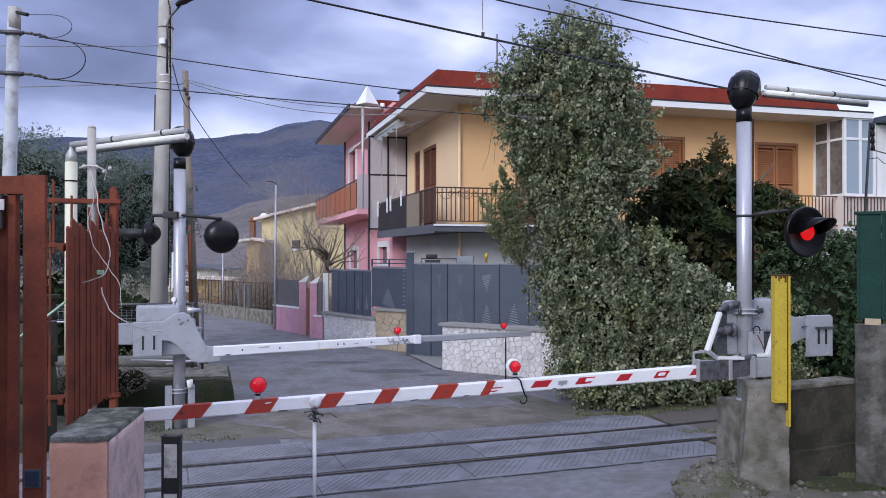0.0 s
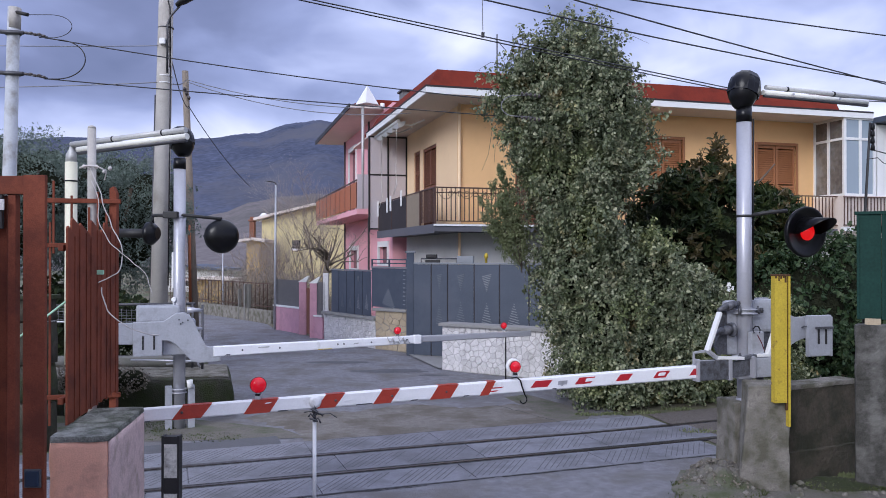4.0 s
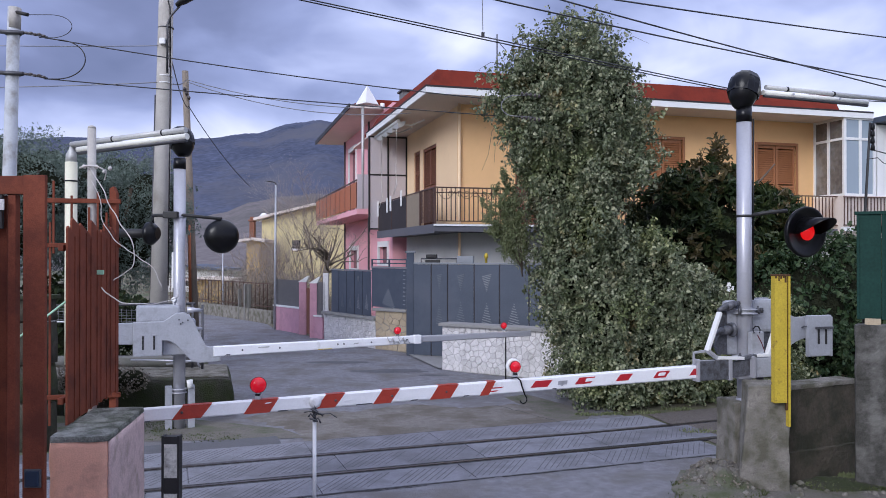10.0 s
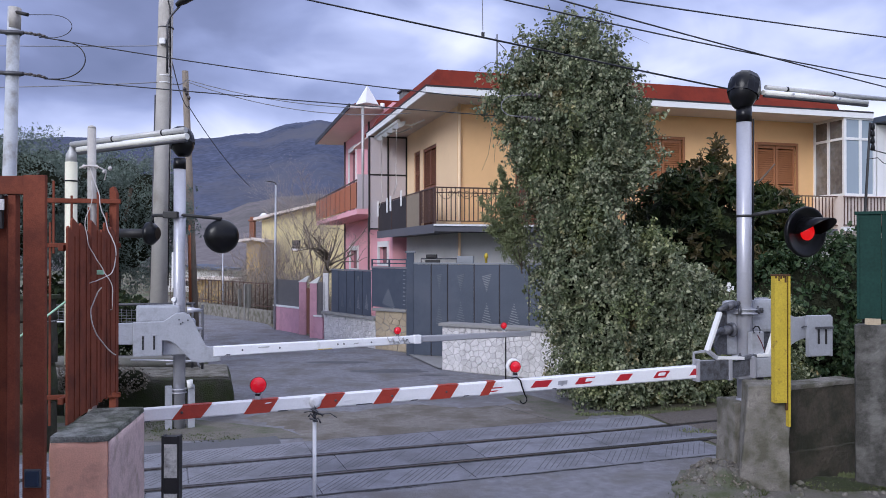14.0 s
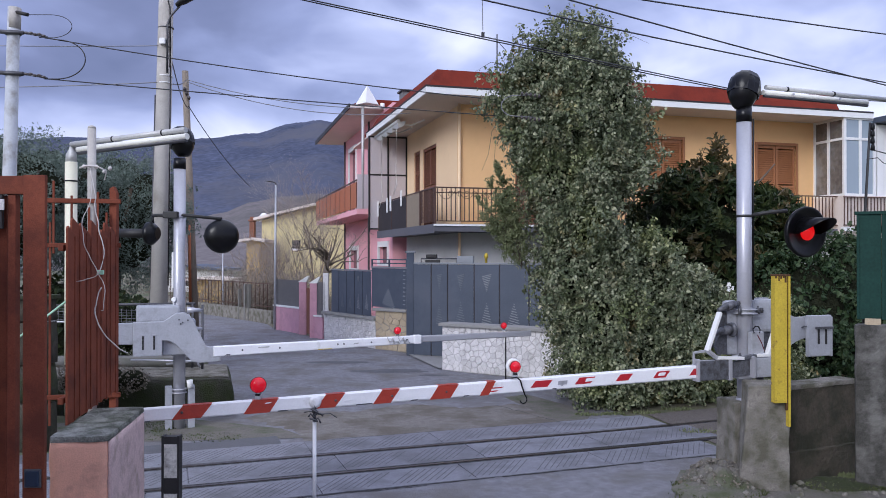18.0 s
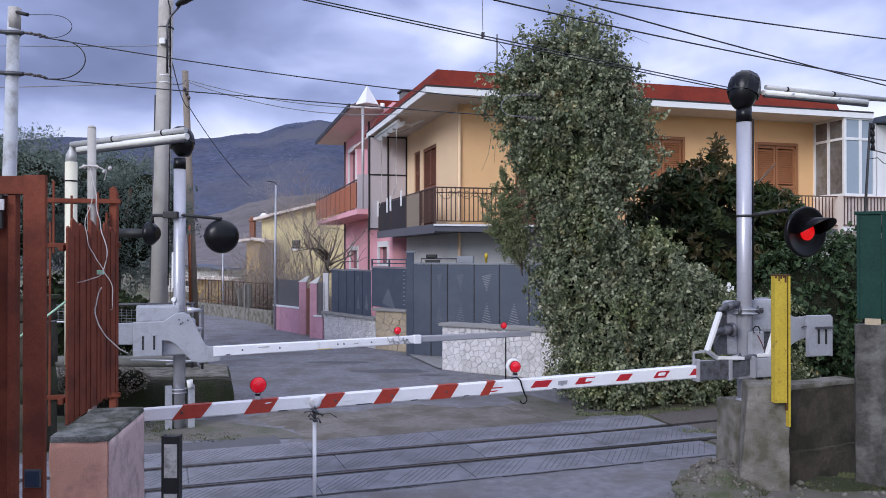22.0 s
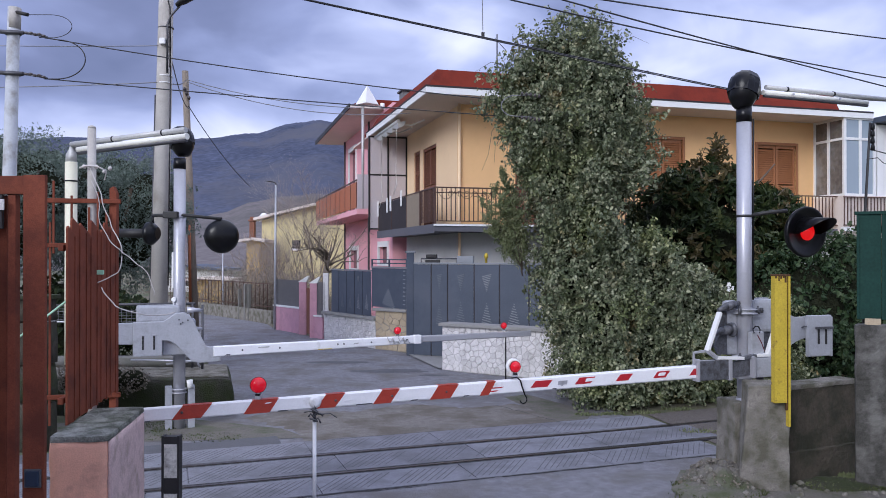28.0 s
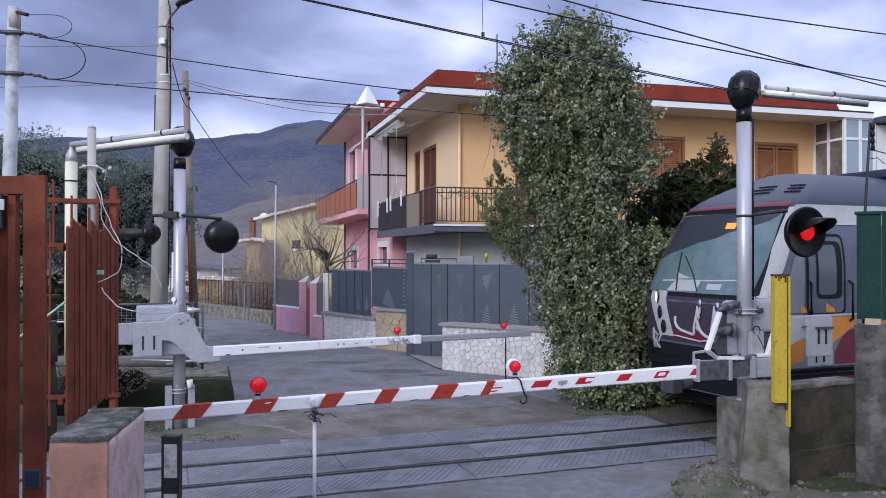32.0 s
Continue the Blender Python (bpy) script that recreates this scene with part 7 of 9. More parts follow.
box(bm, -0.14, 0.14, -0.05, 0.05, 2.485, 2.58, 0.02, Matrix.Translation((-0.28, 19.8, 0)) @ Matrix.Rotation(radians(-23.6), 4, "Z"))
box(bm, -0.20, 0.20, -0.03, 0.03, 2.376, 2.44, 0.01, Matrix.Translation((-0.26, 19.8, 0)) @ Matrix.Rotation(radians(-23.6), 4, "Z"))
part("motor", bm, BLACK_MATT, arm2)
lamp2 = thing("gate_beacon", "small amber beacon lamp on the gate", "lamp")
bm = B()
lathe(bm, (1.05, 19.245, 2.372), (0, 0, 1), [(0, 0.03), (0.12, 0.03), (0.13, 0.05), (0.2, 0.045), (0.24, 0.02)], 10)
part("beacon", bm, YELLOW_PAINT, lamp2)

# pink garden wall with pillars and mesh fence
pw = thing("pink_garden_wall", "pink plastered garden wall with pillars and dark mesh panels", "wall", kind="structure")
for p, q, z1, t in (((-5.82, 27.2), (-4.62, 25.65), 0.80, 0.2), ((-4.10, 24.55), (-3.66, 24.02), 0.66, 0.2)):
    m, L = between(p, q)
    bm = B()
    box(bm, 0, L, 0, t, -0.05, z1, 0.008, m)
    part("wall_run", bm, PINK_WALL, pw)
    bm = B()
    box(bm, -0.02, L, -0.03, t + 0.03, z1, z1 + 0.05, 0.006, m)
    part("coping", bm, WHITE, pw, "pale coping")
    bm = B()
    for k in range(int(L / 0.05)):
        box(bm, 0.02 + 0.05 * k, 0.045 + 0.05 * k, 0.08, 0.095, z1 + 0.05, 1.72, 0, m)
    part("mesh_panel", bm, MESH_GREY, pw, "dark slatted mesh", kind="stuff")
for x, y in ((-4.52, 25.55), (-4.0, 24.5)):
    bm = B()
    box(bm, x - 0.11, x + 0.11, y - 0.11, y + 0.11, -0.05, 1.68, 0.01)
    part("pillar", bm, PINK_WALL, pw)
    bm = B()
    prism(bm, [(x - 0.15, 1.68), (x + 0.12, 1.68), (x + 0.22, 1.88), (x + 0.16, 1.88)], y - 0.13, y + 0.13)
    part("pillar_cap", bm, WHITE, pw, "slanted pale cap")
bm = B()
box(bm, 0.1, 0.9, 0.05, 0.08, 0.05, 1.5, 0.004, between((-4.46, 25.4), (-4.05, 24.6))[0])
part("gate_leaf", bm, SHUTTER, pw, "dark red gate leaf")
concpost = thing("concrete_post", "grey concrete fence post", "post")
bm = B()
box(bm, -3.66, -3.50, 24.12, 24.30, 0, 2.0, 0.01)
part("shaft", bm, STONE, concpost)

# far road side: low wall, fence posts, street lamp, yellow houses
farwall = thing("roadside_wall", "low concrete wall with a rusty fence along the far bend", "wall", kind="structure")
m, L = between((-14.0, 38.5), (-6.35, 29.2))
bm = B()
box(bm, 0, L, 0, 0.2, -0.05, 0.48, 0.01, m)
part("wall_run", bm, PLINTH, farwall)
bm = B()
for k in range(int(L / 0.34)):
    box(bm, 0.34 * k, 0.34 * k + 0.02, 0.09, 0.11, 0.48, 1.5, 0, m)
for z in (0.6, 1.45):
    box(bm, 0, L, 0.085, 0.115, z, z + 0.03, 0, m)
part("fence_bars", bm, RAILING, farwall, "thin rusty fence bars", kind="stuff")
for s, w, h in ((9.3, 0.06, 1.2), (9.80, 0.12, 1.4), (10.16, 0.07, 1.42)):
    bm = B()
    box(bm, s, s + w, -0.03, 0.1, 0, h, 0.01, m)
    part("post", bm, CONCRETE, farwall, "pale concrete post")
slamp = thing("street_lamp", "grey steel street lamp with a short arm", "street lamp")
bm = B()
cyl(bm, (-5.75, 27.05, 0), (-5.72, 27.05, 4.95), 0.048, 0.032, 10)
part("pole", bm, GREY_METAL, slamp)
bm = B()
tube(bm, [(-5.72, 27.05, 4.95), (-5.74, 27.05, 5.03), (-5.84, 27.05, 5.06)], 0.03, 6)
loft(bm, [[V(-5.84 - x, 27.05 + y * w, 5.05 + 0.15 * x + z * h) for y, z in ((-1, 0), (0, 1), (1, 0), (0, -0.6))] for x, w, h in ((0, 0.04, 0.03), (0.1, 0.08, 0.04), (0.22, 0.06, 0.02))])
part("lantern", bm, DARK_STEEL, slamp, "dark flat lantern")
slamp2 = thing("street_lamp", "thin grey street lamp far along the road", "street lamp")
bm = B()
cyl(bm, (-9.6, 34.5, 0), (-9.6, 34.5, 2.6), 0.04, seg=8)
part("pole", bm, GREY_METAL, slamp2)


def far_house(label, x0, x1, y0, y1, eave, ridge, mat, roof, wins):
    h = thing("house", label, "house", group="far houses")
    bm = B()
    box(bm, x0, x1, y0, y1, -0.05, eave)
    part("wall", bm, mat, h)
    bm = B()
    prism(bm, [(x0 - 0.4, eave), (x0 - 0.4, eave + 0.15), ((x0 + x1) / 2, ridge + 0.15), (x1 + 0.4, eave + 0.15), (x1 + 0.4, eave), ((x0 + x1) / 2, ridge)], y0 - 0.5, y1 + 0.4)
    part("roof", bm, roof, h)
    bm = B()
    prism(bm, [(x0, eave), ((x0 + x1) / 2, ridge), (x1, eave)], y0, y0 + 0.2)
    part("gable", bm, mat, h)
    for wx, wz, ww, wh in wins:
        win = thing_part("window", h)
        bm = B()
        box(bm, wx - ww / 2, wx + ww / 2, y0 - 0.03, y0 + 0.02, wz, wz + wh)
        part("pane", bm, PANE_DARK, win)
        bm = B()
        box(bm, wx - ww / 2 - 0.1, wx + ww / 2 + 0.1, y0 - 0.05, y0 - 0.031, wz - 0.12, wz)
        part("sill", bm, WHITE, win)
    return h


fh = far_house("pale yellow gabled house behind bare trees", -11.0, -4.5, 48, 56, 4.6, 5.5, FAR_YELLOW, SOFFIT, ((-8.9, 2.9, 0.5, 0.5),))
bm = B()
box(bm, -12.0, -11.68, 49, 49.35, 0.0, 4.6, 0.02)
box(bm, -12.06, -11.62, 48.94, 49.41, 4.6, 4.7, 0.01)
box(bm, -11.98, -11.70, 49.02, 49.33, 4.7, 4.88, 0.01)
part("chimney", bm, SHUTTER, fh, "brown brick chimney")
bm = B()
lathe(bm, (-11.0, 48.5, 4.55), (0, 0, 1), [(0, 0.28), (0.35, 0.26), (0.5, 0.15), (0.54, 0.03)], 10)
part("roof_dome", bm, WHITE, fh, "white rooftop tank")
fh2 = far_house("ochre outbuilding with a pale roof edge", -11.42, -10.62, 46, 47.8, 3.25, 3.38, FAR_OCHRE, SOFFIT, ())
fh3 = far_house("low grey shed beside the ochre outbuilding", -19.5, -15.3, 54, 58, 1.4, 1.7, GREY_WALL, FENCE_GREY, ((-17.5, 0.4, 1.2, 0.6),))
fh4 = far_house("yellow roadside wall building far down the road", -13.4, -11.2, 42, 42.4, 1.15, 1.25, FAR_OCHRE, SOFFIT, ())


# ---- hills ----
def ridge_height(x, pts):
    for (x0, z0), (x1, z1) in zip(pts, pts[1:]):
        if x0 <= x <= x1:
            t = (x - x0) / (x1 - x0)
            t = t * t * (3 - 2 * t)
            return z0 + (z1 - z0) * t
    return pts[-1][1] if x > pts[-1][0] else pts[0][1]


def hill(name, label, y0, y1, pts, mat, nx, ny, rough, x0, x1, z0=0.0):
    verts, faces = [], []
    for j in range(ny + 1):
        t = j / ny
        y = y0 + (y1 - y0) * t
        up = math.sin(min(1.0, t * 1.25) * math.pi / 2) ** 1.1
        for i in range(nx + 1):
            x = x0 + (x1 - x0) * i / nx
            k = y / y1
            h = ridge_height(x / k, pts) * k * up
            h += rough * up * (noise.noise(V(x * 0.008, y * 0.008, 0)) + 0.5 * noise.noise(V(x * 0.03, y * 0.02, 3)) + 0.35 * noise.noise(V(x * 0.16, y * 0.1, 5)) + 0.2 * noise.noise(V(x * 0.4, y * 0.3, 7)))
            verts.append((x, y, z0 + max(h, -2)))
    for j in range(ny):
        for i in range(nx):
            a = j * (nx + 1) + i
            faces.append((a, a + 1, a + nx + 2, a + nx + 1))
    ob = new(name, raw_mesh(name, verts, faces, mat))
    for f in ob.data.polygons:
        f.use_smooth = True
    return tagged(ob, label, "hill", kind="structure")


hill("backdrop_hill", "long wooded hill under the clouds, blue with painted haze", 330, 900, [(-700, 80), (-520, 124), (-420, 134), (-330, 128), (-270, 132), (-215, 138), (-170, 149), (-140, 153), (-90, 138), (0, 110), (150, 90), (600, 70)], WOODED, 330, 60, 3.0, -640, 60)
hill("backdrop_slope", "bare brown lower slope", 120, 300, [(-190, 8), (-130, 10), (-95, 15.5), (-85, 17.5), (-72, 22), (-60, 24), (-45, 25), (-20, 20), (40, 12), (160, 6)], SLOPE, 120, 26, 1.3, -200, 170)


# ---- foliage ----
def crown(name, parent, lumps, count, size, mat, label="", rough=0.16, freq=1.6, core=0.86, depth=0.24, solid_lumps=None, **kw):
    pts, nor = lump_points(lumps, count, rough, freq)
    deep = pts - nor * (rng.uniform(0.0, 1.0, len(pts)) ** 1.6 * depth)[:, None]
    ob = new(name, leaf_mesh(name, deep, nor, size, mat, **kw))
    ob.parent = parent
    tagged(ob, label, kind="stuff")
    # optional filler lumps whose dark colour paints the shade inside the crown
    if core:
        part("inner_mass", lump_core(solid_lumps or lumps, core), LEAF_SHADE, parent, "dark filler lumps for the shade between leaves")
    return ob


def trails(lumps, clumps, per, size, mat, name, parent, label, seed, hang=1.0, reach=0.20, rough=0.40):
    """Leaves on many short trailing shoots that spring from the skin of the lumps and hang down, or stand up near the top."""
    pts, nor = lump_points([(x, y, z, max(0.10, a - 0.20), max(0.10, b - 0.20), max(0.10, c - 0.20)) for x, y, z, a, b, c in lumps], clumps, rough, 1.9)
    r = np.random.default_rng(seed)
    m = len(pts)
    up = np.array([0.0, 0.0, 1.0])
    top = np.clip((pts[:, 2] - 5.4) / 1.2, 0, 1)[:, None] * np.clip(nor[:, 2:3], 0, 1)
    way = nor * r.uniform(0.2, 0.8, (m, 1)) - up * (hang * (1 - 1.6 * top)) + r.normal(0, 0.35, (m, 3))
    way /= np.linalg.norm(way, axis=1)[:, None]
    length = r.uniform(0.10, 0.44, (m, 1))
    out = reach * r.uniform(-0.6, 1, (m, 1))
    s = r.uniform(0, 1, (m, per, 1))
    root = (pts - nor * 0.10 + nor * out)[:, None, :]
    place = root + (way * length)[:, None, :] * s + nor[:, None, :] * (0.10 * np.sin(3.1 * s)) + r.normal(0, 0.034, (m, per, 3))
    face = np.repeat(nor[:, None, :], per, 1) + up * 0.35
    place, face = place.reshape(-1, 3), face.reshape(-1, 3)
    face /= np.linalg.norm(face, axis=1)[:, None]
    keep = place[:, 2] > 0.02
    ob = new(name, leaf_mesh(name, place[keep], face[keep], size, mat, droop=0.7, jitter=0.85, vary=0.55))
    ob.parent = parent
    return tagged(ob, label, kind="stuff")


def rosettes(lumps, clumps, per, length, width, mat, name, parent, label, seed, rough=0.4):
    """Whorls of long stiff leaves at the twig ends."""
    pts, nor = lump_points(lumps, clumps, rough, 1.3)
    r = np.random.default_rng(seed)
    m = len(pts)
    axis = nor + r.normal(0, 0.35, (m, 3)) + np.array([0, 0, 0.35])
    axis /= np.linalg.norm(axis, axis=1)[:, None]
    root = pts - nor * (0.30 * r.uniform(0, 1, (m, 1)) ** 1.4)
    d = r.normal(0, 1, (m, per, 3))
    d -= axis[:, None, :] * (d * axis[:, None, :]).sum(2)[:, :, None]
    d /= np.linalg.norm(d, axis=2)[:, :, None]
    d = d + axis[:, None, :] * r.uniform(0.0, 1.3, (m, per, 1))
    d /= np.linalg.norm(d, axis=2)[:, :, None]
    side = np.cross(d, axis[:, None, :] + r.normal(0, 0.2, (m, per, 3)))
    side /= np.linalg.norm(side, axis=2)[:, :, None] + 1e-6
    lift = np.cross(side, d)
    ln = length * r.uniform(0.6, 1.2, (m, per, 1))
    w = width * r.uniform(0.7, 1.2, (m, per, 1))
    b = root[:, None, :] + r.normal(0, 0.02, (m, per, 3))
    v = np.stack([b, b + d * ln * 0.35 + side * w + lift * w * 0.4, b + d * ln * 0.75 + side * w * 0.8 + lift * w * 0.3, b + d * ln - lift * w * 0.3,
                  b + d * ln * 0.75 - side * w * 0.8 + lift * w * 0.3, b + d * ln * 0.35 - side * w + lift * w * 0.4], 2).reshape(-1, 3)
    faces = []
    for i in range(0, len(v), 6):
        faces += [(i, i + 1, i + 2, i + 3), (i, i + 3, i + 4, i + 5)]
    ob = new(name, raw_mesh(name, v.tolist(), faces, mat))
    ob.parent = parent
    return tagged(ob, label, kind="stuff")


def bulges(lumps, n, lo, hi, seed, out=0.0):
    """Smaller lumps budding from the skin of the large ones."""
    r = random.Random(seed)
    res = []
    for k in range(n):
        cx, cy, cz, rx, ry, rz = lumps[k % len(lumps)]
        th, u = r.uniform(-2.6, -0.5), r.uniform(-0.85, 0.9)
        c = math.sqrt(1 - u * u)
        s = r.uniform(lo, hi)
        p = (cx + rx * math.cos(th) * c * (1 + out), cy + ry * math.sin(th) * c * (1 + out), cz + rz * u)
        if 0.3 < p[2] < 6.3:
            res.append((*p, s * r.uniform(0.8, 1.2), s * 0.8, s * r.uniform(0.8, 1.3)))
    return list(lumps) + res


ivy = thing("ivy_tree", "tall pole smothered in grey-green ivy beside the track", "ivy")
bm = B()
cyl(bm, (2.35, 14.4, 0), (2.3, 14.4, 6.2), 0.16, 0.12, 12)
part("pole", bm, POLE_CONCRETE, ivy)
IVY_LUMPS = [(2.10, 14.35, 5.98, 0.72, 0.72, 0.82), (2.58, 14.35, 5.95, 0.68, 0.72, 0.82), (1.78, 14.35, 5.38, 0.82, 0.82, 0.74), (2.90, 14.35, 5.28, 0.80, 0.8, 0.86),
             (2.20, 14.35, 4.8, 1.12, 1.0, 0.95), (3.00, 14.3, 4.35, 0.66, 0.8, 0.8), (2.32, 14.25, 4.0, 0.98, 0.95, 0.8), (2.52, 14.2, 3.2, 0.82, 0.9, 1.1),
             (2.52, 14.1, 2.3, 0.90, 0.95, 1.0), (2.76, 14.0, 1.5, 0.96, 0.95, 1.3), (3.08, 13.9, 0.7, 0.96, 0.85, 0.9)]
FOOT_LUMPS = [(2.75, 13.35, 0.3, 0.5, 0.4, 0.5), (3.4, 13.5, 0.3, 0.5, 0.42, 0.5)]
trails(bulges(IVY_LUMPS, 90, 0.24, 0.46, 5, -0.04) + FOOT_LUMPS, 11000, 18, 0.039, IVY, "leaves", ivy, "grey-green ivy leaves", 21)
# filler lumps, coloured dark so gaps in the ivy read as shade
part("inner_mass", lump_core(IVY_LUMPS, 0.63), LEAF_SHADE, ivy, "dark filler lumps for the shade between leaves")
for pts in ([(1.05, 14.0, 5.05), (0.86, 13.9, 4.75), (0.80, 13.9, 4.35), (0.68, 13.9, 4.05)], [(1.1, 14.0, 4.75), (0.92, 13.9, 4.5), (0.90, 13.9, 4.2)], [(1.2, 14.0, 5.9), (0.85, 13.95, 5.98), (0.55, 13.95, 5.80)], [(3.1, 14.0, 6.3), (3.35, 13.9, 6.42), (3.62, 13.9, 6.30)], [(3.3, 14.0, 5.7), (3.6, 13.9, 5.82), (3.75, 13.9, 5.70)]):
    bm = B()
    tube(bm, pts, 0.006, 5, 0.002)
    part("stray_stem", bm, BARK, ivy, "thin stray stem")
hedge = thing("ivy_hedge", "dense ivy hedge beside the track", "hedge")
HEDGE_LUMPS = [(3.68, 14.15, 2.05, 0.62, 0.7, 1.05), (3.55, 14.1, 1.2, 0.95, 0.8, 1.3), (4.25, 14.25, 1.45, 0.75, 0.75, 1.15), (4.15, 14.2, 0.7, 1.05, 0.85, 0.9), (4.85, 14.4, 1.15, 0.75, 0.75, 1.05), (5.6, 14.6, 0.95, 0.75, 0.7, 1.1), (5.0, 14.5, 0.5, 1.1, 0.8, 0.8), (6.2, 14.9, 0.85, 0.7, 0.6, 1.05)]
trails(bulges(HEDGE_LUMPS, 52, 0.22, 0.40, 6, -0.06) + [(4.1, 13.75, 0.3, 0.5, 0.42, 0.5), (4.8, 14.0, 0.3, 0.5, 0.42, 0.5)], 5900, 18, 0.042, IVY, "leaves", hedge, "grey-green ivy leaves", 22)
# same dark filler, painted shade behind the hedge leaves
part("inner_mass", lump_core(HEDGE_LUMPS, 0.68), LEAF_SHADE, hedge, "dark filler lumps for the shade between leaves")
blossom = thing("white_blossom", "small white blossoms on a twig in the ivy hedge", "blossom")
bm = B()
rb = random.Random(8)
for k in range(16):
    q = V(4.94 + rb.uniform(-0.05, 0.05), 13.62, 2.02 + rb.uniform(-0.06, 0.08))
    for j in range(4):
        a = j * 1.57 + rb.uniform(0, 1)
        e = V(math.cos(a), -0.5, math.sin(a)) * 0.022
        w = V(-math.sin(a), 0, math.cos(a)) * 0.011
        bm.faces.new([bm.verts.new(p) for p in (q, q + e * 0.6 + w, q + e, q + e * 0.6 - w)])
part("petals", bm, WHITE, blossom, "white petals", kind="stuff")
bm = B()
tube(bm, [(5.0, 13.95, 1.65), (4.96, 13.7, 1.88), (4.94, 13.63, 2.05)], 0.008, 5, 0.004)
part("twig", bm, BARK, blossom)
hedge2 = thing("laurel_hedge", "dark green leafy hedge behind the barrier", "hedge")
LAUREL_LUMPS = [(6.7, 15.7, 1.25, 0.95, 0.8, 1.4), (7.4, 15.9, 1.35, 0.95, 0.8, 1.45), (8.2, 16.2, 1.5, 1.0, 0.8, 1.6), (9.2, 16.5, 1.5, 1.4, 0.9, 1.6)]
trails(LAUREL_LUMPS, 2600, 11, 0.060, HEDGE_LEAF, "leaves", hedge2, "dark green leaves", 23, hang=0.6)
# dark filler lumps, shade inside the laurel put into their colour
part("inner_mass", lump_core(LAUREL_LUMPS, 0.70), LEAF_SHADE, hedge2, "dark filler lumps for the shade between leaves")
mag = thing("evergreen_tree", "dark broad-leaved evergreen tree in the garden", "tree")
bm = B()
cyl(bm, (6.0, 17.3, 0), (6.0, 17.3, 3.2), 0.16, 0.09, 10)
for k in range(9):
    an = k * 2.4
    tube(bm, [(6.0, 17.3, 1.4 + 0.15 * k), (6.0 + math.cos(an) * 0.7, 17.3 + math.sin(an) * 0.6, 2.2 + 0.2 * k), (6.0 + math.cos(an) * 1.5, 17.3 + math.sin(an) * 1.0, 3.0 + 0.2 * k)], 0.05, 6, 0.015)
tube(bm, [(6.0, 17.3, 3.0), (5.98, 17.25, 4.2), (5.93, 17.2, 5.25)], 0.04, 6, 0.008)
part("trunk", bm, BARK, mag)
MAG_LUMPS = [(5.9, 17.3, 2.6, 1.7, 1.3, 1.6), (4.9, 17.1, 3.0, 0.9, 0.9, 1.3), (5.95, 17.3, 3.95, 0.55, 0.6, 0.55), (7.1, 17.5, 3.25, 0.75, 0.8, 0.75), (5.3, 17.2, 3.75, 0.7, 0.8, 0.55), (6.3, 17.0, 1.4, 1.7, 1.2, 1.3), (6.75, 17.3, 2.5, 0.9, 0.9, 1.0)]
rosettes(bulges(MAG_LUMPS, 40, 0.2, 0.4, 9, -0.05), 3300, 11, 0.19, 0.034, BROADLEAF, "leaves", mag, "dark glossy leaves", 24)
rosettes(bulges(MAG_LUMPS[:5], 20, 0.2, 0.4, 10, 0.05), 520, 9, 0.18, 0.032, TIP_LEAF, "young_leaves", mag, "bronze young leaves", 25, 0.5)
rosettes([(5.95, 17.2, 4.75, 0.20, 0.2, 0.45), (5.55, 17.2, 4.45, 0.16, 0.2, 0.25), (6.3, 17.2, 4.35, 0.2, 0.2, 0.25), (7.45, 17.4, 3.85, 0.3, 0.2, 0.16)], 80, 9, 0.17, 0.026, TIP_LEAF, "young_shoot", mag, "young shoots standing over the crown", 26, 0.1)
# dark filler lumps painted as the crown's inner shade
part("inner_mass", lump_core(MAG_LUMPS, 0.66), LEAF_SHADE, mag, "dark filler lumps for the shade between leaves")
# bushes by the yellow house behind the ivy
small = thing("garden_shrub", "feathery green shrub beside the gate", "shrub")
SHRUB_LUMPS = [(1.20, 13.7, 2.92, 0.26, 0.25, 0.34), (1.32, 13.75, 2.55, 0.22, 0.2, 0.28)]
bm = B()
tube(bm, [(2.4, 14.5, 0), (2.2, 14.4, 1.4), (1.5, 14.1, 2.3), (1.35, 13.7, 2.75)], 0.03, 6, 0.012)
part("stem", bm, BARK, small)
crown("leaves", small, SHRUB_LUMPS, 2800, 0.016, FEATHERY, "fine feathery leaves", rough=0.75, freq=2.4, core=0, depth=0.34, long=3.6, jitter=1.0)


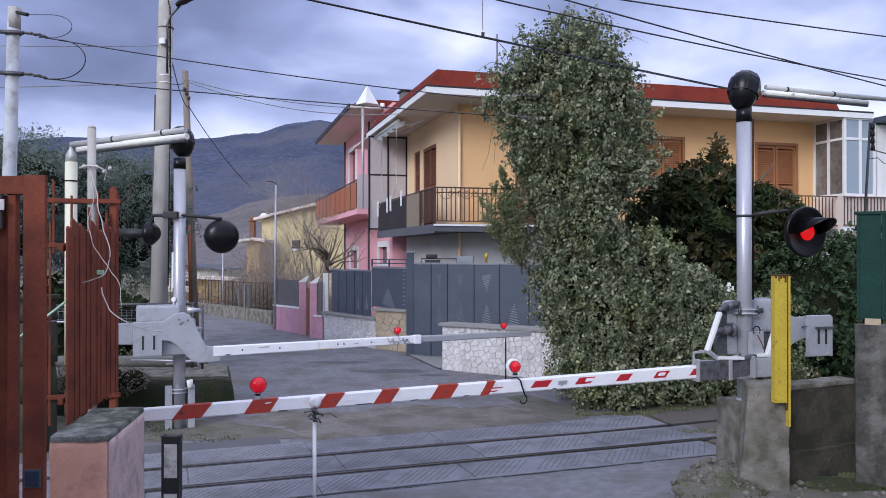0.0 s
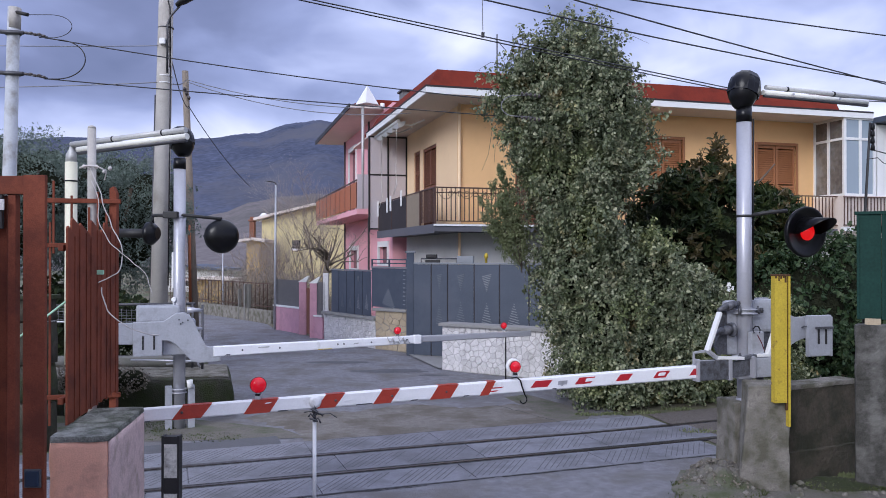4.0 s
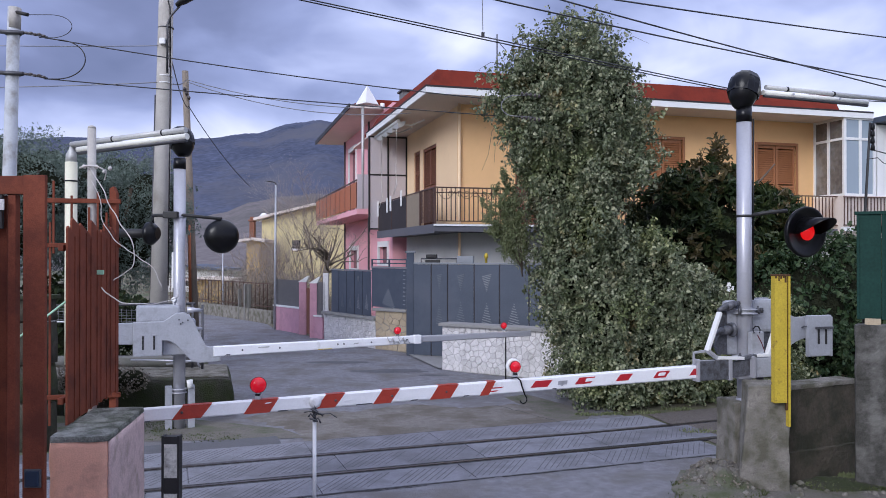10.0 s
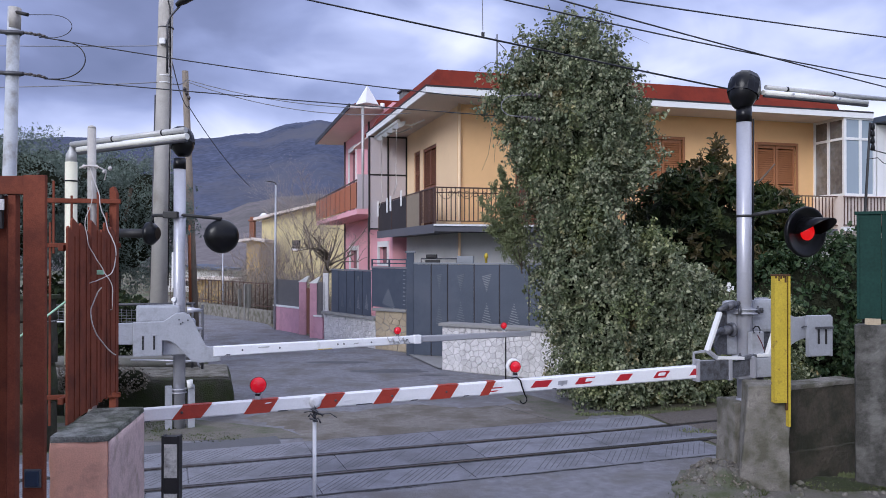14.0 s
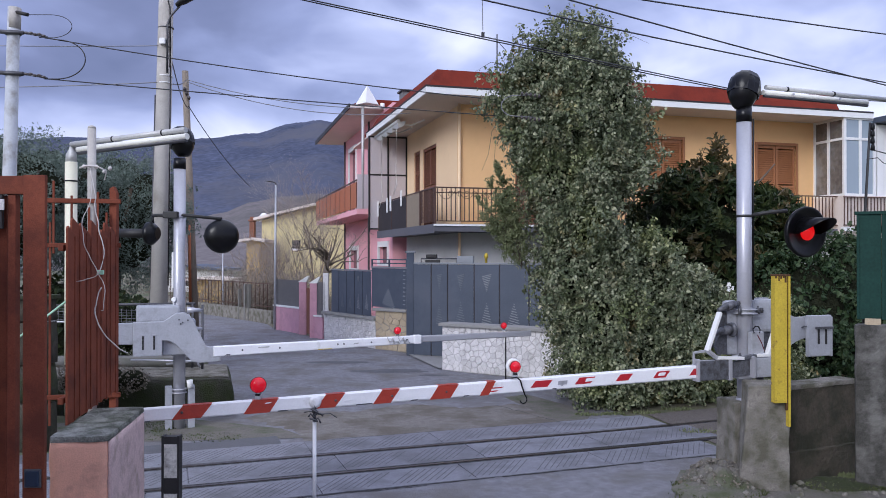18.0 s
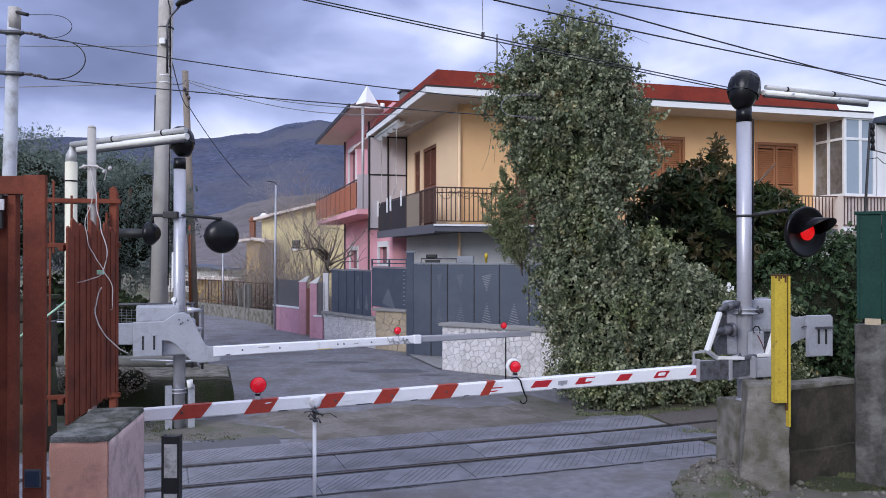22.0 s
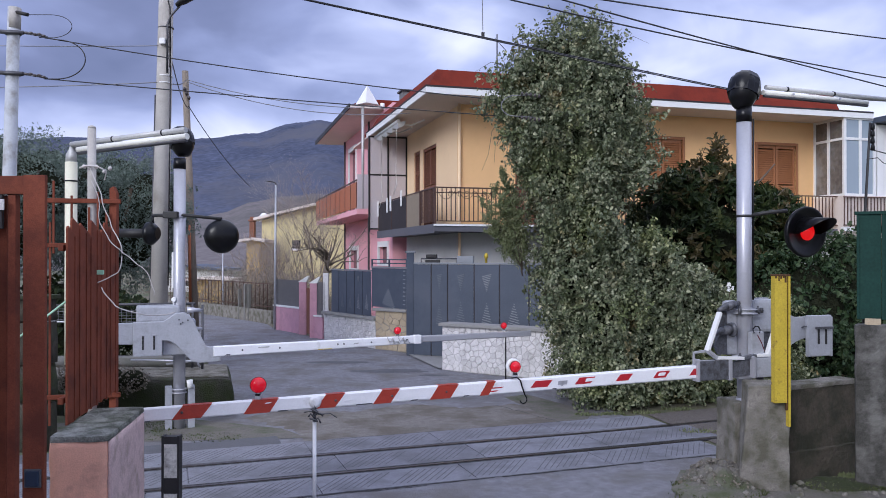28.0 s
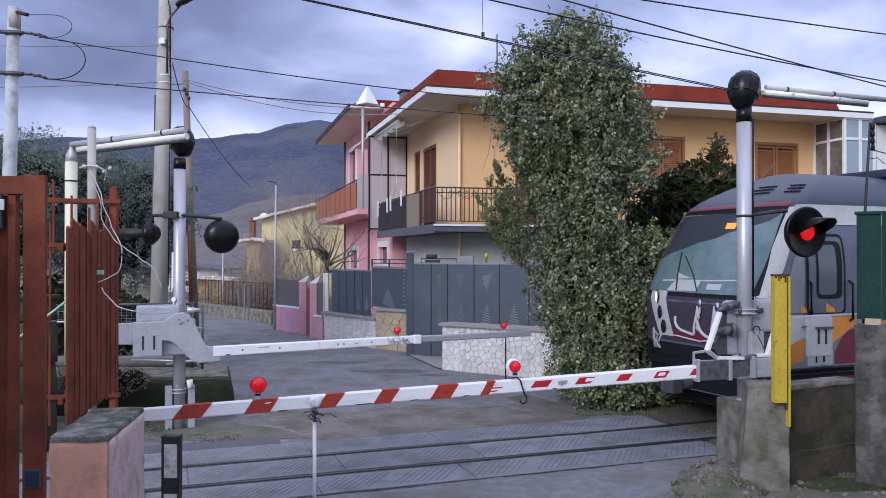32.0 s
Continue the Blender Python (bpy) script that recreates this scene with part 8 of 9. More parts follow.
def feathery_branch(base, tips, seed):
    """A thin forked branch whose side twigs are thick with needle-like leaves; it sways about its foot."""
    rnd = random.Random(seed)
    wood, pts, nor = B(), [], []
    for tx, tz in tips:
        tip = V(tx, rnd.uniform(-0.12, 0.12), tz)
        mid = tip * 0.5 + V(0.10 + rnd.uniform(-0.04, 0.04), 0, 0.06)
        tube(wood, [V(0, 0, 0), mid, tip], 0.010, 4, 0.003)
        for k in range(15):
            f = rnd.uniform(0.30, 1.0)
            o = mid.lerp(tip, f * 2 - 1) if f > 0.5 else (mid * (f * 2))
            w = (tip.normalized() * 0.7 + V(rnd.uniform(-1, 1), rnd.uniform(-0.8, 0.8), rnd.uniform(-0.5, 0.7))) * (0.20 * (1.25 - 0.6 * f))
            tube(wood, [o, o + w], 0.004, 3, 0.0015)
            for j in range(64):
                q = o + w * rnd.uniform(0.1, 1.15)
                pts.append(q + V(rnd.gauss(0, 0.02), rnd.gauss(0, 0.02), rnd.gauss(0, 0.02)))
                nor.append(V(rnd.gauss(0, 1), -0.8, rnd.gauss(0, 1)).normalized())
    branch = part("branch", wood, BARK, small, "thin swaying branch", m=Matrix.Translation(base))
    ob = new("leaves", leaf_mesh("leaves", np.array([tuple(q) for q in pts]), np.array([tuple(q) for q in nor]), 0.0145, FEATHERY, droop=-0.3, long=3.6, jitter=0.6))
    ob.parent = branch
    tagged(ob, "fine feathery leaves", kind="stuff")
    return branch


swaying = [feathery_branch((1.35, 13.68, 2.45), [(-0.52, 1.78), (-0.40, 1.50), (-0.62, 1.42)], 3),
           feathery_branch((1.35, 13.62, 2.45), [(-0.80, 1.10), (-0.70, 0.82), (-0.55, 1.12), (-0.60, 0.60), (-0.36, 0.95)], 4)]

# olive trees and garden growth beyond the gate
olive_n = 0
for cx, cy, z, s in ((-8.9, 15.5, 3.3, 1.45), (-7.3, 17.5, 3.1, 1.45), (-10.8, 17.0, 3.6, 1.6), (-9.4, 20.5, 3.6, 1.7)):
    ol = thing("olive_tree", "silvery olive tree in the garden beyond the gate", "tree", group="olive trees")
    bm = B()
    cyl(bm, (cx, cy, 0), (cx + 0.1, cy, z - 0.4), 0.15, 0.09, 8)
    for k in range(7):
        an = k * 2.1 + cx
        tube(bm, [(cx + 0.1, cy, z - 0.9), (cx + math.cos(an) * 0.6 * s, cy + math.sin(an) * 0.5 * s, z), (cx + math.cos(an) * 1.0 * s, cy + math.sin(an) * 0.8 * s, z + 0.6 * s)], 0.04, 5, 0.012)
    part("trunk", bm, BARK, ol)
    crown("leaves", ol, [(cx, cy, z, 1.0 * s, 0.8 * s, 0.9 * s), (cx - 0.5 * s, cy, z + 0.55 * s, 0.6 * s, 0.6 * s, 0.6 * s), (cx + 0.55 * s, cy, z + 0.35 * s, 0.6 * s, 0.6 * s, 0.7 * s)], int(46000 if cy < 18 else 24000), 0.021, OLIVE, "silvery grey-green leaves", rough=0.6, freq=1.8, core=0.72, long=2.8, jitter=1.0, droop=0.2)
bush = thing("dark_bush", "dark low bushes behind the guard railing", "bush")
crown("leaves", bush, [(-7.6, 16.2, 1.2, 1.5, 0.7, 0.9), (-9.8, 16.0, 1.4, 1.4, 0.7, 1.0), (-6.1, 16.6, 1.0, 0.6, 0.5, 0.6)], 6000, 0.09, BROADLEAF, rough=0.25)
brush = thing("brushwood_heap", "heap of dry twigs and leaves beside the platform", "brushwood")
crown("leaves", brush, [(-4.86, 12.42, 0.62, 0.26, 0.22, 0.22), (-5.2, 12.4, 0.64, 0.3, 0.22, 0.24), (-5.6, 12.4, 0.6, 0.5, 0.3, 0.3)], 5000, 0.026, BROWN_LEAF, rough=0.2, core=0.7)


def bare_tree(cx, cy, height, seed, label, spread=0.75, thick=0.034, depth=5):
    """A leafless tree grown by branching."""
    rnd = random.Random(seed)
    tr = thing("bare_tree", label, "tree", group="bare trees")
    trunk, twigs = B(), B()

    def grow(p, d, length, r, level):
        q = p + d * length
        mid = p.lerp(q, 0.5) + V(rnd.uniform(-1, 1), rnd.uniform(-1, 1), 0) * length * 0.06
        tube(trunk if level < 2 else twigs, [p, mid, q], r, 5 if level < 2 else 3, r * 0.62)
        if level >= depth:
            return
        for k in range(rnd.randint(3, 4) if level else 5):
            nd = (d + V(rnd.uniform(-1, 1), rnd.uniform(-1, 1), rnd.uniform(-0.25, 0.7)) * spread).normalized()
            grow(p.lerp(q, rnd.uniform(0.45, 1.0)), nd, length * rnd.uniform(0.55, 0.78), r * 0.52, level + 1)

    grow(V(cx, cy, 0), V(rnd.uniform(-0.1, 0.1), 0, 1), height * 0.36, thick, 0)
    part("trunk", trunk, TWIG_BARK, tr)
    part("twig_mass", twigs, BARE, tr, kind="stuff")


for cx, cy, h, s in ((-6.7, 35.0, 7.2, 2), (-5.6, 34.5, 7.0, 3), (-9.6, 41.0, 4.2, 4), (-6.3, 38.0, 8.6, 8), (-7.7, 36.5, 5.0, 11), (-8.3, 38.0, 4.4, 14), (-9.0, 39.0, 4.8, 15), (-5.0, 33.5, 5.4, 16), (-7.2, 34.0, 4.4, 17)):
    bare_tree(cx, cy, h, s, "leafless brown garden tree")
scrub = thing("scrub", "brown winter scrub along the far road", "scrub", kind="stuff")
pts, nor = lump_points([(-8.0, 33.5, 0.9, 1.5, 0.8, 0.9), (-10.5, 38, 1.0, 2.0, 0.9, 1.0), (-13.5, 42.0, 1.0, 2.5, 1.0, 1.0), (-6.4, 31.3, 0.9, 0.8, 0.6, 0.8), (-19, 47.0, 1.1, 3, 1, 1.0)], 9000, 0.35, 1.2)
ob = new("twigs", leaf_mesh("twigs", pts, nor, 0.022, BROWN_LEAF, long=4.0, jitter=1.0, droop=-0.4))
ob.parent = scrub
tagged(ob, kind="stuff")



def thicket(patches, seed, label):
    """Leafless canes standing close together, each with fine side shoots."""
    rnd = random.Random(seed)
    tk = thing("thicket", label, "bushes", kind="stuff")
    canes, shoots = B(), B()
    for cx, cy, rx, ry, high, n in patches:
        for k in range(n):
            a, r = rnd.uniform(0, 6.283), math.sqrt(rnd.random())
            p = V(cx + math.cos(a) * r * rx, cy + math.sin(a) * r * ry, 0)
            h = high * rnd.uniform(0.45, 1.0) * (1.0 - 0.35 * r * r)
            lean = V(rnd.uniform(-0.35, 0.35), rnd.uniform(-0.3, 0.3), 1)
            q = p + lean * (h * 0.55) + V(rnd.uniform(-0.1, 0.1), 0, 0)
            e = q + (lean + V(rnd.uniform(-0.5, 0.5), rnd.uniform(-0.4, 0.4), 0)) * (h * 0.45)
            tube(canes, [p, q, e], rnd.uniform(0.008, 0.016), 3, 0.004)
            for j in range(9):
                f = rnd.uniform(0.1, 1.0)
                o = p.lerp(q, f * 2) if f < 0.5 else q.lerp(e, f * 2 - 1)
                w = V(rnd.uniform(-1, 1), rnd.uniform(-1, 1), rnd.uniform(0.0, 1.3)) * (0.34 * rnd.uniform(0.5, 1.3))
                tube(shoots, [o, o + w * 0.5 + V(0, 0, 0.03), o + w], 0.007, 3, 0.003)
    part("canes", canes, TWIG_BARK, tk, kind="stuff")
    part("shoots", shoots, BARE, tk, "fine grey-brown shoots", kind="stuff")


thicket([(-8.6, 35.6, 1.5, 1.2, 2.7, 150), (-10.6, 37.6, 1.5, 0.9, 1.8, 80), (-7.2, 33.2, 1.2, 1.2, 2.9, 150), (-5.8, 32.0, 1.0, 1.0, 3.2, 90), (-5.0, 30.6, 0.8, 1.0, 2.9, 80)], 31, "grey-brown leafless bushes behind the roadside fence")

# a pruned dark tree by the pink house
pr = thing("pruned_tree", "dark gnarled pruned tree beside the pink house", "tree")
bm = B()
rp = random.Random(3)
tube(bm, [(-4.15, 27.8, 0), (-4.2, 27.8, 1.2), (-4.05, 27.8, 2.4)], 0.10, 8, 0.08)
for k in range(22):
    an = rp.uniform(0, 2 * math.pi)
    r = rp.uniform(0.6, 1.5)
    z0 = rp.uniform(1.9, 2.7)
    p1 = V(-4.1 + math.cos(an) * r * 0.5, 27.8 + math.sin(an) * r * 0.4, z0 + rp.uniform(0.1, 0.5))
    p2 = V(-4.1 + math.cos(an) * r, 27.8 + math.sin(an) * r * 0.7, z0 + rp.uniform(-0.1, 1.3))
    tube(bm, [(-4.05, 27.8, z0), p1, p2], 0.036, 6, 0.010)
    for j in range(4):
        p3 = p1.lerp(p2, rp.uniform(0.2, 1.0))
        p4 = p3 + V(rp.uniform(-0.5, 0.5), rp.uniform(-0.3, 0.3), rp.uniform(-0.25, 0.7))
        tube(bm, [p3, p3.lerp(p4, 0.5) + V(rp.uniform(-0.08, 0.08), 0, 0.04), p4], 0.012, 5, 0.004)
part("trunk", bm, TWIG_BARK, pr)

# weeds and grass tufts
def tufts(name, spots, label, blade=0.10, n=60, mat=None):
    pts, nor = [], []
    for x, y, rx, ry, k in spots:
        for i in range(int(n * k)):
            an, r = rng.uniform(0, 2 * math.pi), math.sqrt(rng.uniform(0, 1))
            pts.append((x + math.cos(an) * r * rx, y + math.sin(an) * r * ry, blade * 0.32))
            nor.append((rng.normal(0, 1), rng.normal(0, 1), 0.25))
    pts, nor = np.array(pts), np.array(nor)
    nor /= np.linalg.norm(nor, axis=1)[:, None]
    ob = new(name, leaf_mesh(name, pts, nor, blade * 0.34, mat or GRASS, droop=-1.6, long=3.2, jitter=0.3, vary=0.6))
    return tagged(ob, label, "grass", kind="stuff")


tufts("grass_tufts", [(2.9, 8.9, 0.35, 0.2, 4), (2.75, 8.4, 0.4, 0.3, 2), (3.2, 8.6, 0.35, 0.2, 4), (4.35, 8.75, 0.3, 0.15, 3), (4.75, 8.75, 0.2, 0.1, 4), (-3.5, 11.15, 0.7, 0.3, 2), (-4.6, 11.8, 0.7, 0.5, 6)], "sparse grass tufts on the dirt verge", 0.035, 90)
tufts("weeds", [(2.35, 12.75, 0.25, 0.1, 3), (2.75, 12.8, 0.2, 0.1, 3), (3.3, 12.9, 0.25, 0.1, 2), (3.9, 13.2, 0.3, 0.1, 2), (3.80, 11.55, 0.35, 0.16, 3), (-3.02, 6.55, 0.09, 0.09, 1)], "green weeds at the foot of the ivy", 0.04, mat=FEATHERY)
stones = thing("loose_stones", "loose stones on the dirt by the low wall", "stones", kind="stuff")
bm = B()
rs = random.Random(4)
for k in range(46):
    x, y, s = rs.uniform(2.7, 5.0), rs.uniform(7.9, 8.95), rs.choice((0.015, 0.02, 0.03, 0.045))
    r = bmesh.ops.create_icosphere(bm, subdivisions=2, radius=s, matrix=Matrix.Translation((x, y, s * 0.3)))
    for v in r["verts"]:
        v.co += V(rs.uniform(-1, 1), rs.uniform(-1, 1), rs.uniform(-1, 1)) * s * 0.12
part("stone", bm, PLINTH, stones, kind="stuff")


heap = thing("rubble_heap", "low heap of dirt, grit and dead leaves against the plinth", "rubble")


def mound(name, cx, cy, rx, ry, h, mat, parent, seed, n=34):
    """A low uneven mound that runs out flat on the ground."""
    verts, faces = [], []
    for j in range(n + 1):
        for i in range(n + 1):
            u, w = 2 * i / n - 1, 2 * j / n - 1
            x, y = cx + rx * u, cy + ry * w
            k = max(0.0, 1 - (u * u + w * w)) ** 0.8
            z = k * (h + 0.35 * h * noise.noise(V(x * 6 + seed, y * 6, 0)) + 0.018 * noise.noise(V(x * 26, y * 26, seed)))
            verts.append((x, y, z - 0.004))
    for j in range(n):
        for i in range(n):
            a = j * (n + 1) + i
            faces.append((a, a + 1, a + n + 2, a + n + 1))
    ob = new(name, raw_mesh(name, verts, faces, mat))
    ob.parent = parent
    return ob


mound("mound", 3.16, 9.02, 0.42, 0.46, 0.24, DIRT, heap, 3)
mound("mound", 3.02, 8.72, 0.5, 0.36, 0.07, DIRT, heap, 5)
mound("mound", 4.42, 8.92, 0.55, 0.30, 0.06, MOSSY, heap, 7)
bm = B()
rs = random.Random(14)
for k in range(90):
    an, r = rs.uniform(0, 2 * math.pi), math.sqrt(rs.random())
    x, y, q = 3.1 + 0.42 * r * math.cos(an), 8.92 + 0.42 * r * math.sin(an), rs.choice((0.008, 0.012, 0.02, 0.03))
    z = 0.22 * max(0.0, 1 - ((x - 3.16) / 0.42) ** 2 - ((y - 9.02) / 0.46) ** 2) ** 0.8
    g = bmesh.ops.create_icosphere(bm, subdivisions=1, radius=q, matrix=Matrix.Translation((x, y, z + q * 0.3)))
    for v in g["verts"]:
        v.co += V(rs.uniform(-1, 1), rs.uniform(-1, 1), rs.uniform(-1, 1)) * q * 0.25
part("grit", bm, PLINTH, heap, "loose grey grit", kind="stuff")
pts = np.array([(3.1 + 0.45 * math.sqrt(rs.random()) * math.cos(a), 8.9 + 0.42 * math.sqrt(rs.random()) * math.sin(a), 0.0) for a in [rs.uniform(0, 6.28) for k in range(420)]])
pts[:, 2] = 0.02 + 0.22 * np.clip(1 - ((pts[:, 0] - 3.16) / 0.42) ** 2 - ((pts[:, 1] - 9.02) / 0.46) ** 2, 0, 1) ** 0.8
ob = new("dead_leaves", leaf_mesh("dead_leaves", pts, np.tile(np.array([0.0, 0.0, 1.0]), (len(pts), 1)), 0.022, BROWN_LEAF, jitter=0.6))
ob.parent = heap
tagged(ob, "dry brown leaves", kind="stuff")
tufts("grass_tufts", [(2.82, 8.75, 0.16, 0.1, 3), (3.02, 8.62, 0.14, 0.1, 3), (3.25, 8.68, 0.14, 0.08, 3), (4.62, 8.98, 0.22, 0.14, 7), (4.72, 9.16, 0.14, 0.12, 6), (4.2, 8.82, 0.2, 0.1, 3)], "bright green grass and moss at the wall foot", 0.05, 60, FEATHERY)


# ---- the train ----
train = thing("train", "graffitied blue-grey commuter train with a rounded nose", "train", FAR_TRACK)
TW, TL = 1.30, 22.0


def prof(z):
    """Half width, nose setback and nose depth of the body at height z."""
    if z < 1.0:
        w = TW - 0.06
    elif z < 2.4:
        w = TW
    elif z < 3.2:
        w = TW - 0.16 * ((z - 2.4) / 0.8) ** 1.5
    else:
        t = min(1.0, (z - 3.2) / 0.62)
        w = (TW - 0.16) * math.sqrt(max(0.0, 1 - t * t * 0.96))
    if z < 1.9:
        x0 = 0.05 * (1.9 - z) ** 2
    else:
        x0 = 0.46 * (z - 1.9) + 0.20 * max(0.0, z - 2.9) ** 1.5 + 1.6 * max(0.0, z - 3.25) ** 1.4
    return w, x0, 0.46


def skin(th, z, off=0.0, back=None):
    """A point of the shell: th from -90 (near side) through 0 (nose) to 90; beyond that, along the side."""
    w, x0, dep = prof(z)
    a = radians(max(-90.0, min(90.0, th)))
    s, c = math.sin(a), math.cos(a)
    y = math.copysign(abs(s) ** 0.72, s) * (w + off)
    x = x0 + dep * (1 - abs(c) ** 0.85) - off * c
    if back is not None:
        x = back
    return V(x, y, z)


def shell(name, zs, mat, label=""):
    bm = B()
    ths = [-90 + 7.5 * i for i in range(25)]
    rows = []
    for z in zs:
        row = [bm.verts.new(skin(-90, z, back=TL))] + [bm.verts.new(skin(t, z)) for t in ths] + [bm.verts.new(skin(90, z, back=TL))]
        rows.append(row)
    for a, b in zip(rows, rows[1:]):
        for i in range(len(a) - 1):
            f = bm.faces.new((a[i], a[i + 1], b[i + 1], b[i]))
            f.smooth = True
        bm.faces.new((a[0], b[0], b[-1], a[-1]))
    bmesh.ops.recalc_face_normals(bm, faces=bm.faces[:])
    return part(name, bm, mat, train, label)


def patch(name, corners, mat, label="", off=0.012, n=12, parent=None):
    """A panel on the nose between (th, z) corners: low left, low right, high right, high left."""
    bm = B()
    (a0, b0), (a1, b1), (a2, b2), (a3, b3) = corners
    grid = []
    for j in range(n + 1):
        v = j / n
        row = []
        for i in range(n + 1):
            u = i / n
            th = (a0 * (1 - u) + a1 * u) * (1 - v) + (a3 * (1 - u) + a2 * u) * v
            z = (b0 * (1 - u) + b1 * u) * (1 - v) + (b3 * (1 - u) + b2 * u) * v
            row.append(bm.verts.new(skin(th, z, off)))
        grid.append(row)
    for j in range(n):
        for i in range(n):
            f = bm.faces.new((grid[j][i], grid[j][i + 1], grid[j + 1][i + 1], grid[j + 1][i]))
            f.smooth = True
    bmesh.ops.recalc_face_normals(bm, faces=bm.faces[:])
    return part(name, bm, mat, parent or train, label)


shell("body", [0.62, 0.9, 1.2, 1.6, 1.9, 2.2, 2.5, 2.8, 3.0, 3.2], TRAIN_GREY, "blue-grey body shell")
shell("roof", [3.2, 3.3, 3.4, 3.5, 3.6, 3.7, 3.78, 3.81], TRAIN_ROOF, "dark blue roof")
bm = B()
box(bm, 3.4, TL - 1, -0.75, 0.75, 3.78, 3.92, 0.04)
part("roof_unit", bm, TRAIN_ROOF, train, "roof equipment housing")
patch("lower_mask", ((-86, 1.30), (86, 1.30), (84, 1.99), (-84, 1.99)), TRAIN_NOSE, "dark nose panel covered in graffiti", 0.006)
# black panel paints the darkness beneath the nose onto the lower shell
patch("under_nose", ((-90, 0.64), (90, 0.64), (90, 1.27), (-90, 1.27)), TRAIN_DARK, "lower nose blackened for the shade under the train", 0.006)
patch("bumper_strip", ((-60, 0.93), (74, 0.93), (74, 1.06), (-60, 1.06)), TRAIN_DARK, "dark bumper strip", 0.05)
patch("red_band", ((-60, 1.36), (12, 1.36), (12, 1.48), (-60, 1.48)), TRAIN_RED, "dark red band", 0.012)
patch("brow_band", ((-64, 3.26), (40, 3.25), (40, 3.31), (-66, 3.33)), TRAIN_RED, "faded red line over the windscreen", 0.012)
patch("nose_mask", ((-58, 1.97), (78, 1.97), (64, 3.28), (-64, 3.25)), TRAIN_DARK, "black window mask", 0.008)
patch("windscreen", ((-50, 2.03), (62, 2.03), (48, 3.20), (-60, 3.16)), WINDSCREEN, "large greenish windscreen", 0.016)
# three dark patches paint a mirrored skyline, with its slanting lower edge
patch("tinted_band", ((-48, 3.06), (-12, 2.90), (-12, 3.18), (-58, 3.15)), DARK_REFLECTION, "dark band painted for a reflected skyline on the windscreen", 0.019)
patch("tinted_band", ((-12, 2.90), (12, 2.68), (12, 3.18), (-12, 3.18)), DARK_REFLECTION, "dark band painted for a reflected skyline on the windscreen", 0.019)
patch("tinted_band", ((12, 2.68), (50, 2.50), (46, 3.18), (12, 3.18)), DARK_REFLECTION, "dark band painted for a reflected skyline on the windscreen", 0.019)
patch("destination_display", ((-16, 2.955), (-8, 2.955), (-8, 3.04), (-16, 3.04)), AMBER, "glowing amber destination display", 0.024, 4)
patch("dash_line", ((-36, 2.225), (24, 2.18), (24, 2.20), (-36, 2.245)), TRAIN_WHITE, "pale line under the windscreen", 0.022)
patch("dash_paper", ((-3, 2.06), (15, 2.04), (10, 2.20), (-4, 2.21)), TRAIN_WHITE, "crumpled white paper behind the windscreen", 0.020, 4)
patch("dash_paper", ((0, 2.24), (9, 2.22), (12, 2.34), (6, 2.29)), TRAIN_WHITE, "crumpled white paper behind the windscreen", 0.020, 4)
patch("dash_card", ((-20, 2.09), (-9, 2.09), (-9, 2.17), (-20, 2.17)), TRAIN_WHITE, "white card", 0.020, 3)
bm = B()
tube(bm, [skin(6, 2.06, 0.03), skin(9, 2.3, 0.04), skin(13, 2.62, 0.035)], 0.010, 5)
tube(bm, [skin(-4, 2.06, 0.03), skin(0, 2.3, 0.04), skin(8, 2.56, 0.035)], 0.010, 5)
part("wiper", bm, BLACK_MATT, train, "black wiper")
for t0, t1, t2, t3 in ((6, 20, 38, 14), (-62, -50, -48, -60)):
    cluster = patch("headlight", ((t0, 1.38), (t1, 1.36), (t2, 2.02), (t3, 2.04)), TRAIN_WHITE, "white headlamp cluster", 0.016, 6)
    for k, f in enumerate((0.86, 0.52, 0.2)):
        th = (t0 + t1) / 2 * (1 - f) + (t2 + t3) / 2 * f
        z = 1.37 + 0.66 * f
        c = skin(th, z, 0.02)
        out = (c - skin(th, z, -0.2)).normalized()
        bm = B()
        lathe(bm, c, out, [(-0.01, 0.10), (0.006, 0.10), (0.008, 0.08)], 16)
        part("bezel", bm, TRAIN_DARK, cluster, "dark bezel")
        bm = B()
        lathe(bm, c, out, [(0, 0.085), (0.012, 0.08), (0.02, 0.04)], 16)
        part("headlamp", bm, HEADLAMP if k == 0 else LENS, cluster, "lit headlamp" if k == 0 else "dark lamp")


def side_strip(name, cols, mat, label="", off=0.011, sy=-1, parent=None, nz=6):
    """A panel that follows the curve of the side: columns (x, low z, high z)."""
    bm = B()
    grid = []
    for x, z0, z1 in cols:
        zs = [z0 + (z1 - z0) * k / nz for k in range(nz + 1)]
        grid.append([bm.verts.new((x, sy * (prof(z)[0] + off), z)) for z in zs])
    for a, b in zip(grid, grid[1:]):
        for k in range(nz):
            bm.faces.new((a[k], b[k], b[k + 1], a[k + 1])).smooth = True
    bmesh.ops.recalc_face_normals(bm, faces=bm.faces[:])
    return part(name, bm, mat, parent or train, label)


def rounded(x0, x1, z0, z1, r=0.06, n=4):
    """Columns of a rectangle with rounded corners."""
    cols = []
    for k in range(n + 1):
        a = math.pi / 2 * k / n
        d = r * (1 - math.sin(a))
        cols.append((x0 + r * (1 - math.cos(a)), z0 + d, z1 - d))
    return cols + [(x0 + x1 - x, a, b) for x, a, b in reversed(cols)]


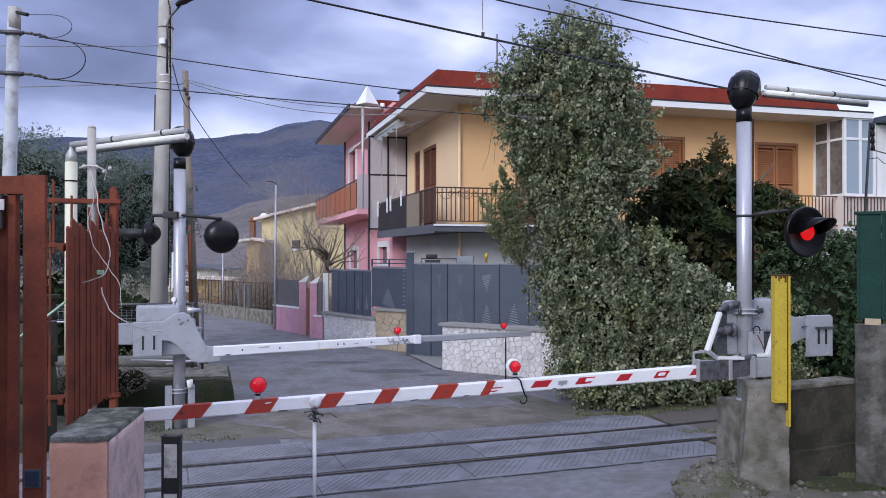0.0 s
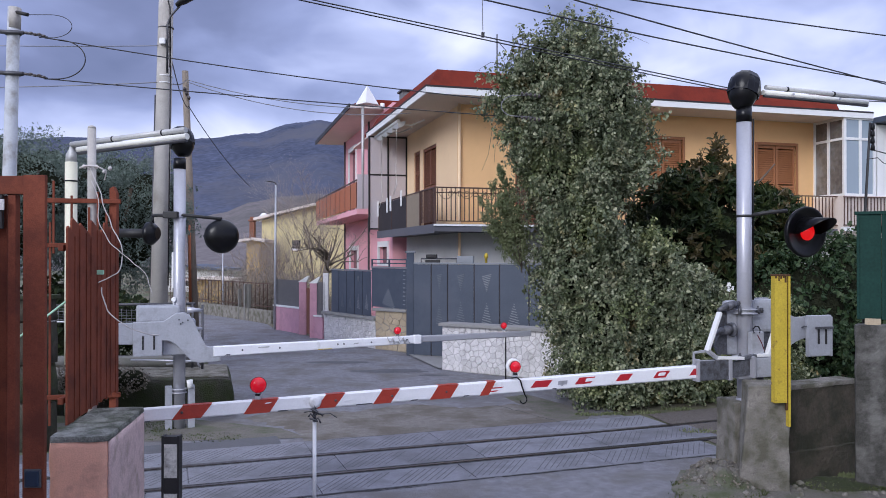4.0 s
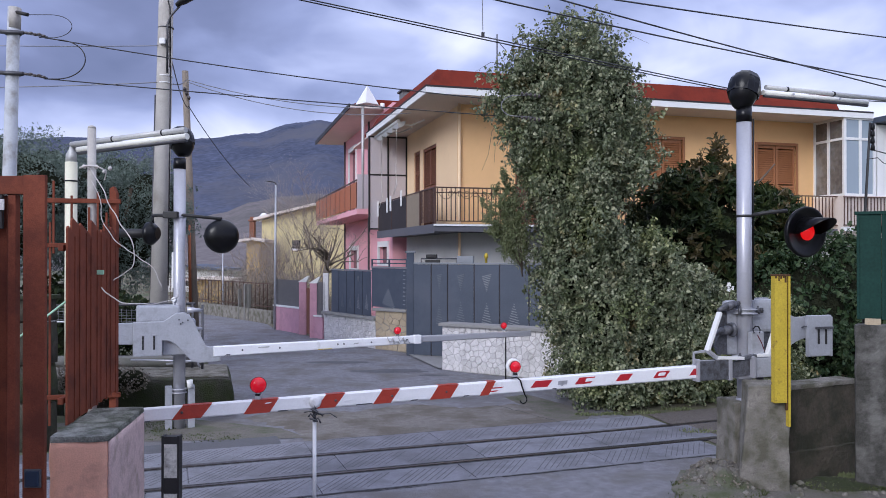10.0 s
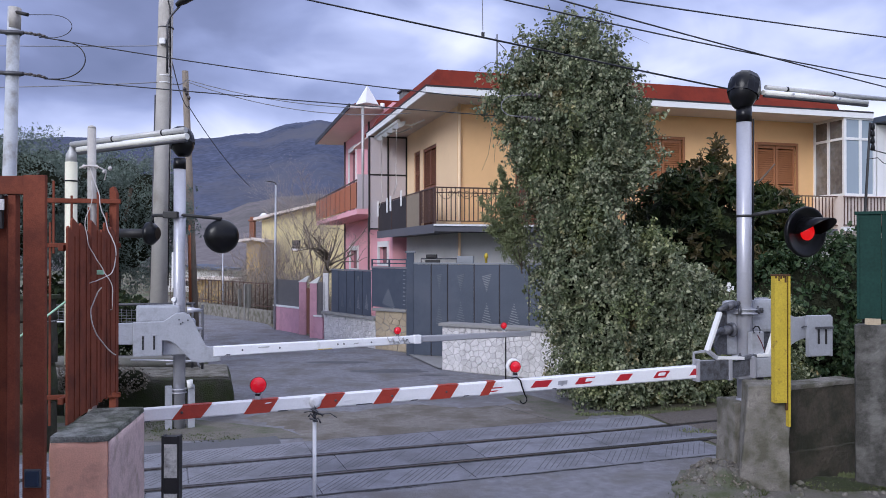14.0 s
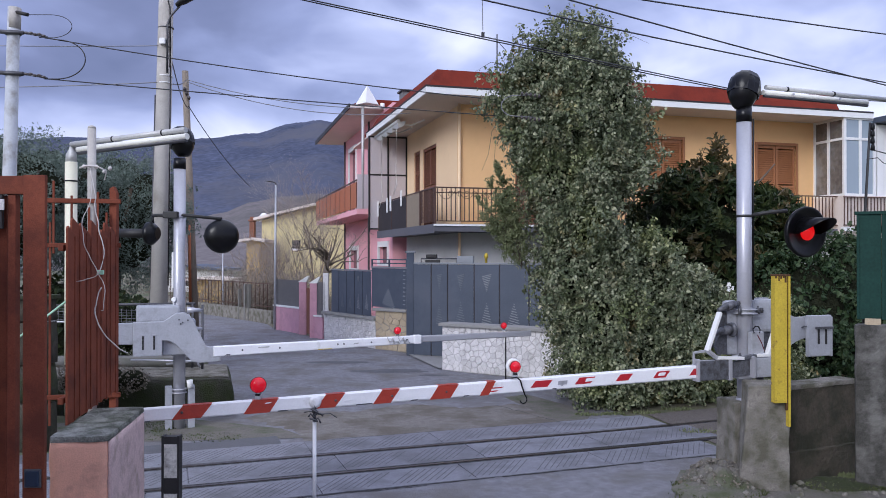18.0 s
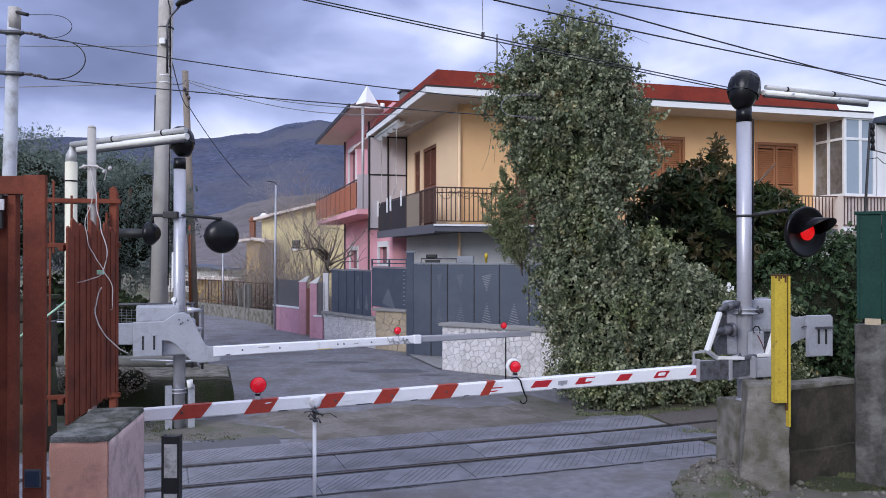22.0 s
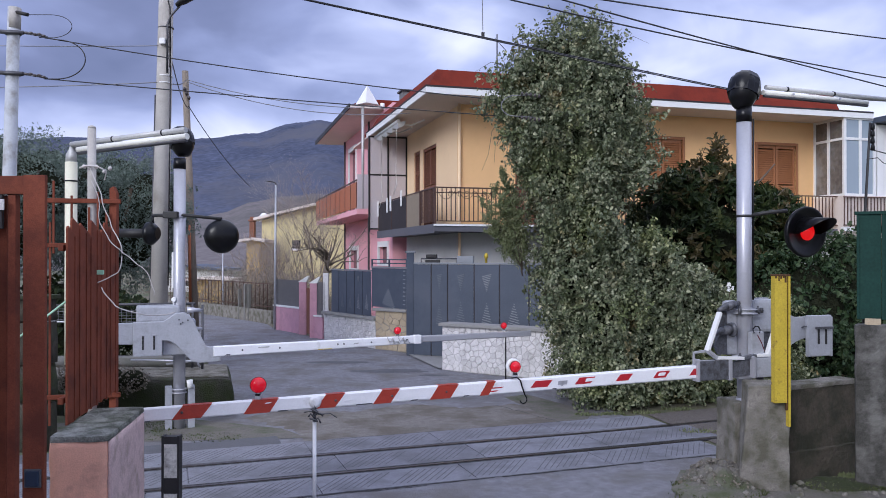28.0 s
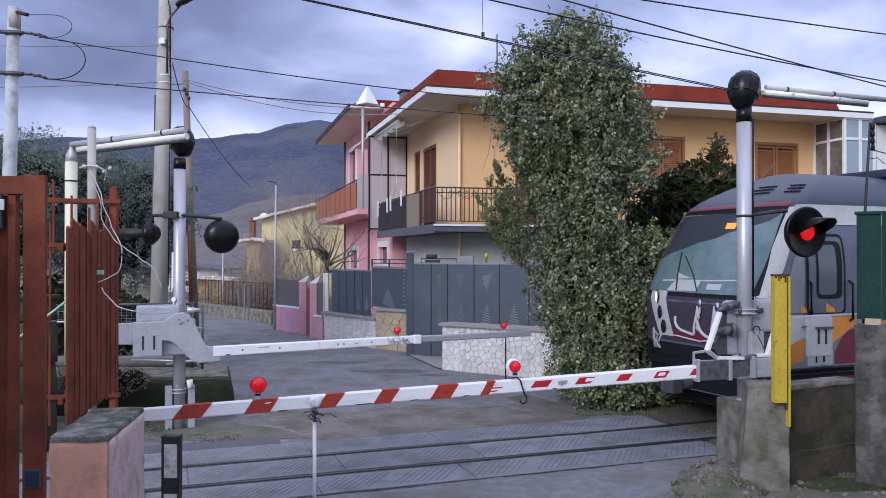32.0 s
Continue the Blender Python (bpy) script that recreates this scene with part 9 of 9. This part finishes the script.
for sy in (-1, 1):
    side_strip("roof_stripe", [(0.92, 2.98, 3.27), (1.1, 3.0, 3.28), (TL, 2.98, 3.27)], TRAIN_WHITE, "white stripe along the roof edge", 0.012, sy)
    for q in (((-77, 2.0), (-59, 2.0), (-56, 2.66), (-79, 2.66)), ((-79, 2.66), (-56, 2.66), (-65, 3.24), (-90, 2.98)), ((-90, 2.98), (-80, 3.08), (-65, 3.24), (-90, 3.27))):
        patch("pillar_stripe", [(t * -sy, z) for t, z in q], TRAIN_WHITE, "white sloping window pillar", 0.013, 8)
    side_strip("quarter_panel", [(0.60, 1.80, 2.06), (0.72, 1.80, 2.5), (0.92, 1.80, 2.72)], TRAIN_PALE, "pale grey panel behind the window pillar", 0.008, sy)
    door = side_strip("cab_door", rounded(0.95, 1.67, 1.76, 2.87, 0.09), TRAIN_DARK, "cab door with a dark frame", 0.012, sy)
    side_strip("door_leaf", rounded(0.99, 1.63, 1.79, 2.83, 0.07), TRAIN_GREY, "blue-grey door leaf", 0.015, sy, door)
    side_strip("door_seal", rounded(1.12, 1.60, 1.98, 2.77, 0.09), TRAIN_DARK, "black window seal", 0.018, sy, door)
    side_strip("door_window", rounded(1.16, 1.49, 2.04, 2.72, 0.06), DOOR_PANE, "dark reflecting door pane", 0.021, sy, door)
    for x, z0, z1 in ((0.98, 1.74, 2.24), (1.75, 1.66, 2.22)):
        bm = B()
        y = sy * (TW + 0.06)
        tube(bm, [(x, sy * TW, z0), (x, y, z0 + 0.04), (x, y, z1 - 0.04), (x, sy * TW, z1)], 0.020, 6)
        part("grab_rail", bm, BLACK, train, "black grab rail")
    side_strip("waist_line", [(0.66, 1.745, 1.775), (TL, 1.745, 1.775)], TRAIN_WHITE, "thin pale line", 0.024, sy)
    side_strip("lower_panel", [(0.56, 1.06, 1.74), (TL, 1.06, 1.74)], TRAIN_PALE, "pale grey lower side", 0.008, sy)
    for x0, x1, za, zb, zc, zd, mt in ((0.62, 0.90, 1.10, 1.16, 1.42, 1.52, TRAIN_ORANGE), (0.96, 1.42, 1.08, 1.08, 1.72, 1.70, TRAIN_WHITE), (1.40, 1.86, 1.36, 1.62, 1.73, 1.73, TRAIN_ORANGE), (1.46, 1.84, 1.08, 1.08, 1.24, 1.56, TRAIN_RED),
                                       (2.1, 3.1, 1.1, 1.4, 1.5, 1.7, TRAIN_ORANGE), (3.2, 4.4, 1.08, 1.08, 1.7, 1.5, TRAIN_WHITE), (4.6, 5.6, 1.1, 1.2, 1.7, 1.6, TRAIN_RED)):
        cols = []
        for k in range(9):
            u = k / 8
            b = 0.10 * math.sin(math.pi * u)
            cols.append((x0 + (x1 - x0) * u, za + (zb - za) * u, min(1.735, zc + (zd - zc) * u + b)))
        side_strip("graffiti_patch", cols, mt, "spray-painted patch", 0.013 if mt != TRAIN_ORANGE else 0.016, sy)
    for x in (1.10, 1.24):
        side_strip("graffiti_bar", [(x, 1.12, 1.60), (x + 0.03, 1.12, 1.60)], TRAIN_DARK, "dark spray-painted bar", 0.019, sy)
    for x0, x1, z0, z1 in ((0.84, 0.95, 1.80, 1.91), (1.30, 1.46, 1.80, 1.93)):
        side_strip("graffiti_fleck", [(x0, z0, z1), (x1, z0, z0 + 0.04)], TRAIN_ORANGE, "orange spray-painted fleck", 0.0185, sy)
    side_strip("under_skirt", [(0.5, 0.64, 1.03), (TL, 0.64, 1.03)], TRAIN_DARK, "dark underframe skirt", 0.012, sy)
    side_strip("skirt_line", [(0.6, 0.80, 0.90), (TL, 0.80, 0.90)], TRAIN_RED, "", 0.016, sy)
    for k in range(6):
        x = 4.6 + 2.9 * k
        side_strip("side_window", rounded(x, x + 1.7, 1.85, 2.75, 0.1), PANE_DARK, "dark side window", 0.012, sy)
# louvred vents in the sloping roof front
for t0, z0 in ((-8, 3.48), (-44, 3.48)):
    for i in range(6):
        for k in range(3):
            bm = B()
            c = skin(t0 - 3.2 * i, z0 + 0.05 * k, 0.004)
            box(bm, -0.022, 0.022, -0.022, 0.022, -0.01, 0.01, 0.0, Matrix.Translation(c))
            part("roof_vent", bm, BLACK_MATT, train, "dark vent slot")
# unreadable tag on the nose: bowed loops and slanted strokes
for th0, wide, z0, z1, open_to, r in ((-2, 5.0, 1.44, 1.88, 1.0, 0.022), (-14, 6.0, 1.42, 1.90, 1.0, 0.024), (-27, 5.0, 1.43, 1.92, 1.15, 0.022), (-38, 4.5, 1.44, 1.90, 0.9, 0.020)):
    bm = B()
    pts = []
    for k in range(25):
        a = math.pi * (0.08 + open_to * k / 24)
        u = math.cos(a)
        pts.append(skin(th0 + wide * u + 1.5 * math.sin(3 * a), z1 - (z1 - z0) * abs(math.sin(a)) ** 0.55, 0.028))
    tube(bm, pts, r, 6)
    part("graffiti_loop", bm, SPRAY, train, "white spray-painted loop")
for th0, th1, z0, z1 in ((-7, -8, 1.50, 1.94), (-20, -22, 1.46, 1.92), (-33, -30, 1.48, 1.93), (-44, -47, 1.46, 1.90)):
    bm = B()
    tube(bm, [skin(th0 + (th1 - th0) * k / 8 + 1.2 * math.sin(k * 0.8), z0 + (z1 - z0) * k / 8, 0.028) for k in range(9)], 0.018, 6)
    part("graffiti_stroke", bm, SPRAY, train, "white spray-painted stroke")
for k in range(4):
    bm = B()
    tube(bm, [skin(20 + 3 * k + 2 * math.sin(q), 1.16 + 0.05 * k * (q % 2) + 0.05 * q, 0.02) for q in range(5)], 0.012, 5)
    part("graffiti_stroke", bm, SPRAY, train, "thin white scribble")
bm = B()
tube(bm, [skin(10 - 6 * t, 1.37 + 0.02 * math.sin(t * 1.7), 0.016) for t in range(8)], 0.014, 5)
part("graffiti_line", bm, SPRAY, train, "white spray-painted line")
bm = B()
for z0, z1, x0, w in ((0.55, 1.0, 0.35, 0.95), (0.78, 0.95, 0.12, 0.55)):
    box(bm, x0, x0 + 0.5, -w, w, z0, z1, 0.03)
part("bumper", bm, TRAIN_DARK, train, "dark bumper beam")
bm = B()
cyl(bm, (-0.25, 0, 0.72), (0.4, 0, 0.72), 0.09, seg=12)
box(bm, -0.34, -0.16, -0.14, 0.14, 0.6, 0.86, 0.02)
part("coupler", bm, DARK_STEEL, train, "dark coupler")
bm = B()
box(bm, 0.5, TL - 0.3, -1.0, 1.0, 0.34, 0.62, 0.03)
part("underframe", bm, TRAIN_DARK, train)
for bx in (3.0, TL - 4):
    bog = thing_part("bogie", train)
    bm = B()
    box(bm, bx - 1.2, bx + 1.2, -0.62, -0.52, 0.35, 0.58, 0.02)
    box(bm, bx - 1.2, bx + 1.2, 0.52, 0.62, 0.35, 0.58, 0.02)
    part("side_frame", bm, TRAIN_DARK, bog)
    for dx in (-0.9, 0.9):
        for sy in (-1, 1):
            bm = B()
            lathe(bm, (bx + dx, sy * 0.40, 0.39), (0, sy, 0), [(0, 0.37), (0.03, 0.375), (0.035, 0.35), (0.10, 0.345), (0.105, 0.1), (0.13, 0.08)], 24)
            part("wheel", bm, RAIL, bog)


# ---- loose cords by the gate, swinging in the wind ----
def cord(name, pivot, pts, r, label):
    bm = B()
    line = [V(*p) for p in pts]
    fine = []
    for i in range(len(line) - 1):
        a, b, c, d = line[max(i - 1, 0)], line[i], line[i + 1], line[min(i + 2, len(line) - 1)]
        for k in range(6):
            t = k / 6
            q = 0.5 * (2 * b + (c - a) * t + (2 * a - 5 * b + 4 * c - d) * t * t + (3 * b - a - 3 * c + d) * t * t * t)
            fine.append(q + V(noise.noise(q * 9) * 0.022, 0, noise.noise(q * 9 + V(5, 0, 0)) * 0.012) * min(1, i / 2))
    tube(bm, fine + [line[-1]], r, 6)
    return solid(name, bm, CORD, label, "cord", Matrix.Translation(pivot), group="loose cords")


cord_a = cord("loose_cord", (-2.924, 6.553, 3.305), [(0.0, 0.0, 0.0), (0.043, -0.017, -0.086), (0.112, -0.026, -0.241), (0.146, -0.026, -0.378), (0.172, -0.026, -0.473), (0.241, -0.034, -0.568), (0.284, -0.043, -0.671), (0.267, -0.043, -0.843), (0.189, -0.043, -0.894), (0.086, -0.052, -0.946)], 0.0042, "pale frayed cord hanging from the grey post")
cord_b = cord("loose_cord", (-2.907, 6.536, 3.202), [(0.0, 0.0, 0.0), (0.086, 0.0, -0.138), (0.138, 0.0, -0.344), (0.258, 0.0, -0.473), (0.413, 0.0, -0.568), (0.55, 0.0, -0.636), (0.636, 0.0, -0.74), (0.671, 0.0, -0.843)], 0.0034, "thin pale cord blowing in the wind")
cord_c = cord("loose_cord", (-2.809, 6.51, 2.321), [(0.0, 0.0, 0.0), (0.037, 0.0, -0.056), (0.13, 0.0, -0.13), (0.26, 0.0, -0.177), (0.409, 0.093, -0.195), (0.558, 0.186, -0.158)], 0.005, "pale cord trailing from the louvred screen")

# leafy sprays that stir in the wind
SPRAYS = []
for px, py, pz, seed in ((1.15, 13.9, 5.6, 1), (1.6, 13.9, 5.9, 2), (2.35, 13.8, 6.5, 3), (3.05, 13.8, 5.7, 4), (3.5, 13.7, 4.9, 5), (1.25, 13.7, 4.6, 6), (1.9, 13.3, 3.2, 7), (3.3, 13.2, 3.9, 8), (2.2, 13.0, 4.9, 9), (2.6, 12.95, 3.1, 10), (1.08, 13.6, 3.4, 11), (1.16, 13.6, 2.95, 12)):
    r = np.random.default_rng(seed)
    wild = seed > 10
    k = 260 if wild else 90
    pts = r.normal(0, 0.13, (k, 3)) * np.array([1.1, 0.7, 1.2])
    if pz > 4.5:
        reach = r.uniform(0, 1, 40)[:, None]
        sgn = -1.0 if px < 2.2 else 1.0
        pts = np.vstack([pts, reach * np.array([[0.38 * sgn, 0, 0.16]]) + r.normal(0, 0.03, (40, 3))])
    nor = r.normal(0, 1, pts.shape) + np.array([0, -1.0, 0.2])
    nor /= np.linalg.norm(nor, axis=1)[:, None]
    ob = new("spray", leaf_mesh("spray", pts, nor, 0.032 if wild else 0.045, FEATHERY if wild else IVY, long=2.4 if wild else 1.5))
    ob.matrix_basis = Matrix.Translation((px, py, pz))
    ob.parent = small if wild else ivy
    tagged(ob, "leafy spray stirring in the wind", kind="stuff")
    SPRAYS.append((ob, seed))


GUSTS = ((0, 0.4), (1, 0.55), (2, 0.4), (3, 0.85), (4, 0.5), (5, 0.6), (5.6, 0.7), (6, 0.65), (7, 0.5), (8, 0.2), (9, 0.35), (10, 0.3), (11, 0.3), (12, 0.3), (13, 0.3), (14, 0.45), (15.5, 0.3), (17, 0.05), (18, 0.7), (18.5, 0.0), (19, 0.5), (19.6, 0.3),
         (20, 0.65), (20.4, 1.0), (20.7, 0.75), (21, 0.45), (21.5, 0.25), (22, 0.35), (22.5, 0.2), (23, 0.05), (24, 0.15), (25, 0.3), (26.5, 0.4), (27.6, 0.2), (28, 0.35), (29, 0.15), (30, 0.2), (31, 0.2), (32, 0.75))


def motions():
    """All that moves: the train arriving at the end, the wind in wires, cords and sprays."""
    speed = 12.6
    c = math.cos(radians(22.5)), math.sin(radians(22.5))
    rows = []
    for t in (0.0, 8.0, 16.0, 24.0, 28.0, 30.0, 31.0, 31.5, 31.8, 32.0):
        s = speed * (32.0 - t) - 0.08
        rows.append((t, pose(3.6 + c[0] * s, 11.55 + c[1] * s, 0, 0, 0, 22.5)))
    walk(train, rows)
    # wires nod by a few centimetres
    for i, w in enumerate(track_wires):
        base = w.matrix_basis.translation.copy()
        amp = 0.012 if i < 2 else 0.035
        walk(w, [(0.5 * k, pose(base.x, base.y, base.z + amp * (math.sin(0.5 * k * 0.9 + i) * 0.6 + math.sin(0.5 * k * 0.37 + 2 * i) * 0.6))) for k in range(65)])
    # cords swing about their ties: (seconds, degrees)
    swing_a = ((0, 8), (1, 3), (2, 2), (3, -2), (6, 5), (7, -4), (8, -5), (9, 0), (10, -8), (11, 12), (12, 3), (13, 2), (14, 4), (17, -2), (18, 12), (19, 6), (20, 4), (22, 10), (24, 3), (26, 8), (28, 0), (30, 4), (32, 0))
    swing_b = ((0, 26), (1, 20), (2, 16), (3, 8), (6, 20), (7, 2), (8, -10), (9, 0), (10, 6), (11, 32), (12, 26), (13, 24), (14, 30), (17, 24), (18, 34), (19, 24), (20, 26), (22, 30), (24, 24), (26, 16), (28, 10), (30, 14), (32, 6))
    swing_c = ((0, 24), (1, 12), (2, 6), (3, 18), (6, 34), (7, 8), (8, -4), (9, 0), (10, -8), (11, 52), (12, 46), (13, 60), (14, 70), (17, 62), (18, 60), (19, 50), (20, 55), (22, 60), (24, 40), (26, 20), (28, 6), (30, 18), (32, 4))
    for ob, rows in ((cord_a, swing_a), (cord_b, swing_b), (cord_c, swing_c)):
        b = ob.matrix_basis.translation.copy()
        walk(ob, [(t, pose(b.x, b.y, b.z, 0, a, 0)) for t, a in rows])
    # the feathery branches lean out of the ivy and sink back: (seconds, share)
    for k, ob in enumerate(swaying):
        b = ob.matrix_basis.translation.copy()
        walk(ob, [(t, pose(b.x + 0.03 * (1 - a), b.y, b.z - (0.36 - 0.16 * k) * (1 - a), 0, (8 - k) * (1 - a), 0)) for t, a in GUSTS])
    for ob, seed in SPRAYS:
        b = ob.matrix_basis.translation.copy()
        rows = []
        for k in range(65):
            t = 0.5 * k
            q = math.sin(t * (1.7 + 0.13 * seed) + seed) * 0.6 + math.sin(t * 0.71 + 2.3 * seed) * 0.6
            rows.append((t, pose(b.x + 0.03 * q, b.y, b.z + 0.012 * q, 3 * q, 6 * q, 4 * q)))
        walk(ob, rows)


motions()
